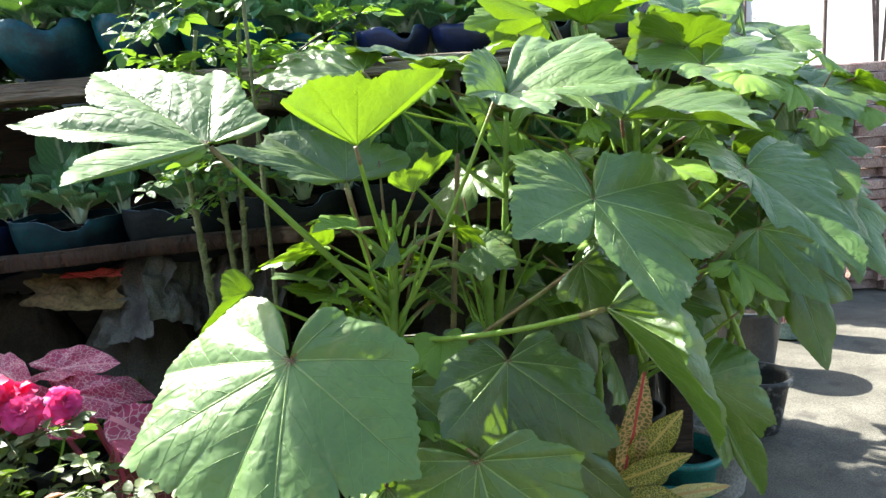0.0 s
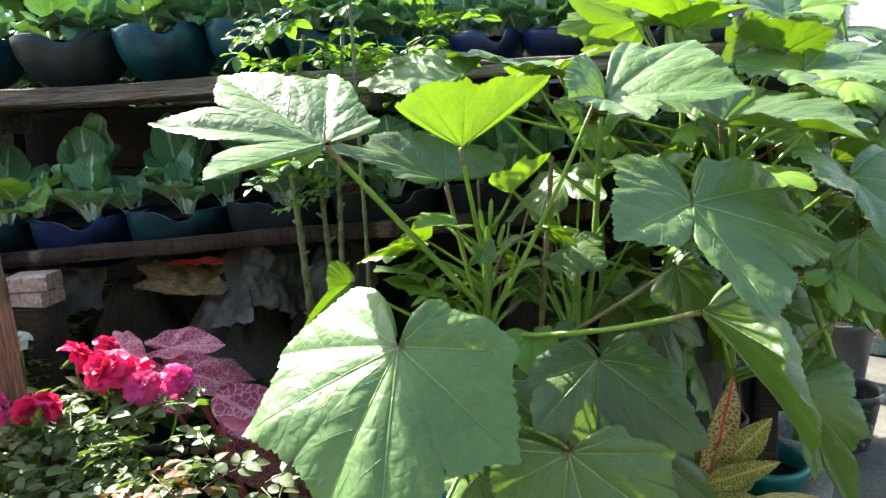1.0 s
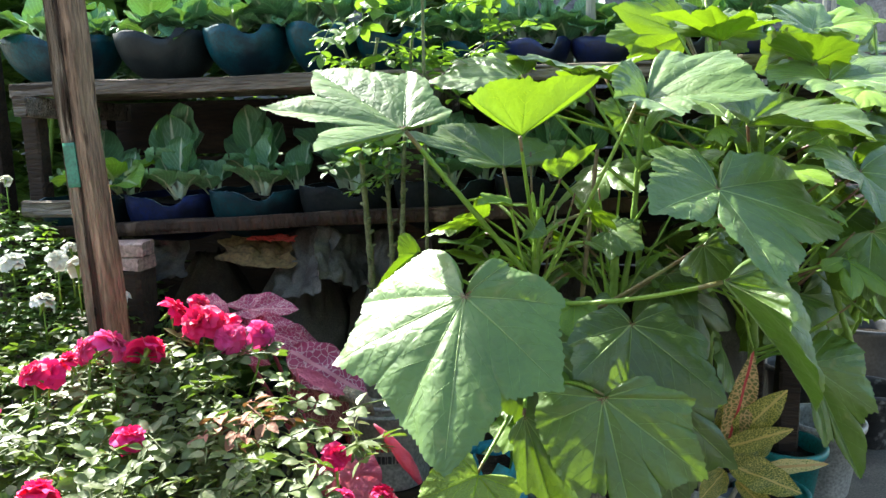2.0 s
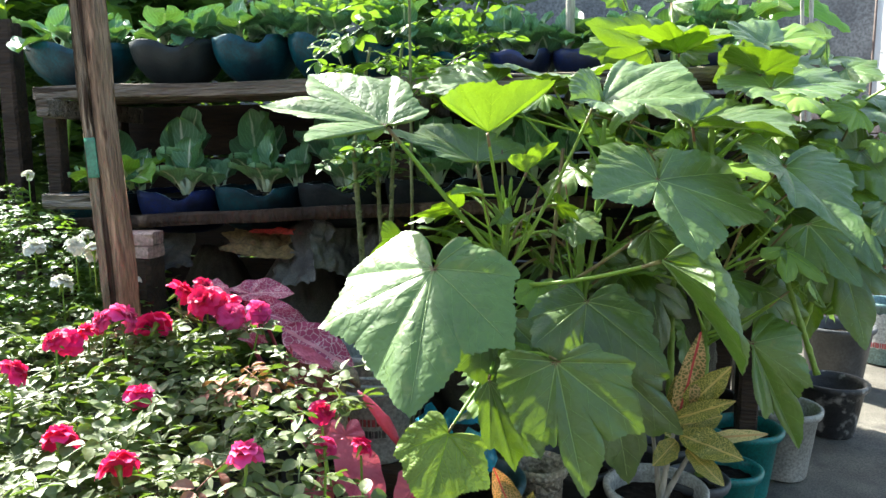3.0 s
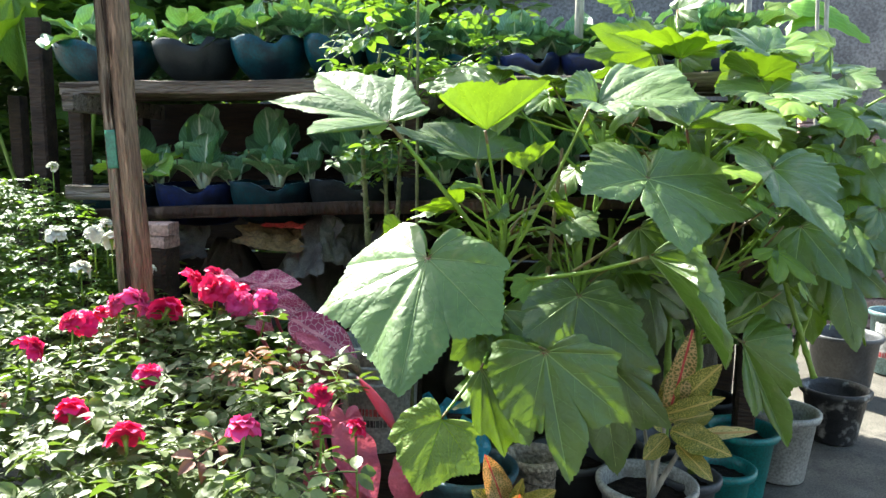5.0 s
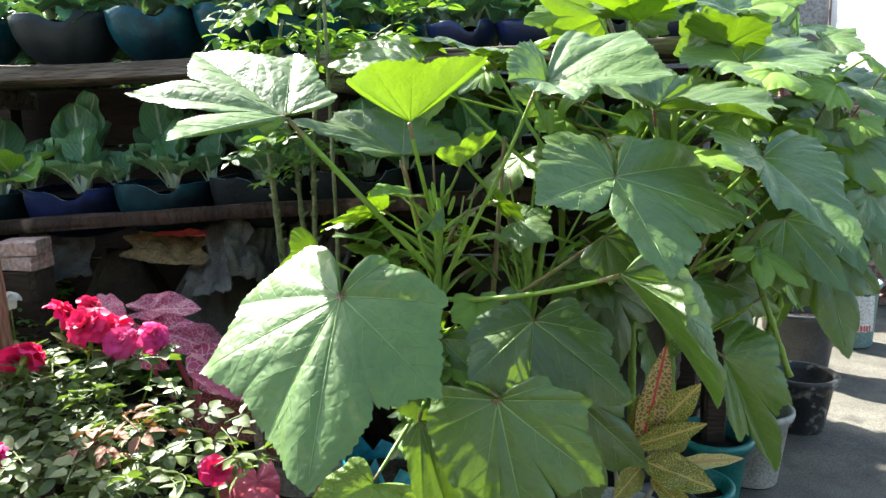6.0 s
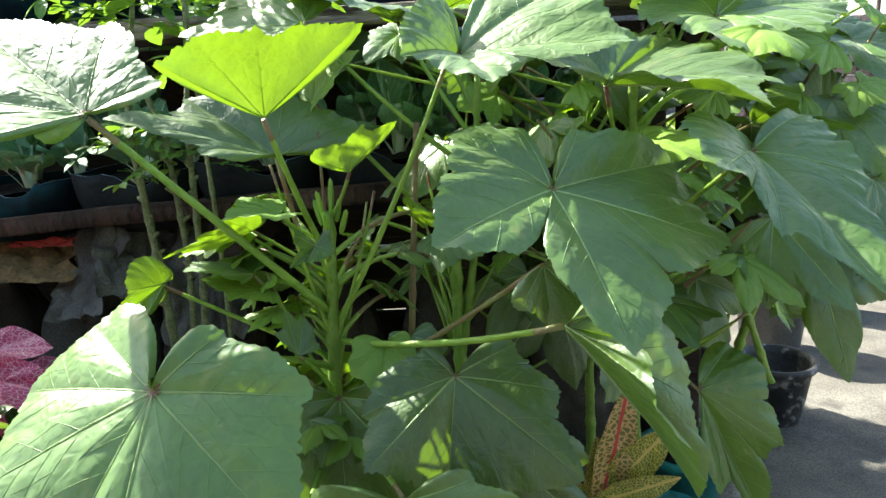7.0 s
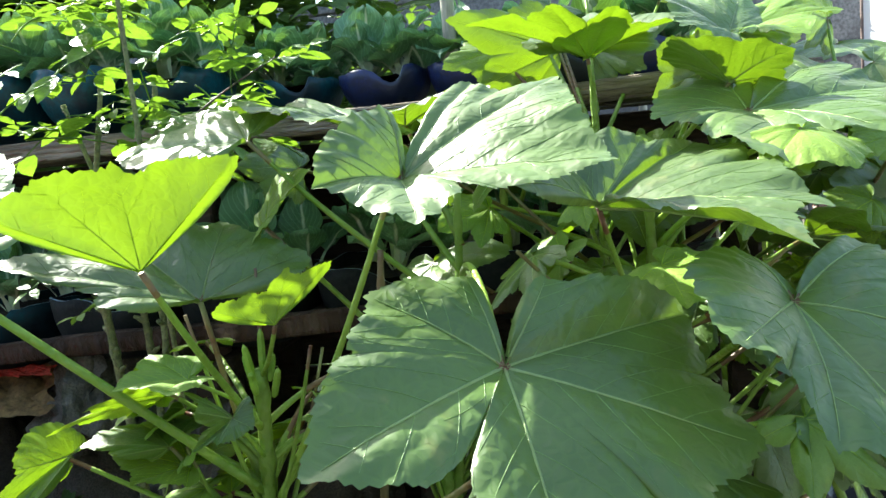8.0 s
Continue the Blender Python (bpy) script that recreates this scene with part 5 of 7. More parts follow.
    top((0.929, 2.2, 1.624), (0.81, 2.1, 1.639), (0.834, 2.11, 1.576), (0.911, 2.21, 1.682), 181, "okra")
    top((0.724, 2.1, 1.615), (0.785, 2.0, 1.571), (0.721, 2.01, 1.557), (0.795, 2.11, 1.632), 182, "young")
    top((0.85, 1.7, 1.133), (0.913, 1.65, 1.105), (0.839, 1.635, 1.075), (0.943, 1.735, 1.147), 183, "young")
    top((1.014, 1.8, 1.128), (0.919, 1.75, 1.139), (0.962, 1.735, 1.084), (0.979, 1.835, 1.177), 184, "okra")


okra_plants()


# ---- shelf of sawn timber ----
def timber(parent, name, size, at, mat, seed=0, turn=None, label=""):
    v, f = beam(*size, 0.005, 14, seed)
    return part(name, mesh(name, v, f, M[mat], smooth=False), parent, at, label, turn)


def rough_timber(parent, name, size, at, mat, seed=0, turn=None, label="", depth=0.006, taper=0.0):
    """Weathered timber: a wavering rounded section furrowed along its grain."""
    ax = max(range(3), key=lambda i: size[i])
    o1, o2 = [i for i in range(3) if i != ax]
    sides, cuts = 40, max(40, int(size[ax] / 0.03))
    verts, faces = [], []
    for i in range(cuts + 1):
        s = -size[ax] / 2 + size[ax] * i / cuts
        for k in range(sides):
            t = 2 * math.pi * k / sides
            ct, st = math.cos(t), math.sin(t)
            p = math.copysign(abs(ct) ** 0.32, ct) * size[o1] / 2
            q = math.copysign(abs(st) ** 0.32, st) * size[o2] / 2
            n = noise.noise(Vector((ct * 9, st * 9, s * 1.6 + seed))) + 0.7 * noise.noise(Vector((ct * 21, st * 21, s * 5 + seed))) - 0.5 * abs(noise.noise(Vector((ct * 4, st * 4, s * 9 + seed))))
            w = 1 + taper * s / size[ax]
            v = [0, 0, 0]
            v[ax] = s
            v[o1] = p * w + ct * depth * n + 0.012 * noise.noise(Vector((s * 2.2, seed, 1)))
            v[o2] = q * w + st * depth * n + 0.008 * noise.noise(Vector((s * 2.2, seed, 6)))
            verts.append(tuple(v))
    for i in range(cuts):
        for k in range(sides):
            m, n = i * sides + k, i * sides + (k + 1) % sides
            faces.append((m, n, n + sides, m + sides))
    faces.append(tuple(range(sides))[::-1])
    faces.append(tuple(range(cuts * sides, cuts * sides + sides)))
    return part(name, mesh(name, verts, faces, M[mat]), parent, at, label, turn)


def make_shelf():
    s = thing("plant_shelf", (-0.6, 2.15, GROUND), "rough two-tier timber plant shelf, weathered grey", "shelf")
    z0 = GROUND
    rough_timber(s, "front_plank", (2.88, 0.05, 0.05), (0.01, -0.12, 1.500 - z0), "plank", 1, None, "grey weathered plank with a rounded edge", 0.004)
    timber(s, "shelf_board", (2.90, 0.22, 0.03), (0.0, 0.04, 1.505 - z0), "plank", 2)
    timber(s, "shelf_board", (2.90, 0.20, 0.03), (0.0, 0.28, 1.507 - z0), "plank", 3)
    lean = (0, radians(-2.6), 0)
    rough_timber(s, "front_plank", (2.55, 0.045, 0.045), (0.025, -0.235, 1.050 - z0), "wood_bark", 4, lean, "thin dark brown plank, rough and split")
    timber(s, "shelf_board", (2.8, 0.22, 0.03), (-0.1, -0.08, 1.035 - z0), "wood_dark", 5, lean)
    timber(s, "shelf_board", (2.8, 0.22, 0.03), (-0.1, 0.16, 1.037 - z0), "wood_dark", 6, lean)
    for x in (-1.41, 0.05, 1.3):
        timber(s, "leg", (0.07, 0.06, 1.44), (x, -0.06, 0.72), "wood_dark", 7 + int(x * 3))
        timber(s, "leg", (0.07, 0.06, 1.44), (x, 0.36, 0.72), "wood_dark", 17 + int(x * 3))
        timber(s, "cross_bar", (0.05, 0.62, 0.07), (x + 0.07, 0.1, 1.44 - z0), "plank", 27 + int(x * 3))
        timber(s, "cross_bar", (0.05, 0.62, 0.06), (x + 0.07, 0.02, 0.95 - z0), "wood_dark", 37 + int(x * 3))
    rough_timber(s, "side_rail", (0.26, 0.05, 0.055), (-1.15, -0.30, 1.085 - z0), "plank", 51, None, "stub of a grey rail end")
    p = thing("fence_post", (-1.285, 1.38, GROUND), "old split timber post with a green paint patch", "post")
    lean = (0, radians(-2.6), 0)
    rough_timber(p, "post_half", (0.036, 0.06, 2.2), (-0.021, 0, 1.1), "wood", 61, lean, "grey weathered half with frayed edge", 0.008)
    rough_timber(p, "bark_seam", (0.024, 0.046, 2.2), (0.004, -0.006, 1.1), "wood_bark", 63, lean, "dark strip of bark down the seam", 0.008)
    rough_timber(p, "post_half", (0.034, 0.070, 2.2), (0.026, -0.004, 1.1), "wood_pink", 62, lean, "brown sawn half of the post", 0.004)
    v, f = beam(0.034, 0.004, 0.115, 0.004, 10, 5)
    part("paint_patch", mesh("paint_patch", v, f, M["green_paint"]), p, (-0.017, -0.0375, 1.215), "green paint patch", lean)
    d = thing("fence_post", (-2.475, 2.42, GROUND), "dark upright timber post behind the shelf", "post")
    timber(d, "post_body", (0.085, 0.085, 1.84), (0, 0, 0.92), "wood_dark", 63)
    e = thing("fence_post", (-2.78, 2.6, GROUND), "dark thin timber post behind the shelf", "post")
    timber(e, "post_body", (0.07, 0.07, 1.5), (0, 0, 0.75), "wood_dark", 64)


make_shelf()


def brick_stub():
    """Two broken bricks on a dark block beside the post."""
    b = thing("brick_stack", (-1.45, 1.78, GROUND), "two broken pinkish bricks on a dark block", "bricks")
    timber(b, "block", (0.11, 0.12, 0.86), (0, 0, 0.43), "wood_dark", 81)
    for i, z in enumerate((0.885, 0.93)):
        v, f = beam(0.115, 0.10, 0.045, 0.008, 5, 83 + i)
        part("brick", mesh("brick", v, f, M["brick"], smooth=False), b, (0.004 * i, -0.005, z), "", (0, 0.03, 0.2 * i))


brick_stub()


def jug_mesh(w, d, h, seed, mat, belly=0.55):
    """The lower half of a cut water jug: a rounded trough with a wavy cut rim and one scooped notch in front."""
    n, rings = 56, 10
    verts, faces, idx = [], [], []

    def point(j, k, inset):
        a = 2 * math.pi * k / n
        q = j / rings
        e = min(1.0, math.sin(q * math.pi / 2) ** belly if q else 0)
        cx, cy = math.cos(a), math.sin(a)
        px = math.copysign(abs(cx) ** 0.75, cx) * (w / 2 - inset) * e
        py = math.copysign(abs(cy) ** 0.75, cy) * (d / 2 - inset) * e
        top = h + 0.010 * noise.noise(Vector((cx * 2.3, cy * 2.3, seed)))
        front = math.atan2(cx, -cy)
        top -= 0.036 * max(0, 1 - ((front - 0.25) / 0.26) ** 2) ** 0.5 if abs(front - 0.25) < 0.26 else 0
        z = (1 - math.cos(q * math.pi / 2)) ** 1.0 * top
        return (px, py, z + inset * (1 - q))

    for inset in (0, 0.005):
        for j in range(rings + 1):
            for k in range(n):
                verts.append(point(j, k, inset))
    m = (rings + 1) * n
    for s in (0, 1):
        for j in range(rings):
            for k in range(n):
                a, b = s * m + j * n + k, s * m + j * n + (k + 1) % n
                f = (a, b, b + n, a + n)
                faces.append(f if s == 0 else f[::-1])
                idx.append(0)
    for k in range(n):
        a, b = rings * n + k, rings * n + (k + 1) % n
        faces.append((a, b, b + m, a + m))
        idx.append(1)
    return mesh("jug", verts, faces, [mat, M["cut_edge"]], index=idx)


def soil_mesh(rx, ry, seed, rough=0.012):
    verts, faces = [(0, 0, 0.012)], []
    n, rings = 28, 5
    for j in range(1, rings + 1):
        for k in range(n):
            a = 2 * math.pi * k / n
            x, y = math.cos(a) * rx * j / rings, math.sin(a) * ry * j / rings
            verts.append((x, y, 0.012 * (1 - j / rings) + rough * noise.noise(Vector((x * 40, y * 40, seed)))))
    for k in range(n):
        faces.append((0, 1 + k, 1 + (k + 1) % n))
    for j in range(rings - 1):
        for k in range(n):
            a, b = 1 + j * n + k, 1 + j * n + (k + 1) % n
            faces.append((a, a + n, b + n, b))
    return mesh("soil", verts, faces, M["soil"])


def spoon_mesh(length, width, stalk, curl, seed, name="leaf", mat="bok", lean=0.5, stalk_w=0.010, tipped=0.0):
    """A leafy green's leaf: a thick stalk and a rounded crinkled blade, arching outwards along +x from the origin."""
    ns, nw = 22, 5
    verts, faces, uvs = [], [], []
    x = z = 0.0
    ang = math.pi / 2 - lean
    for i in range(ns + 1):
        s = i / ns
        if i:
            x += math.cos(ang) * length / ns
            z += math.sin(ang) * length / ns
            ang -= curl / ns * (0.4 + 1.6 * s)
        if s < stalk:
            half = stalk_w * (1.25 - 0.5 * s / stalk)
        else:
            q = (s - stalk) / (1 - stalk)
            half = stalk_w * 0.7 * (1 - q) + width / 2 * (math.sin(math.pi * q ** (0.78 - 0.2 * tipped)) ** 0.55)
            if i == ns:
                half = 0.004
        for k in range(-nw, nw + 1):
            t = k / nw
            y = half * t
            crink = 0.05 * width * noise.noise(Vector((s * 9, t * 4, seed * 2.3))) + 0.03 * width * noise.noise(Vector((s * 21, t * 9, seed))) if s > stalk else 0
            cup = (0.30 * width * t * t * (s > stalk) + 0.004 * t * t) * 0.5
            edge = 0.05 * width * abs(t) ** 2 * math.sin(s * 22 + seed + (2 if t > 0 else 0)) * (s > stalk + 0.08)
            up = Vector((-math.sin(ang), 0, math.cos(ang)))
            p = Vector((x, y, z)) + up * (crink + cup + edge)
            verts.append(p)
            uvs.append((t * 0.5, s))
    w = 2 * nw + 1
    for i in range(ns):
        for k in range(2 * nw):
            a = i * w + k
            faces.append((a, a + 1, a + w + 1, a + w))
    return mesh(name, verts, faces, M[mat], uvs)


BOK = [spoon_mesh(0.19 + 0.012 * (i % 4), 0.10 + 0.011 * (i % 3), 0.40 + 0.02 * (i % 3), (0.9, 0.6, 1.3, 0.8, 1.1, 1.5)[i], 1 + i, lean=(0.35, 0.15, 0.6, 0.3, 0.5, 0.75)[i], stalk_w=0.0105 + 0.001 * (i % 3)) for i in range(6)]
TALL_BOK = [spoon_mesh(0.21 + 0.015 * (i % 3), 0.115 + 0.012 * (i % 2), 0.44 + 0.03 * (i % 3), (0.35, 0.7, 0.15, 0.9)[i], 51 + i, lean=(0.12, 0.35, 0.05, 0.5)[i], stalk_w=0.009) for i in range(4)]
JUGS = "cut water jugs on the shelf"


def bok_choy(at, seed, size=1.0, n=9):
    rnd = random.Random(seed)
    b = thing("bok_choy", at, "young bok choy with dark leaves and pale stalks", "bok choy", "bok choy in cut jugs")
    for i in range(n):
        o = part("leaf", BOK[rnd.randrange(6)], b, (0, 0, 0), "", (rnd.uniform(-0.15, 0.15), rnd.uniform(-0.35, 0.25), i * 2.4 + rnd.uniform(-0.3, 0.3)))
        k = size * rnd.uniform(0.75, 1.15)
        o.scale = (k, k, k)
    return b


def standing_bok(at, seed, size, back, front):
    """An upright head in the lower tier: round blades standing behind, shorter ones splayed towards the path."""
    rnd = random.Random(seed)
    b = thing("bok_choy", at, "upright bok choy with round leaves on long pale stalks", "bok choy", "bok choy in cut jugs")
    for i in range(back + front):
        behind = i < back
        az = math.pi / 2 + (i - (back - 1) / 2) * 0.75 if behind else -math.pi / 2 + (i - back - (front - 1) / 2) * 0.95
        k = size * rnd.uniform(0.85, 1.1) * (1 if behind else 0.8)
        o = part("leaf", TALL_BOK[rnd.choice((0, 2, 2, 1) if behind else (1, 3, 3))], b, (0.01 * math.cos(az), 0.01 * math.sin(az), 0), "", (rnd.uniform(-0.12, 0.12), rnd.uniform(-0.1, 0.15), az + rnd.uniform(-0.25, 0.25)))
        o.scale = (k, k, k)
    return b


def planter(x, y, z, w, d, h, mat, label, seed, greens=1, belly=0.55, lush=1.0):
    j = thing("jug_planter", (x, y, z), label, "planter", JUGS)
    part("jug", jug_mesh(w, d, h, seed, M[mat], belly), j)
    part("soil", soil_mesh(w * 0.47, d * 0.46, seed), j, (0, 0, h * 0.84))
    rnd = random.Random(seed)
    for g in range(greens):
        bok_choy((x + (g - (greens - 1) / 2) * w * 0.45 + rnd.uniform(-0.02, 0.02), y + rnd.uniform(-0.02, 0.05), z + h * 0.78), seed * 7 + g, lush * rnd.uniform(1.0, 1.25), rnd.randint(11, 14))


def shelf_planters():
    teal, black, blue = "teal-painted half jug used as a planter", "black half jug used as a planter", "violet-blue half jug with a scooped rim"
    top = 1.522
    for i, (x, w, mat, lab) in enumerate(((-1.99, 0.46, "teal_jug", teal), (-1.545, 0.37, "black_jug", black), (-1.20, 0.335, "teal_jug", teal), (-0.91, 0.27, "teal_jug", teal), (-0.66, 0.25, "teal_jug", teal), (-0.40, 0.25, "teal_jug", teal), (-0.14, 0.25, "blue_jug", blue), (0.11, 0.25, "blue_jug", blue), (0.36, 0.25, "black_jug", black), (0.60, 0.25, "blue_jug", blue))):
        planter(x, 2.27 if x < -0.5 else 2.44, top, w, 0.32 if x < -0.5 else 0.28, 0.19 if x < -0.8 else 0.16 if x < -0.5 else 0.125, mat, lab, 11 + i, 2, 0.98, 0.9)
    low = 0.958
    # this row takes the darkened jug colours, shade included
    for i, (x, mat, lab) in enumerate(((-1.80, "teal_jug_shaded", teal), (-1.455, "blue_jug_shaded", blue), (-1.125, "teal_jug_shaded", teal), (-0.79, "black_jug_shaded", black), (-0.45, "black_jug_shaded", black), (-0.1, "black_jug_shaded", black), (0.25, "black_jug_shaded", black))):
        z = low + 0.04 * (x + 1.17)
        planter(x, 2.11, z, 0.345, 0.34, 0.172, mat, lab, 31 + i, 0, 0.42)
        standing_bok((x + 0.03, 2.06, z + 0.135), 610 + i, 1.0, 4, 3)
        standing_bok((x + 0.14, 2.12, z + 0.135), 640 + i, 0.85, 3, 2)
        standing_bok((x - 0.06, 2.22, z + 0.135), 600 + i, 1.45, 4, 1)
    # one sunlit plant leaning out at the end of the lower tier
    y = thing("bok_choy", (-1.663, 2.06, 1.12), "yellow-green bok choy leaning out of its jug", "bok choy", "bok choy in cut jugs")
    sunny = [spoon_mesh(0.22, 0.15, 0.34, 1.2, 41, "leaf", "bok_young", 0.75, 0.010), spoon_mesh(0.18, 0.12, 0.36, 0.8, 42, "leaf", "bok_young", 0.4, 0.010)]
    for k, (az, roll) in enumerate(((-0.5, 0.5), (-1.3, 0.1), (-2.3, 0.2), (0.6, 0.2))):
        part("leaf", sunny[k % 2], y, (0, 0, 0), "", (roll, 0.1, az))
    # a second row of greens behind, on the upper tier
    for i in range(9):
        bok_choy((-2.0 + 0.33 * i, 2.52, 1.56), 400 + i, 1.05, 13)


shelf_planters()


# ---- the thorny-stemmed bush with round leaflets in front of the shelf ----
def sprig_mesh(n, length, leaf, seed, mat, fold=0.2, name="leaf_spray", odd=True):
    """A compound leaf: paired oval leaflets along a thin stalk that runs along +x."""
    rnd = random.Random(seed)
    verts, faces, idx = [], [], []
    v, f = tube([(length * i / 6, 0, -0.25 * length * (i / 6) ** 2) for i in range(7)], [0.0014] * 7, 4)
    verts += v
    faces += f
    spots = []
    for i in range(n):
        s = 0.35 + 0.6 * i / max(1, n - 1)
        spots += [(s, 1), (s, -1)]
    if odd:
        spots.append((1.0, 0))
    for s, sg in spots:
        base = Vector((length * s, 0, -0.25 * length * s * s))
        a = sg * rnd.uniform(0.9, 1.25)
        d = Vector((math.cos(a), math.sin(a), rnd.uniform(-0.35, 0.2))).normalized()
        side = d.cross(Vector((0, 0, 1))).normalized()
        up = side.cross(d)
        up = (up + side * rnd.uniform(-0.4, 0.4)).normalized()
        side = d.cross(up)
        l, w = leaf * rnd.uniform(0.8, 1.15), leaf * rnd.uniform(0.52, 0.68)
        b = len(verts)
        prof = ((0.0, 0.02), (0.18, 0.72), (0.45, 1.0), (0.75, 0.72), (1.0, 0.0))
        for q, hw in prof:
            mid = base + d * (l * (q + 0.12)) - up * (0.18 * l * q * q)
            verts += [mid - side * (w / 2 * hw) + up * (fold * w * 0.5 * hw), mid, mid + side * (w / 2 * hw) + up * (fold * w * 0.5 * hw)]
        for i in range(4):
            for k in (0, 1):
                o = b + i * 3 + k
                faces.append((o, o + 1, o + 4, o + 3))
    return mesh(name, verts, faces, M[mat])


def spray_at(parent, me, at, way, roll=0.0, scale=1.0, name="leaf_spray"):
    """Hang a spray with its +x along way."""
    way = Vector(way).normalized()
    q = way.to_track_quat("X", "Z")
    o = part(name, me, parent, at)
    o.rotation_mode = "QUATERNION"
    o.rotation_quaternion = q @ Euler((roll, 0, 0)).to_quaternion()
    o.scale = (scale, scale, scale)
    return o


MOR = [sprig_mesh(3, 0.12, 0.034, 5, "moringa"), sprig_mesh(3, 0.13, 0.042, 6, "moringa"), sprig_mesh(2, 0.11, 0.052, 7, "moringa"), sprig_mesh(2, 0.13, 0.068, 8, "moringa")]


def thorny_bush():
    rnd = random.Random(5)
    b = thing("thorny_bush", (-0.61, 1.82, 0.51), "thorny green stems with small round leaflets", "bush")
    stems = (((-0.645, 1.85, 0.50), (-0.645, 1.82, 0.9), (-0.66, 1.80, 1.27), (-0.60, 1.82, 1.60)), ((-0.60, 1.82, 0.50), (-0.58, 1.84, 0.95), (-0.59, 1.83, 1.25), (-0.72, 1.86, 1.58)), ((-0.565, 1.80, 0.50), (-0.545, 1.83, 0.95), (-0.53, 1.82, 1.24), (-0.50, 1.86, 1.62)))
    for si, pts in enumerate(stems):
        add_stem(b, pts, 0.0135 if si == 0 else 0.010, 0.0045, "stem", "thorny")
        for k in range(11):
            q = Vector(pts[1]).lerp(Vector(pts[2]), k / 10 * 1.2 - 0.2)
            w = rnd.uniform(0, 6.28)
            d = Vector((math.cos(w), math.sin(w), 0.6)).normalized()
            v, f = tube([q - b.location, q + d * 0.012 - b.location, q + d * rnd.uniform(0.018, 0.03) - b.location], [0.008, 0.006, 0.003], 6)
            part("spur", mesh("spur", v, f, M["thorny"]), b)
    # a thin dark cane with a side twig
    cane = [Vector(p) for p in ((-0.46, 1.72, 0.3), (-0.44, 1.70, 1.0), (-0.43, 1.66, 1.40), (-0.425, 1.64, 1.85))]
    add_stem(b, cane, 0.006, 0.004, "cane", "thorny")
    v, f = tube([p - b.location for p in bezier((-0.43, 1.66, 1.42), (-0.34, 1.68, 1.52), (-0.18, 1.72, 1.60), 8)], [0.003 - 0.0002 * i for i in range(9)], 6)
    part("twig", mesh("twig", v, f, M["rebar"]), b)
    for i in range(26):
        z = rnd.uniform(1.17, 1.30)
        x = rnd.uniform(-0.70, -0.48)
        a = rnd.uniform(0, 6.28)
        spray_at(b, MOR[rnd.randrange(3)], Vector((x, 1.81 + rnd.uniform(-0.04, 0.04), z)) - b.location, (math.cos(a), math.sin(a), rnd.uniform(-0.3, 0.5)), rnd.uniform(-0.4, 0.4), rnd.uniform(0.6, 1.0))
    for i in range(62):
        x, z = rnd.uniform(-0.80, -0.30), rnd.uniform(1.48, 1.92)
        x -= 0.25 * max(0, z - 1.7)
        a = rnd.uniform(0, 6.28)
        spray_at(b, MOR[rnd.randrange(4)], Vector((x, 1.82 + rnd.uniform(-0.14, 0.10), z)) - b.location, (math.cos(a), math.sin(a), rnd.uniform(-0.4, 0.6)), rnd.uniform(-0.5, 0.5), rnd.uniform(0.7, 1.25))
    for i in range(18):
        t = i / 17
        spray_at(b, MOR[rnd.randrange(4)], Vector((-0.43 + 0.26 * t, 1.66 + 0.06 * t, 1.42 + 0.19 * t)) - b.location, (rnd.uniform(-0.4, 1), rnd.uniform(-1, 1), rnd.uniform(-0.1, 0.6)), 0, rnd.uniform(0.7, 1.0))


thorny_bush()


# ---- roses ----
def rose_mesh(seed, mats, petals=26, r=0.034):
    """A full-blown rose: overlapping cupped petals from the middle outwards, and a green calyx."""
    rnd = random.Random(seed)
    verts, faces, idx = [], [], []
    for i in range(petals):
        q = i / (petals - 1)
        a = i * 2.399 + rnd.uniform(-0.2, 0.2)
        tilt = 1.35 - 1.25 * q + rnd.uniform(-0.12, 0.12)
        ln, wd = r * (0.55 + 0.55 * q) * rnd.uniform(0.85, 1.15), r * (0.5 + 0.6 * q)
        d = Vector((math.cos(a), math.sin(a), 0))
        s = Vector((-d.y, d.x, 0))
        b = len(verts)
        for u in range(5):
            t = u / 4
            ang = tilt - 0.5 * t * (0.3 + q) + 0.55 * (1 - t)
            out = d * (0.10 * r + ln * t * math.cos(ang)) + Vector((0, 0, ln * t * math.sin(ang) + r * 0.35 * (1 - q)))
            half = wd * (0.35 + 0.65 * math.sin(math.pi * min(1, 0.25 + 0.6 * t)))
            for k in (-1, -0.5, 0, 0.5, 1):
                wv = 0.10 * r * t * math.sin(k * 4 + i * 1.7)
                verts.append(out + s * half * k * 0.6 - d * (0.22 * half * k * k) * (1 - q) + Vector((0, 0, 0.15 * half * k * k + wv)))
        for u in range(4):
            for k in range(4):
                o = b + u * 5 + k
                faces.append((o, o + 1, o + 6, o + 5))
                idx.append(0)
    v, f = tube([(0, 0, -r * 1.1), (0, 0, -r * 0.3), (0, 0, r * 0.15)], [r * 0.06, r * 0.16, r * 0.26], 7)
    b = len(verts)
    verts += v
    faces += [tuple(i + b for i in q) for q in f]
    idx += [1] * len(f)
    return mesh("rose_flower", verts, faces, mats, index=idx)


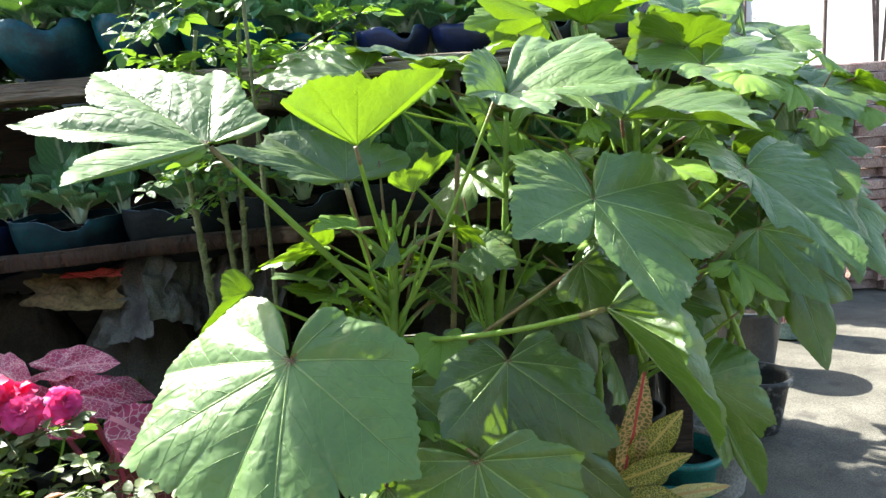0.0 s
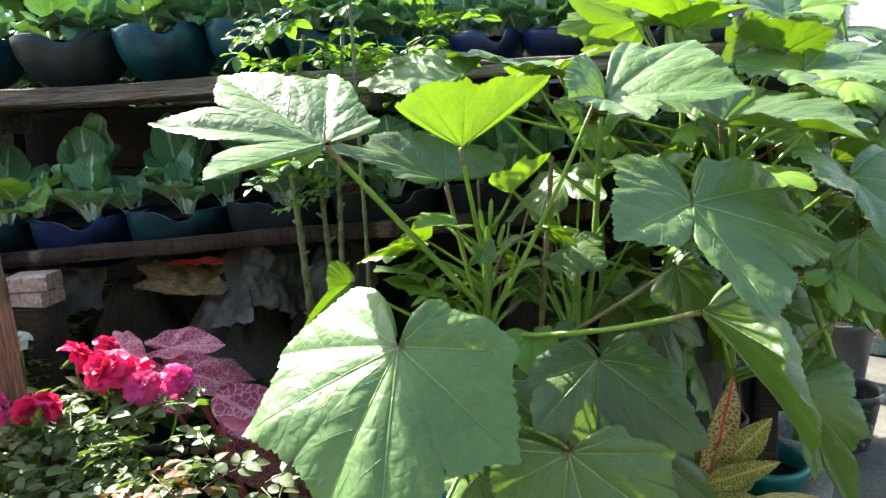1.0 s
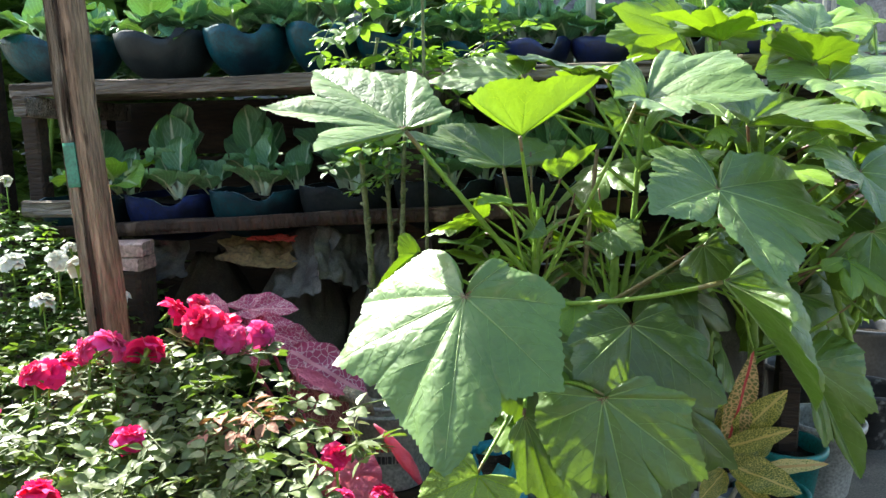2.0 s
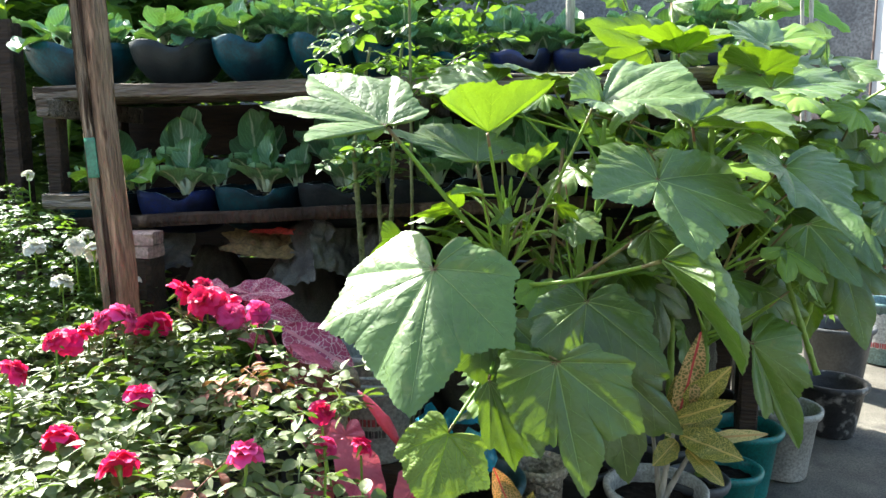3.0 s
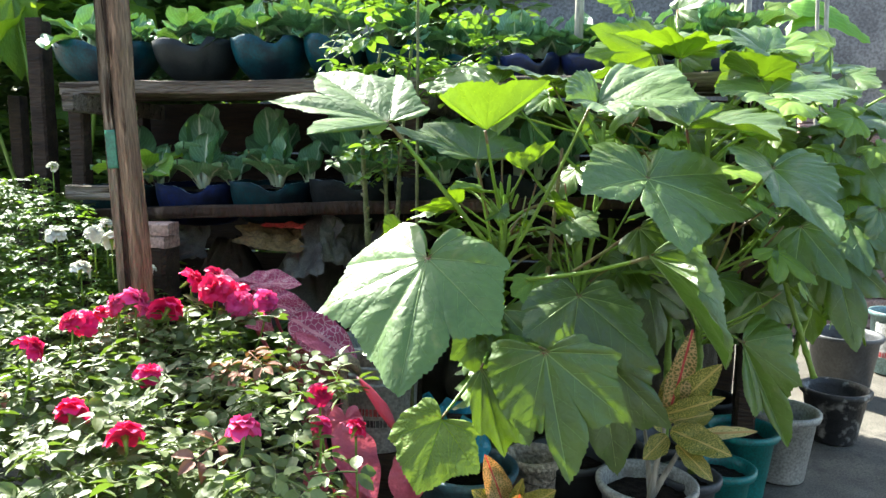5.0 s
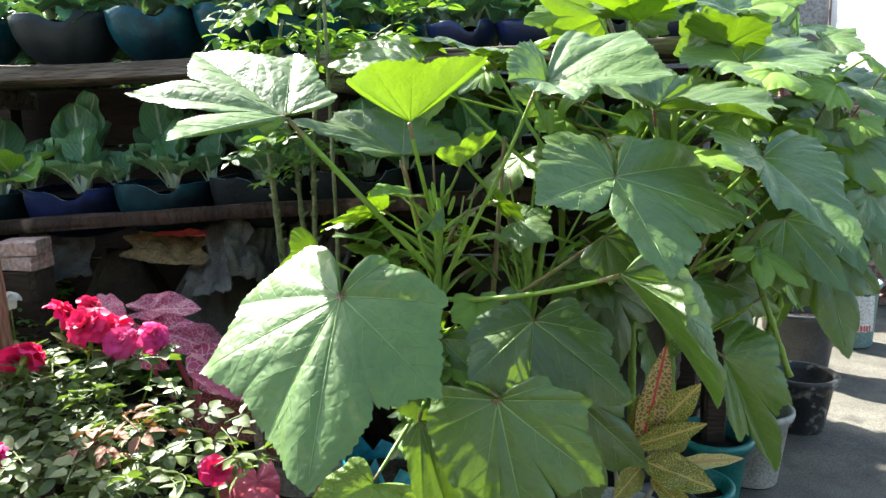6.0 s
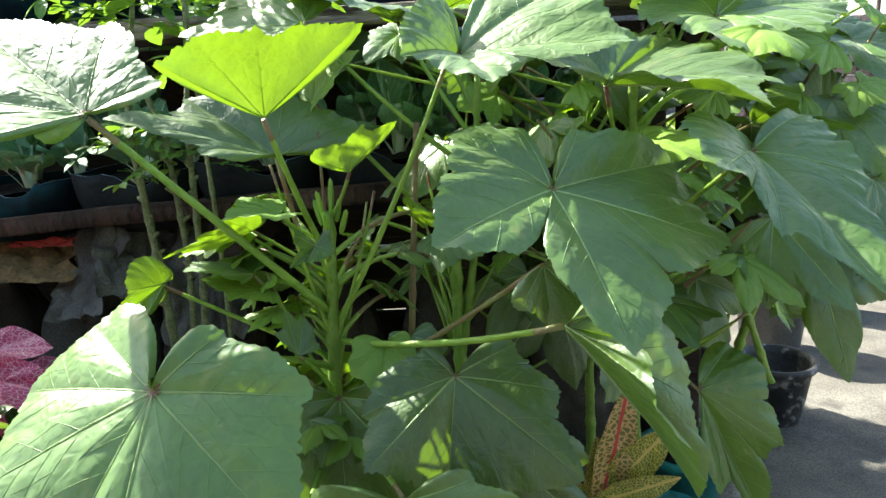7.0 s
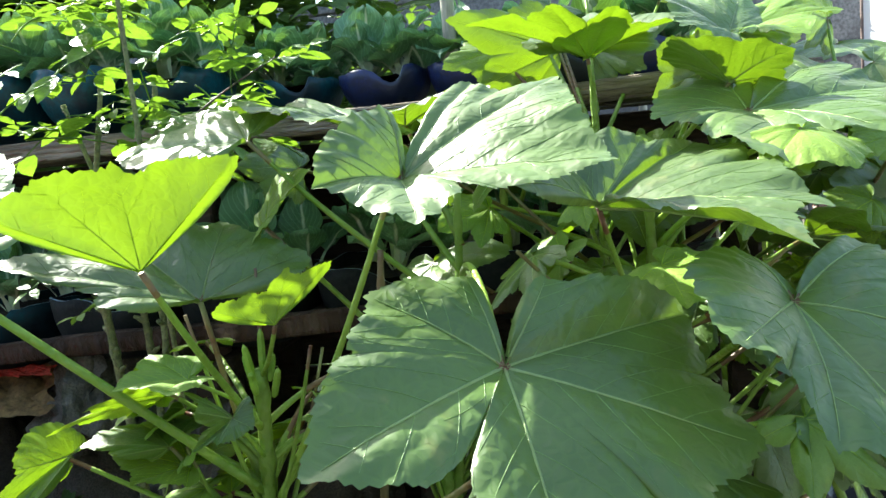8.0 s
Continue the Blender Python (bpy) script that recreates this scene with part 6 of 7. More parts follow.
def rose_bushes():
    rnd = random.Random(21)
    leafs = [sprig_mesh(2, 0.075, 0.036, 40 + i, "rose_leaf", 0.3) for i in range(5)]
    dry = sprig_mesh(2, 0.07, 0.036, 60, "dry", 0.6)
    red = [rose_mesh(i, [M["rose"], M["petiole"]]) for i in range(3)]
    pink = [rose_mesh(7 + i, [M["rose_pink"], M["petiole"]], 30) for i in range(2)]
    base = Vector((-0.95, 0.95, GROUND))
    b = thing("rose_bush", base, "dense rose bush covered in deep pink roses", "rose bush")

    def top(x, y):
        """The height of the leaf canopy."""
        edge = max(abs(x + 1.0) / 0.85, abs(y - 0.8) / 0.85)
        return 0.625 + 0.19 * (y - 0.75) + 0.05 * noise.noise(Vector((x * 3, y * 3, 1))) - 0.35 * max(0, edge - 0.72)

    for i in range(16):
        a = rnd.uniform(0, 6.28)
        x, y = base.x + rnd.uniform(-0.6, 0.5), base.y + rnd.uniform(-0.55, 0.45)
        z = top(x, y) - 0.03
        p0 = base + Vector((rnd.uniform(-0.12, 0.12), rnd.uniform(-0.12, 0.12), 0))
        pts = bezier(p0, p0.lerp(Vector((x, y, z)), 0.45) + Vector((0, 0, 0.18)), (x, y, z), 9)
        v, f = tube([p - base for p in pts], [0.007 - 0.0005 * k for k in range(10)], 6, 0.2)
        part("cane", mesh("cane", v, f, M["thorny"]), b)
    red_roses = ((-1.12, 1.45, 0.835, 1.25), (-0.99, 1.38, 0.82, 1.75), (-0.94, 1.41, 0.80, 1.4), (-1.05, 1.47, 0.85, 1.0), (-1.072, 1.25, 0.784, 1.35), (-1.12, 1.27, 0.775, 1.0), (-1.21, 1.15, 0.78, 1.0), (-1.25, 1.12, 0.762, 1.2), (-1.225, 1.047, 0.784, 0.95), (-1.189, 0.858, 0.763, 1.1), (-0.942, 0.959, 0.683, 1.1), (-1.006, 0.769, 0.652, 1.15), (-0.793, 0.663, 0.657, 1.15), (-0.50, 0.98, 0.662, 0.95), (-1.25, 0.5, 0.66, 1.2), (-0.4, 0.95, 0.6, 0.8))
    pink_roses = ((-0.841, 1.40, 0.79, 1.25), (-0.91, 1.37, 0.785, 1.3), (-1.114, 1.16, 0.822, 1.3), (-1.16, 1.15, 0.815, 1.0), (-0.54, 0.677, 0.69, 1.05), (-0.45, 0.86, 0.635, 0.8))
    for x, y, z, k, p in [(*v, 0) for v in red_roses] + [(*v, 1) for v in pink_roses]:
        me = pink[rnd.randrange(2)] if p else red[rnd.randrange(3)]
        spray_at(b, me, Vector((x, y, z)) - base, (1, 0, 0), 0, 0.88 * k, "rose_flower").rotation_quaternion = Euler((rnd.uniform(0.2, 1.0), rnd.uniform(-0.5, 0.5), rnd.uniform(0, 6))).to_quaternion()
        g = Vector((x, y, z))
        v, f = tube([p - base for p in bezier(g - Vector((rnd.uniform(-0.04, 0.04), 0.03, 0.16)), g - Vector((0, 0, 0.08)), g - Vector((0, 0, 0.02)), 5)], [0.003] * 6, 5)
        part("flower_stalk", mesh("flower_stalk", v, f, M["petiole"]), b)
    for i in range(9):
        a = rnd.uniform(0, 6.28)
        spray_at(b, dry, Vector((-0.75 + rnd.uniform(-0.06, 0.05), 1.05 + rnd.uniform(-0.05, 0.05), 0.70 + rnd.uniform(-0.03, 0.05))) - base, (math.cos(a), math.sin(a), rnd.uniform(-0.6, 0.2)), rnd.uniform(-0.6, 0.6), rnd.uniform(0.8, 1.2))
    n = 0
    rest_v, rest_f = [], []
    src = [([v.co.copy() for v in m.vertices], [tuple(p.vertices) for p in m.polygons]) for m in leafs]
    while n < 2500:
        x, y = rnd.uniform(-1.85, -0.28), rnd.uniform(0.05, 1.62)
        t = top(x, y)
        if t < 0.4 or (x > -0.66 and y > 1.05) or x > -0.46 + 0.5 * (0.8 - y) * (y < 0.8) or (x > -0.85 and y > 1.25) or y > 1.42:
            continue
        depth = rnd.random() ** 3
        z = t - 0.42 * depth + rnd.uniform(-0.01, 0.03)
        a = rnd.uniform(0, 6.28)
        way = Vector((math.cos(a), math.sin(a), rnd.uniform(-0.2, 0.55)))
        roll, k = rnd.uniform(-0.6, 0.6), rnd.uniform(0.75, 1.3)
        if n < 290 and depth < 0.35 and y < 1.3:
            spray_at(b, dry if rnd.random() < 0.06 else leafs[rnd.randrange(5)], Vector((x, y, z)) - base, way, roll, k)
        else:
            q = way.normalized().to_track_quat("X", "Z") @ Euler((roll, 0, 0)).to_quaternion()
            vs, fs = src[rnd.randrange(5)]
            o = len(rest_v)
            rest_v += [q @ (v * k) + Vector((x, y, z)) - base for v in vs]
            rest_f += [tuple(i + o for i in f) for f in fs]
        n += 1
    part("foliage", mesh("foliage", rest_v, rest_f, M["rose_leaf"]), b)["kind"] = "stuff"

    # white roses on the far side of the post
    base2 = Vector((-1.85, 1.72, GROUND))
    w = thing("white_rose_bush", base2, "bushy white rose with small bright leaves", "rose bush")
    white = [rose_mesh(17 + i, [M["rose_white"], M["petiole"]], 24, 0.026) for i in range(2)]
    small = [sprig_mesh(2, 0.055, 0.024, 80 + i, "white_rose_leaf", 0.2) for i in range(4)]
    src = [([v.co.copy() for v in m.vertices], [tuple(p.vertices) for p in m.polygons]) for m in small]
    for x, y, z, k in ((-2.107, 1.75, 1.11, 1.1), (-2.173, 1.75, 1.10, 0.9), (-1.948, 1.85, 1.184, 0.75), (-1.649, 1.50, 0.958, 1.25), (-1.501, 1.50, 0.967, 1.1), (-1.437, 1.50, 0.947, 1.2), (-1.493, 1.55, 0.993, 0.8), (-1.495, 1.42, 0.857, 1.25), (-1.377, 1.60, 0.836, 0.95)):
        spray_at(w, white[rnd.randrange(2)], Vector((x, y, z)) - base2, (1, 0, 0), 0, k, "rose_flower").rotation_quaternion = Euler((rnd.uniform(0.1, 0.9), rnd.uniform(-0.4, 0.4), rnd.uniform(0, 6))).to_quaternion()
        v, f = tube([Vector((x, y, z - 0.02)) - base2, Vector((x, y, z - 0.15)) - base2], [0.002, 0.003], 5)
        part("flower_stalk", mesh("flower_stalk", v, f, M["petiole"]), w)
    for i in range(9):
        p1 = base2 + Vector((rnd.uniform(-0.4, 0.35), rnd.uniform(-0.3, 0.2), rnd.uniform(0.7, 1.0)))
        v, f = tube([p - base2 for p in bezier(base2, base2.lerp(p1, 0.5) + Vector((0, 0, 0.1)), p1, 8)], [0.006 - 0.0005 * k for k in range(9)], 6)
        part("cane", mesh("cane", v, f, M["thorny"]), w)
    rest_v, rest_f = [], []
    for i in range(2600):
        x, y = rnd.uniform(-2.75, -1.36), rnd.uniform(1.3, 2.05)
        t = 0.97 + 0.17 * min(1.0, max(0.0, (-1.62 - x) / 0.4)) - 0.75 * ((x + 2.0) / 0.8) ** 4 - 0.25 * ((y - 1.7) / 0.45) ** 2 + 0.10 * noise.noise(Vector((x * 4, y * 4, 7)))
        if t < 0.3:
            continue
        z = t - 0.5 * rnd.random() ** 1.6
        a = rnd.uniform(0, 6.28)
        way = Vector((math.cos(a), math.sin(a), rnd.uniform(-0.2, 0.6)))
        if i < 220:
            spray_at(w, small[i % 4], Vector((x, y, z)) - base2, way, rnd.uniform(-0.5, 0.5), rnd.uniform(0.8, 1.3))
            continue
        q = way.normalized().to_track_quat("X", "Z")
        vs, fs = src[i % 4]
        o, k = len(rest_v), rnd.uniform(0.8, 1.3)
        rest_v += [q @ (v * k) + Vector((x, y, z)) - base2 for v in vs]
        rest_f += [tuple(j + o for j in f) for f in fs]
    part("foliage", mesh("foliage", rest_v, rest_f, M["white_rose_leaf"]), w)["kind"] = "stuff"


rose_bushes()


# ---- pots along the edge of the concrete ----
def pot(name, x, y, r, h, mat, label, base=0.7, lip=0.012, soil=0.8, group="pots beside the path", wave=None, cat="flower pot", z=None):
    p = thing(name, (x, y, GROUND if z is None else z), label, cat, group)
    b = r * base
    prof = [(b * 0.96, 0), (b, 0.006), (r - 0.006, h - 0.03), (r + lip * 0.6, h - 0.028), (r + lip, h - 0.015), (r + lip, h - 0.004), (r + lip * 0.6, h), (r - 0.004, h - 0.002), (r - 0.010, h - 0.03), (b * 0.92, 0.02)]
    v, f = lathe(prof, 48, wave)
    part("pot_body", mesh("pot_body", v, f, M[mat]), p)
    part("soil", soil_mesh((b + (r - b) * soil) * 0.97, (b + (r - b) * soil) * 0.97, x * 7), p, (0, 0, h * soil))
    return p


def long_leaf_mesh(length, width, curl, seed, mat, name="leaf"):
    return spoon_mesh(length, width, 0.10, curl, seed, name, mat, 0.5, 0.004, 0.6)


def make_pots():
    pot("flower_pot", -0.19, 1.28, 0.13, 0.36, "blue_pot", "blue-grey pot holding the big okra", 0.8)
    pot("flower_pot", 0.08, 1.64, 0.13, 0.27, "dark_pot", "black plastic pot of okra", 0.75)
    pot("flower_pot", 0.45, 1.63, 0.085, 0.24, "grey_pot", "grey plastic pot of okra")
    c = pot("flower_pot", 0.31, 1.49, 0.135, 0.27, "white_pot", "dirty white pot holding a croton", 0.8)
    pot("flower_pot", 0.575, 1.79, 0.095, 0.21, "teal_pot", "teal plastic pot with a rolled rim", 0.72, 0.014)
    pot("flower_pot", 0.69, 2.05, 0.115, 0.25, "teal_pot", "larger teal plastic pot with a rolled rim", 0.72, 0.014)
    pot("flower_pot", 0.87, 2.23, 0.125, 0.27, "white_pot", "dirty white pot splashed with mud", 0.72, 0.01, 0.6)
    w = pot("pail", 1.20, 2.68, 0.132, 0.235, "pail", "black pail stained with cement", 0.72, 0.012, 0.55, cat="pail")
    pot("flower_pot", 0.22, 2.05, 0.12, 0.25, "dark_pot", "black pot under the okra leaves")
    pot("flower_pot", 0.40, 1.88, 0.10, 0.25, "grey_pot", "grey pot under the okra leaves")
    pot("flower_pot", 0.62, 2.38, 0.11, 0.25, "dark_pot", "black pot under the okra leaves")
    pot("flower_pot", 1.45, 3.35, 0.17, 0.33, "grey_pot", "big blue-grey pot with a crumpled rim", 0.75)
    pot("flower_pot", 0.98, 2.92, 0.12, 0.25, "dark_pot", "black pot in the back row")
    pot("flower_pot", -0.02, 1.46, 0.075, 0.33, "stone", "narrow tan clay pot among the okra", 0.8)
    # paint bucket with a washed-out label
    b = pot("paint_bucket", 1.90, 3.85, 0.145, 0.36, "bucket_teal", "faded teal paint bucket with a torn label", 0.85, 0.008, cat="bucket")
    label_band(b, 0.146, 0.10, 0.30, 0.85, "paint_bucket")
    label_band(b, 0.1475, 0.105, 0.135, 0.85, "red_print", True)
    # the white bucket beside the caladiums
    v = pot("paint_bucket", -0.60, 1.80, 0.15, 0.38, "paint_bucket", "white ribbed paint bucket with red lettering, mud-stained", 0.86, 0.008, cat="bucket", z=0.21)
    for z in (0.30, 0.27, 0.24):
        vv, ff = lathe([(0.141, z), (0.149, z + 0.004), (0.149, z + 0.010), (0.141, z + 0.014)], 48)
        part("rib", mesh("rib", vv, ff, M["paint_bucket"]), v)
    label_band(v, 0.1395, 0.10, 0.125, 1.0, "dark_print", True)
    label_band(v, 0.1415, 0.14, 0.165, 1.0, "red_print", True)
    s = thing("bucket_stand", (-0.60, 1.80, GROUND), "low block under the white bucket", "stand")
    timber(s, "block", (0.26, 0.26, 0.178), (0, 0, 0.089), "wood_dark", 8)
    # blue plastic sheet crumpled over a pot
    blue_sheet()
    croton(c)


def label_band(p, r, z0, z1, half, mat, letters=False):
    """A printed band on the bucket's front; letters: broken into plain bars."""
    if not letters:
        n = 20
        verts, faces = [], []
        for i in range(n + 1):
            a = -math.pi / 2 - 0.35 - half + 2 * half * i / n
            wob = 0.012 * noise.noise(Vector((i * 0.7, 0, 3)))
            verts += [(r * math.cos(a), r * math.sin(a), z0 + wob), (r * math.cos(a), r * math.sin(a), z1 + wob * 1.5)]
        for i in range(n):
            faces.append((2 * i, 2 * i + 2, 2 * i + 3, 2 * i + 1))
        part("label_band", mesh("label_band", verts, faces, M[mat]), p)
        return
    rnd = random.Random(int(z0 * 1000))
    verts, faces = [], []
    a = -math.pi / 2 - 0.35 - half * 0.8
    while a < -math.pi / 2 - 0.35 + half * 0.8:
        w = rnd.uniform(0.03, 0.09)
        o = len(verts)
        for da in (0, w):
            verts += [(r * math.cos(a + da), r * math.sin(a + da), z0), (r * math.cos(a + da), r * math.sin(a + da), z1)]
        faces.append((o, o + 2, o + 3, o + 1))
        a += w + rnd.uniform(0.015, 0.04)
    part("print_bar", mesh("print_bar", verts, faces, M[mat]), p)


def blue_sheet():
    t = thing("plastic_bag", (-0.235, 1.31, 0.39), "crumpled bright blue plastic bag lining the pot", "bag")
    verts, faces = [], []
    n, m = 26, 12
    for j in range(m + 1):
        for i in range(n):
            a = 2 * math.pi * i / n
            q = j / m
            r = 0.088 + 0.02 * q + 0.03 * noise.noise(Vector((math.cos(a) * 2, math.sin(a) * 2, q * 3)))
            verts.append((r * math.cos(a), r * math.sin(a) * 0.9, 0.15 * q + 0.09 * q * noise.noise(Vector((math.cos(a) * 3, math.sin(a) * 3, 8))) + 0.012 * noise.noise(Vector((a * 5, q * 6, 2)))))
    for j in range(m):
        for i in range(n):
            a, b = j * n + i, j * n + (i + 1) % n
            faces.append((a, b, b + n, a + n))
    part("bag_wall", mesh("bag_wall", verts, faces, M["blue_bag"]), t)
    part("soil", soil_mesh(0.095, 0.085, 3), t, (0, 0, 0.10))


def lance_leaf(plant, base, tip, wide, mat):
    """A long leaf from base to tip, its upper side turned towards the open side of the path."""
    base, tip = Vector(base), Vector(tip)
    d = tip - base
    ln = d.length
    d.normalize()
    n = Vector((0.25, -0.8, 0.55))
    n = (n - d * n.dot(d)).normalized()
    s = d.cross(n)
    verts, faces, uvs = [], [], []
    for i in range(21):
        q = i / 20
        half = wide / 2 * (math.sin(math.pi * (0.03 + 0.97 * q) ** 0.85) ** 0.75) * (1 + 0.05 * math.sin(q * 19))
        for k in range(-4, 5):
            t = k / 4
            verts.append(d * (ln * q) + s * (half * t) + n * (0.25 * half * t * t - 0.10 * ln * q * q + 0.06 * half * math.sin(q * 16 + k)))
            uvs.append((half * t / ln, q))
    for i in range(20):
        for k in range(8):
            o = i * 9 + k
            faces.append((o, o + 1, o + 10, o + 9))
    part("leaf", mesh("leaf", verts, faces, mat, uvs), plant, base - plant.location)


def croton(p):
    rnd = random.Random(12)
    c = thing("croton", (0.315, 1.44, 0.25), "croton with yellow leaves netted in green", "croton")
    stalks = (((0.315, 1.44, 0.25), (0.33, 1.43, 0.40), (0.37, 1.45, 0.62)), ((0.31, 1.44, 0.25), (0.36, 1.43, 0.36), (0.43, 1.47, 0.48)), ((0.32, 1.45, 0.25), (0.31, 1.45, 0.36), (0.29, 1.47, 0.50)))
    for s in stalks:
        v, f = tube([Vector(q) - c.location for q in bezier(*s, 7)], [0.010 - 0.0008 * i for i in range(8)], 8, 0.2)
        part("stalk", mesh("stalk", v, f, M["pole"]), c)
    yellow, red, pale = M["croton"], M["croton_red"], M["croton_pale"]
    for base, tip, wide, mat in (
        ((0.35, 1.43, 0.509), (0.409, 1.4, 0.769), 0.075, red),
        ((0.359, 1.43, 0.537), (0.48, 1.4, 0.682), 0.075, yellow),
        ((0.339, 1.41, 0.528), (0.482, 1.36, 0.607), 0.05, yellow),
        ((0.361, 1.42, 0.482), (0.513, 1.36, 0.453), 0.085, yellow),
        ((0.433, 1.43, 0.472), (0.581, 1.4, 0.509), 0.035, pale),
        ((0.379, 1.42, 0.442), (0.474, 1.37, 0.37), 0.06, yellow),
        ((0.352, 1.44, 0.491), (0.357, 1.46, 0.635), 0.07, yellow),
        ((0.346, 1.44, 0.473), (0.276, 1.42, 0.574), 0.06, yellow),
        ((0.37, 1.46, 0.493), (0.491, 1.5, 0.516), 0.07, yellow),
        ((0.353, 1.43, 0.461), (0.289, 1.38, 0.407), 0.06, yellow),
    ):
        lance_leaf(c, base, tip, wide, mat)
    # a small pink-veined one low in front, with a yellow leaf and a pale stone beside it
    k = thing("croton", (-0.05, 1.16, 0.30), "small croton with pink and yellow leaves", "croton")
    pot("flower_pot", -0.05, 1.16, 0.085, 0.28, "dark_pot", "small dark pot holding a low croton")
    for base, tip, wide, mat in (
        ((-0.065, 1.14, 0.339), (-0.114, 1.12, 0.488), 0.07, red),
        ((-0.051, 1.14, 0.344), (-0.024, 1.13, 0.43), 0.035, yellow),
        ((-0.072, 1.14, 0.331), (-0.143, 1.1, 0.403), 0.06, yellow),
        ((-0.036, 1.14, 0.335), (0.055, 1.12, 0.414), 0.06, yellow),
        ((-0.058, 1.14, 0.325), (-0.025, 1.06, 0.414), 0.07, red),
    ):
        lance_leaf(k, base, tip, wide, mat)
    for i, (x, y, z, r) in enumerate(((0.045, 1.12, 0.30, 0.055), (-0.005, 1.10, 0.28, 0.035))):
        pot("flower_pot", x, y + 0.02, 0.05, z - GROUND - 0.02, "dark_pot", "small dark pot topped with a pale stone")
        verts, faces = [], []
        for j in range(9):
            for n in range(14):
                t, w = math.pi * j / 8, 2 * math.pi * n / 14
                p = Vector((math.sin(t) * math.cos(w), math.sin(t) * math.sin(w), math.cos(t)))
                p *= r * (1 + 0.35 * noise.noise(p * 1.7 + Vector((i * 9, 0, 0))))
                verts.append((p.x, p.y, p.z * 0.75))
        for j in range(8):
            for n in range(14):
                m, o = j * 14 + n, j * 14 + (n + 1) % 14
                faces.append((m, m + 14, o + 14, o))
        ob = new("stone", mesh("stone", verts, faces, M["stone"], smooth=False))
        ob.location = (x, y + 0.02, z)
        tagged(ob, "rough pale stone lying among the pots", "stone")


make_pots()


# ---- caladiums ----
def heart_mesh(r, seed, mat="caladium", cup=0.15, name="leaf"):
    """A heart-shaped leaf in the xy plane, stalk end at the origin, tip along +x."""
    n, nr = 40, 7
    verts, faces, uvs = [(0, 0, 0)], [], [(0, 0)]
    for k in range(n + 1):
        a = -math.pi + 2 * math.pi * k / n
        q = abs(a) / math.pi
        rim = r * (1.05 - 0.55 * math.sin(q * math.pi * 0.62) ** 0.7 + (0.16 * math.exp(-((q - 0.82) / 0.1) ** 2)))
        rim *= 1 - 0.75 * max(0, (q - 0.88) / 0.12) ** 1.3
        for j in range(1, nr + 1):
            t = j / nr
            x, y = rim * t * math.cos(a), rim * t * math.sin(a)
            z = -cup * r * (x / r) ** 2 + 0.25 * abs(y) + 0.05 * r * t * math.sin(a * 7 + seed) + 0.03 * r * noise.noise(Vector((x * 30, y * 30, seed)))
            verts.append((x, y, z))
            uvs.append((y / r * 0.8, x / r * 0.8))
    for k in range(n):
        a, b = 1 + k * nr, 1 + (k + 1) * nr
        faces.append((0, a, b))
        for j in range(nr - 1):
            faces.append((a + j, a + j + 1, b + j + 1, b + j))
    return mesh(name, verts, faces, M[mat], uvs)


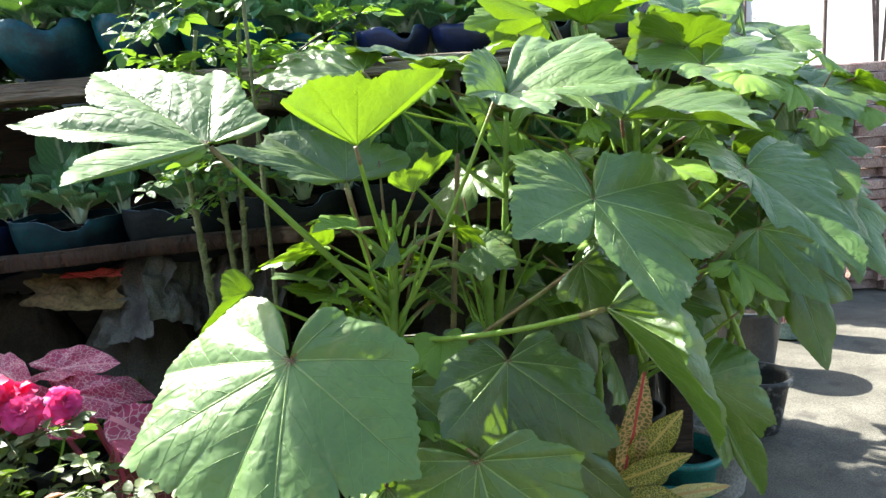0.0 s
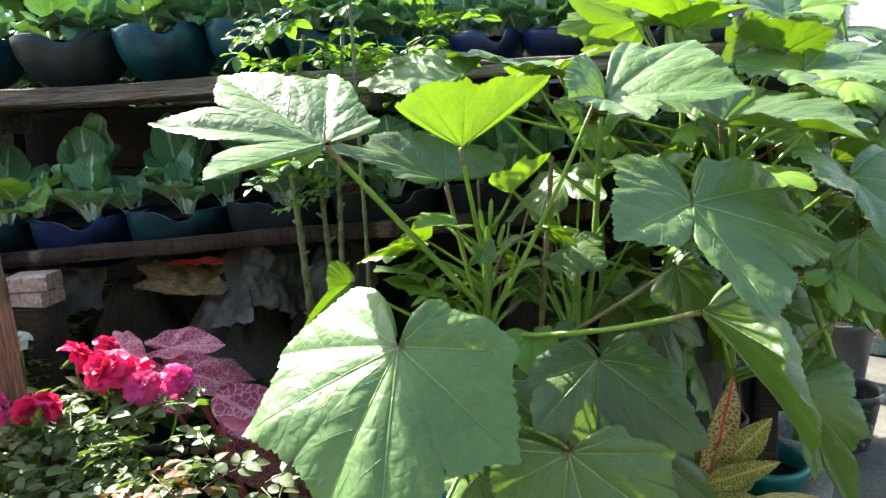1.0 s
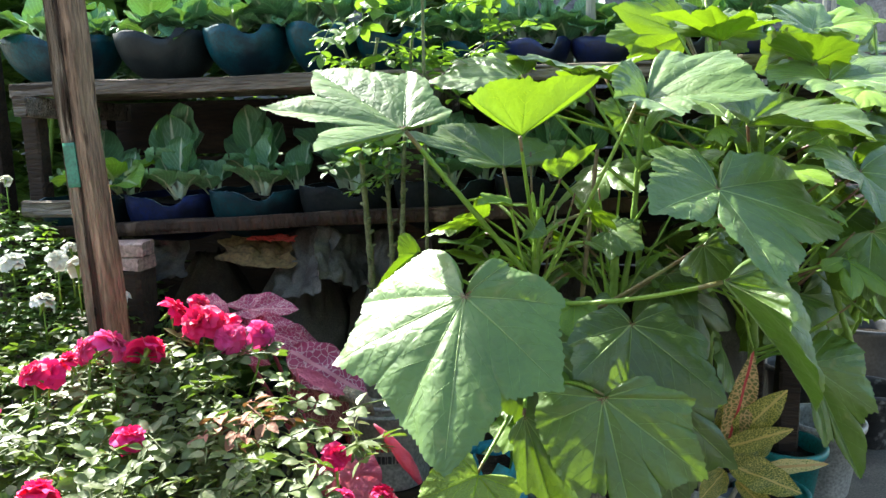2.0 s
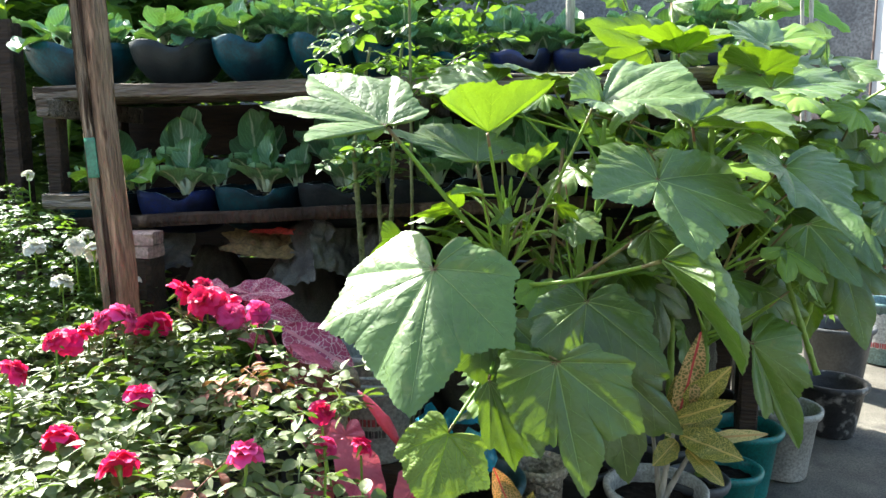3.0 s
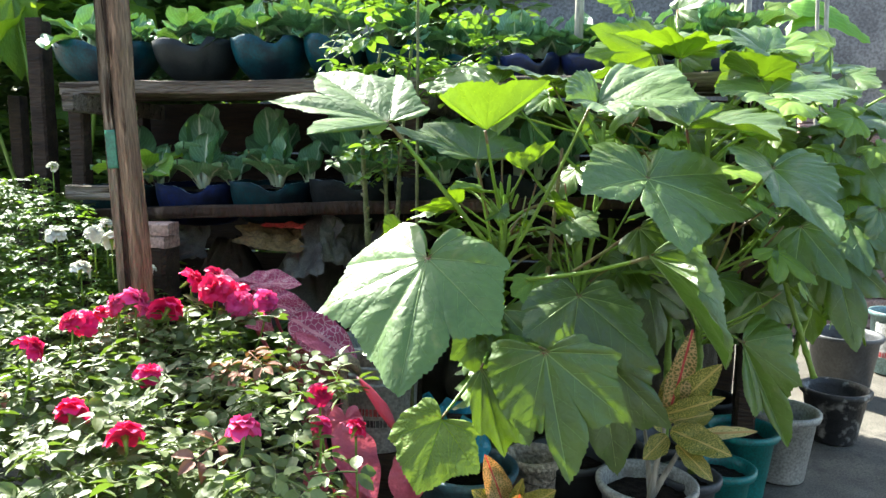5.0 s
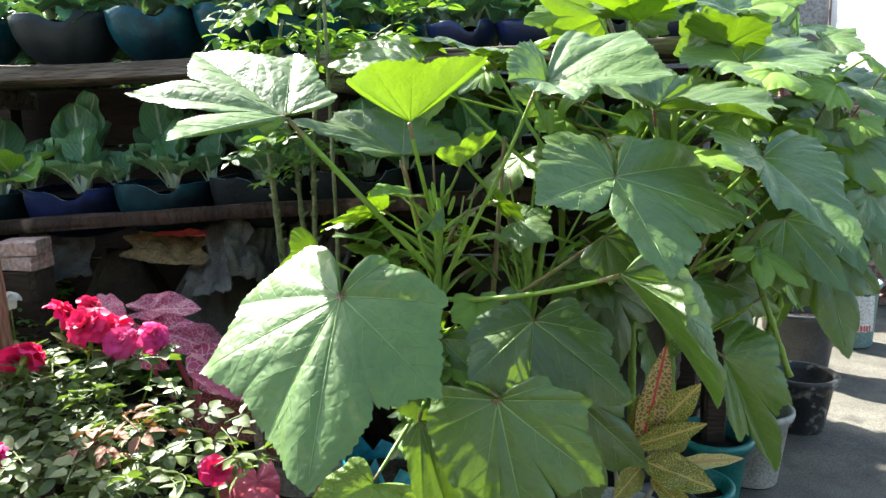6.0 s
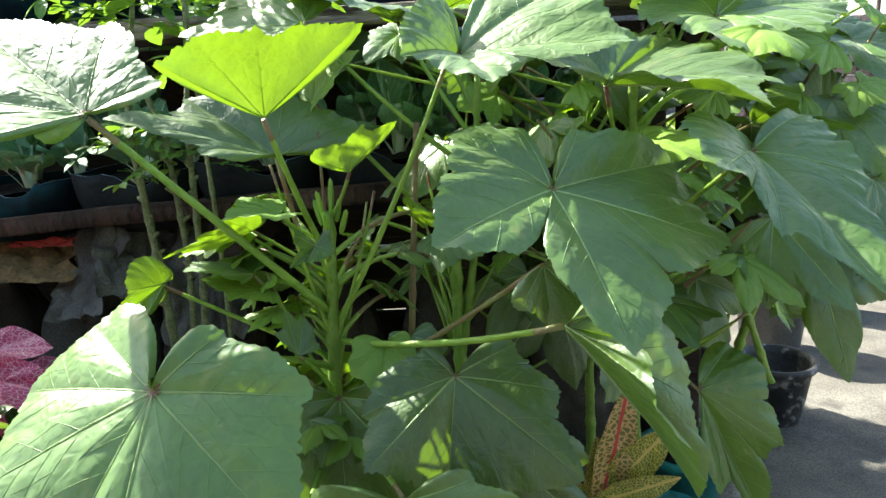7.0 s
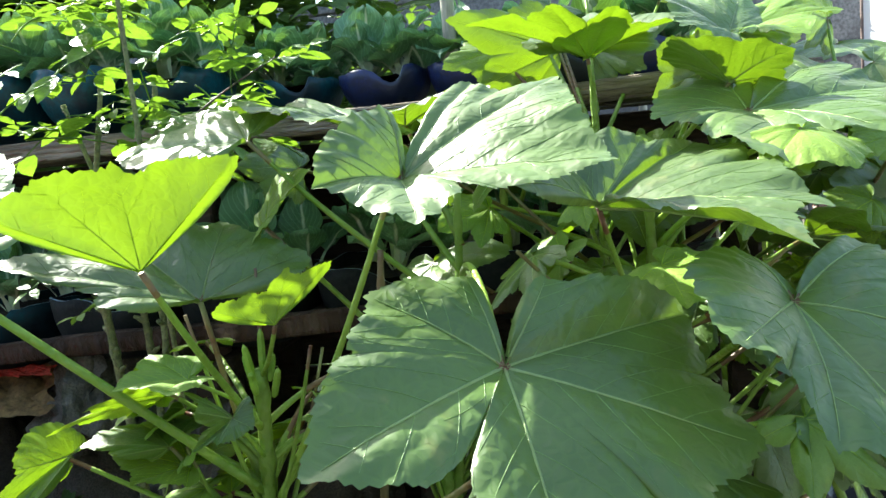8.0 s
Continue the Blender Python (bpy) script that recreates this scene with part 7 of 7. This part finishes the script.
def caladiums():
    rnd = random.Random(3)
    hs = [heart_mesh(0.13, 1), heart_mesh(0.11, 2, cup=0.3), heart_mesh(0.135, 3, cup=0.4)]
    plain = [heart_mesh(0.10, 4, "caladium_plain", 0.3), heart_mesh(0.085, 5, "caladium_plain", 0.5)]
    base = Vector((-0.72, 1.62, GROUND))
    c = thing("caladium", base, "caladium with pink leaves netted in white", "caladium")
    spots = (
        (hs[0], -0.97, 1.62, 0.80, -0.1, -0.12, 0.6), (hs[2], -0.90, 1.55, 0.755, -0.2, 0.12, 0.75), (hs[1], -1.10, 1.60, 0.815, -0.6, 0.2, 0.3), (hs[0], -0.99, 1.55, 0.73, -0.5, 0.3, 0.9), (hs[1], -0.92, 1.72, 0.70, 0.4, 0.2, 0.5),
    )
    for me, x, y, z, az, tip, roll in spots:
        part("leaf", me, c, Vector((x, y, z)) - base, "", (roll, tip, az)).scale = (1.15, 0.66, 1.0)
        v, f = tube([q - base for q in bezier(base + Vector((rnd.uniform(-0.04, 0.04), 0, 0.1)), (x * 0.6 + base.x * 0.4, y, z - 0.15), (x, y, z), 8)], [0.005] * 9, 6)
        part("petiole", mesh("petiole", v, f, M["caladium_plain"]), c)
    base = Vector((-0.45, 1.22, GROUND))
    d = thing("caladium", base, "low caladium with plain rose-pink leaves", "caladium")
    for me, x, y, z, az, tip, roll in ((plain[1], -0.53, 1.24, 0.50, -1.2, 0.8, 0.0), (plain[1], -0.60, 1.28, 0.50, -1.9, 0.6, 0.2), (plain[1], -0.45, 1.14, 0.34, -1.6, 1.1, 0.0), (plain[1], -0.33, 1.16, 0.40, -1.2, 1.25, 0.1), (plain[1], -0.55, 1.12, 0.40, -1.8, 0.6, 0.2)):
        part("leaf", me, d, Vector((x, y, z)) - base, "", (roll, tip, az))
        v, f = tube([q - base for q in bezier(base + Vector((0, 0, 0.02)), (base.x * 0.5 + x * 0.5, y + 0.04, z - 0.1), (x, y, z), 8)], [0.0045] * 9, 6)
        part("petiole", mesh("petiole", v, f, M["caladium_plain"]), d)
    for b0, t0, wide, mat in (
        ((-0.80, 1.50, 0.715), (-0.562, 1.42, 0.634), 0.13, "caladium"), ((-0.785, 1.50, 0.65), (-0.602, 1.45, 0.504), 0.17, "caladium_shaded"),
        ((-0.743, 1.40, 0.698), (-0.603, 1.36, 0.650), 0.035, "caladium_plain"), ((-0.509, 1.15, 0.529), (-0.383, 1.05, 0.382), 0.11, "caladium_plain"),
    ):
        owner = c if b0[1] > 1.3 else d
        lance_leaf(owner, b0, t0, wide, M[mat])
        v, f = tube([q - owner.location for q in bezier(owner.location + Vector((0, 0, 0.03)), Vector(b0) - Vector((0, 0, 0.15)), b0, 8)], [0.0045] * 9, 6)
        part("petiole", mesh("petiole", v, f, M["caladium_plain"]), owner)
    k = thing("cloth_tie", (-0.595, 1.42, GROUND), "beige cloth strip knotted on a short stake", "cloth")
    v, f = tube([(0, 0, 0), (0.004, 0, 0.3), (-0.003, 0, 0.6)], [0.011, 0.012, 0.010], 8, 0.3)
    part("stake", mesh("stake", v, f, M["cloth"]), k)
    v, f = tube([(-0.035, 0, 0.585), (-0.015, -0.012, 0.60), (0.01, -0.016, 0.592), (0.035, -0.004, 0.575), (0.05, 0.004, 0.54)], [0.008, 0.019, 0.021, 0.015, 0.006], 12, 0.6)
    part("knot", mesh("knot", v, f, M["cloth"]), k)
    # a rolled leaf standing up like a spear
    v, f = tube([q - base for q in bezier((-0.374, 1.2, 0.5), (-0.42, 1.2, 0.584), (-0.481, 1.2, 0.64), 10)], [0.006, 0.010, 0.013, 0.015, 0.016, 0.015, 0.013, 0.011, 0.008, 0.005, 0.002], 8, 0.2)
    part("rolled_leaf", mesh("rolled_leaf", v, f, M["caladium_plain"]), d)


caladiums()


# ---- under the shelf: sacks, boards and clutter in the shade ----
def lump(name, at, size, mat, label, seed, cat="sack", pinch=0.25):
    n, m = 72, 48
    verts, faces = [], []
    for j in range(m + 1):
        q = j / m
        e = math.sin(math.pi * min(1, 0.06 + 0.94 * q) * 0.97) ** 0.42
        e *= 1 - pinch * max(0, q - 0.7) / 0.3
        for k in range(n):
            a = 2 * math.pi * k / n
            c, s = math.cos(a), math.sin(a)
            w = 1 + 0.20 * noise.noise(Vector((c * 1.4, s * 1.4, q * 2.5 + seed))) + 0.10 * noise.noise(Vector((c * 4, s * 4, q * 7 + seed))) - 0.22 * abs(noise.noise(Vector((c * 2.6, s * 2.6, q * 5 + seed * 2)))) - 0.10 * abs(noise.noise(Vector((c * 6, s * 6, q * 11 + seed))))
            verts.append((size[0] / 2 * e * w * c, size[1] / 2 * e * w * s, size[2] * q + 0.04 * size[2] * noise.noise(Vector((c * 3, s * 3, seed))) * q))
    for j in range(m):
        for k in range(n):
            a, b = j * n + k, j * n + (k + 1) % n
            faces.append((a, b, b + n, a + n))
    faces.append(tuple(range(n))[::-1])
    faces.append(tuple(range(m * n, m * n + n)))
    ob = new(name, mesh(name, verts, faces, M[mat]))
    ob.location = at
    return tagged(ob, label, cat, "sacks under the shelf" if cat == "sack" else "")


def under_shelf():
    lump("sack", (-1.02, 2.18, GROUND), (0.42, 0.38, 0.86), "sack", "pale woven sack slumped under the shelf", 2)
    lump("sack", (-1.40, 2.22, GROUND), (0.40, 0.38, 0.84), "sack_dark", "muddy sack slumped under the shelf", 5)
    lump("sack", (-0.72, 2.25, GROUND), (0.34, 0.34, 0.92), "sack", "printed white sack folded over at the top", 8)
    lump("sack", (-1.78, 2.25, GROUND), (0.40, 0.36, 0.74), "sack_dark", "muddy sack slumped under the shelf", 11)
    lump("sack", (-0.36, 2.3, GROUND), (0.36, 0.34, 0.80), "sack_dark", "dark sack behind the okra stems", 14)
    lump("sack", (0.05, 2.32, GROUND), (0.38, 0.34, 0.84), "sack_dark", "dark sack behind the okra stems", 17)
    lump("sack", (0.45, 2.32, GROUND), (0.38, 0.34, 0.78), "sack", "grey sack behind the okra stems", 20)
    for i, (x, z, tilt, size, mat, lab, cat) in enumerate((
        (-1.10, 0.915, 0.25, (0.26, 0.17), "carton", "ochre folded plastic sheet on a sack", "sheet"),
        (-0.91, 0.89, -0.5, (0.26, 0.30), "sheet", "stiff pale sack cloth folded on itself", "sack cloth"),
        (-1.05, 0.962, 0.1, (0.16, 0.035), "red_cloth", "scrap of red cloth on the sacks", "cloth"),
        (-1.50, 0.90, 0.35, (0.22, 0.20), "sheet", "dusty pale sack cloth hanging in folds", "sack cloth"),
        (-0.80, 0.93, 0.8, (0.22, 0.30), "sheet", "stiff pale sack cloth folded on itself", "sack cloth"),
        (-0.60, 0.84, 0.2, (0.20, 0.36), "sheet", "white printed sack hanging open", "sack cloth"),
    )):
        n = 26
        verts, faces = [], []
        for g in range(n + 1):
            for h in range(n + 1):
                u, v = g / n - 0.5, h / n - 0.5
                fold = 0.07 * abs(noise.noise(Vector((u * 3 + i, v * 2, i * 3)))) + 0.035 * abs(noise.noise(Vector((u * 7, v * 6 + i, i)))) + 0.01 * noise.noise(Vector((u * 19, v * 19, i)))
                verts.append((u * size[0] * (1 + 0.3 * noise.noise(Vector((v * 4, i, 0)))), v * size[1] * (1 + 0.3 * noise.noise(Vector((u * 4, i, 5)))), fold * min(1, size[1] * 6) * (0.45 if mat == "carton" else 1)))
        for g in range(n):
            for h in range(n):
                o = g * (n + 1) + h
                faces.append((o, o + 1, o + n + 2, o + n + 1))
        ob = new({"carton": "plastic_sheet", "red_cloth": "cloth_scrap"}.get(mat, "sack_cloth"), mesh("sheet", verts, faces, M[mat]))
        ob.location, ob.rotation_euler = (x, 2.0, z), (0.95 if mat == "sheet" else 0.5, tilt * 0.5, tilt)
        tagged(ob, lab, cat)
    # added dark boards close the gap behind the tiers, in place of deep shade
    b = thing("shade_backing", (-0.75, 2.62, GROUND), "dark boarding added behind the shelf to stand for deep shade", "board")
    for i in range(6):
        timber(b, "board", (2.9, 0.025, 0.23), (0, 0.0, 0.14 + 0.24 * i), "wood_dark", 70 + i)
    # shaded aloe-like plants in front of the sacks
    rnd = random.Random(8)
    long = [long_leaf_mesh(0.34, 0.045, 0.9, 1 + i, "hedge") for i in range(3)]
    for x, y in ((-1.15, 1.92), (-0.92, 1.9), (-1.42, 1.95)):
        p = thing("shade_plant", (x, y, 0.42), "dusky strap-leaved plant in the shade", "plant")
        for i in range(11):
            part("leaf", long[i % 3], p, (0, 0, 0), "", (rnd.uniform(-0.3, 0.3), rnd.uniform(-0.2, 0.6), i * 2.4))
        pot("flower_pot", x, y, 0.11, 0.41, "dark_pot", "dark pot in the shade of the shelf", 0.75, soil=0.95)


under_shelf()


# ---- poles, rods, rubble and greenery behind ----
def behind():
    for x, y, top, mat, r, lab, lean in ((0.055, 2.40, 2.3, "pole", 0.022, "pale upright pole tied to the shelf", 0.0), (1.49, 4.1, 2.85, "pole", 0.014, "pale leaning pole with a cord", 0.10), (1.46, 4.12, 2.85, "pole", 0.012, "pale leaning pole with a cord", 0.16), (0.62, 2.9, 2.1, "pole", 0.016, "pale stake among the okra", 0.03), (0.82, 2.9, 2.1, "pole", 0.018, "pale stake among the okra", 0.08), (2.9, 5.4, 3.0, "rebar", 0.016, "dark steel rod before the white screen", -0.04), (3.3, 5.4, 3.0, "rebar", 0.014, "dark steel rod before the white screen", 0.22), (3.34, 5.4, 3.0, "rebar", 0.014, "dark steel rod before the white screen", -0.16), (3.32, 5.42, 2.6, "rebar", 0.014, "dark steel rod before the white screen", 0.06)):
        pts = [(lean * -(z / top - 0.5), 0.012 * noise.noise(Vector((z * 2, x, 0))), z) for z in [top * i / 8 for i in range(9)]]
        v, f = tube(pts, [r * (1 - 0.02 * i) for i in range(9)], 8, 0.1)
        ob = new("pole" if mat == "pole" else "steel_rod", mesh("pole", v, f, M[mat]))
        ob.location = (x, y, GROUND)
        tagged(ob, lab, "pole" if mat == "pole" else "steel rod")
    # a low stack of broken bricks and slabs
    rnd = random.Random(33)
    heap = thing("brick_heap", (2.45, 4.7, GROUND), "stack of broken pinkish bricks and slabs", "bricks")
    sizes = [mesh("brick", *beam(0.21 + 0.03 * i, 0.10, 0.065, 0.01, 4, i), M["brick"], smooth=False) for i in range(3)]
    for row in range(22):
        for k in range(8):
            part("brick", sizes[rnd.randrange(3)], heap, (-0.85 + 0.24 * k + rnd.uniform(-0.03, 0.03), rnd.uniform(-0.05, 0.05), 0.035 + 0.07 * row), "", (rnd.uniform(-0.05, 0.05), rnd.uniform(-0.05, 0.05), rnd.uniform(-0.15, 0.15)))
    # banana leaves in front of the wall
    b = thing("banana_plant", (1.9, 6.3, GROUND), "banana plant with broad arching leaves", "banana plant")
    v, f = tube([(0, 0, 0), (0, 0, 1.2), (-0.1, 0, 2.1)], [0.09, 0.08, 0.05], 10)
    part("trunk", mesh("trunk", v, f, M["petiole"]), b)
    for i, (x0, z0, x1, z1, y1) in enumerate(((-0.25, 2.40, 0.36, 2.45, -0.1), (-0.11, 2.38, 0.50, 2.26, -0.2), (-0.1, 2.1, -0.7, 2.3, 0.2))):
        verts, faces, uvs = [], [], []
        for s in range(25):
            q = s / 24
            mid = Vector((x0 + (x1 - x0) * q, y1 * q, z0 + (z1 - z0) * q + 0.20 * math.sin(math.pi * q ** 0.8)))
            w = math.sin(math.pi * min(1, 0.06 + 0.9 * q)) ** 0.5
            for k in range(-4, 5):
                t = k / 4
                rise = 0.05 * t if t > 0 else 0.13 * t
                verts.append(mid + Vector((0.01 * math.sin(q * 40), 0.10 * abs(t) * (1 if t > 0 else -1), rise - 0.03 * t * t)) * w + Vector((0, 0, 0.008 * math.sin(q * 31 + k))))
                uvs.append((t * 0.5, 0.5 + q * 0.5))
        for s in range(24):
            for k in range(8):
                o = s * 9 + k
                faces.append((o, o + 1, o + 10, o + 9))
        part("leaf", mesh("leaf", verts, faces, M["banana"], uvs), b)
    # taro at the far end of the shelf
    t = thing("taro_plant", (-2.62, 2.72, GROUND), "taro plant with large hanging sunlit leaf", "taro plant")
    for i, (x, y, z, az, tip, r) in enumerate(((-0.207, -0.06, 2.013, -1.0, 1.5, 0.40), (-0.25, 0.0, 1.85, -2.2, 0.8, 0.34), (0.0, 0.25, 2.0, 0.3, 0.4, 0.36), (-0.3, -0.2, 1.55, -2.0, 0.9, 0.3), (0.28, 0.05, 2.0, 0.2, 0.5, 0.3))):
        part("leaf", heart_mesh(r, 11 + i, "taro", 0.15), t, (x, y, z), "", (0.1, tip, az)).scale = (1, 0.55 if i == 0 else 0.9, 1)
        v, f = tube(bezier((0, 0, 0), (x * 0.4, y, z * 0.7), (x, y, z), 8), [0.014 - 0.0008 * k for k in range(9)], 7)
        part("petiole", mesh("petiole", v, f, M["petiole"]), t)
    # the hedge
    src = [sprig_mesh(3, 0.16, 0.075, 90 + i, "hedge", 0.2) for i in range(3)]
    src = [([v.co.copy() for v in m.vertices], [tuple(p.vertices) for p in m.polygons]) for m in src]
    vs, fs = [], []
    for i in range(6800):
        x, y = rnd.uniform(-5.6, -0.3) if i < 3800 else rnd.uniform(-5.6, -2.0), rnd.uniform(3.0, 4.0)
        h = 2.6 + 0.5 * noise.noise(Vector((x * 0.9, y, 0))) - (0.6 if x > 0.2 else 0)
        z = GROUND + h * rnd.random() ** 0.6
        a = rnd.uniform(0, 6.28)
        q = Vector((math.cos(a), math.sin(a), rnd.uniform(-0.3, 0.6))).normalized().to_track_quat("X", "Z")
        v, f = src[i % 3]
        o, k = len(vs), rnd.uniform(0.9, 1.7)
        vs += [q @ (p * k) + Vector((x, y, z)) for p in v]
        fs += [tuple(j + o for j in g) for g in f]
    ob = new("hedge", mesh("hedge", vs, fs, M["hedge"]))
    tagged(ob, "dense dark green hedge behind the shelf", "hedge", kind="stuff")


behind()
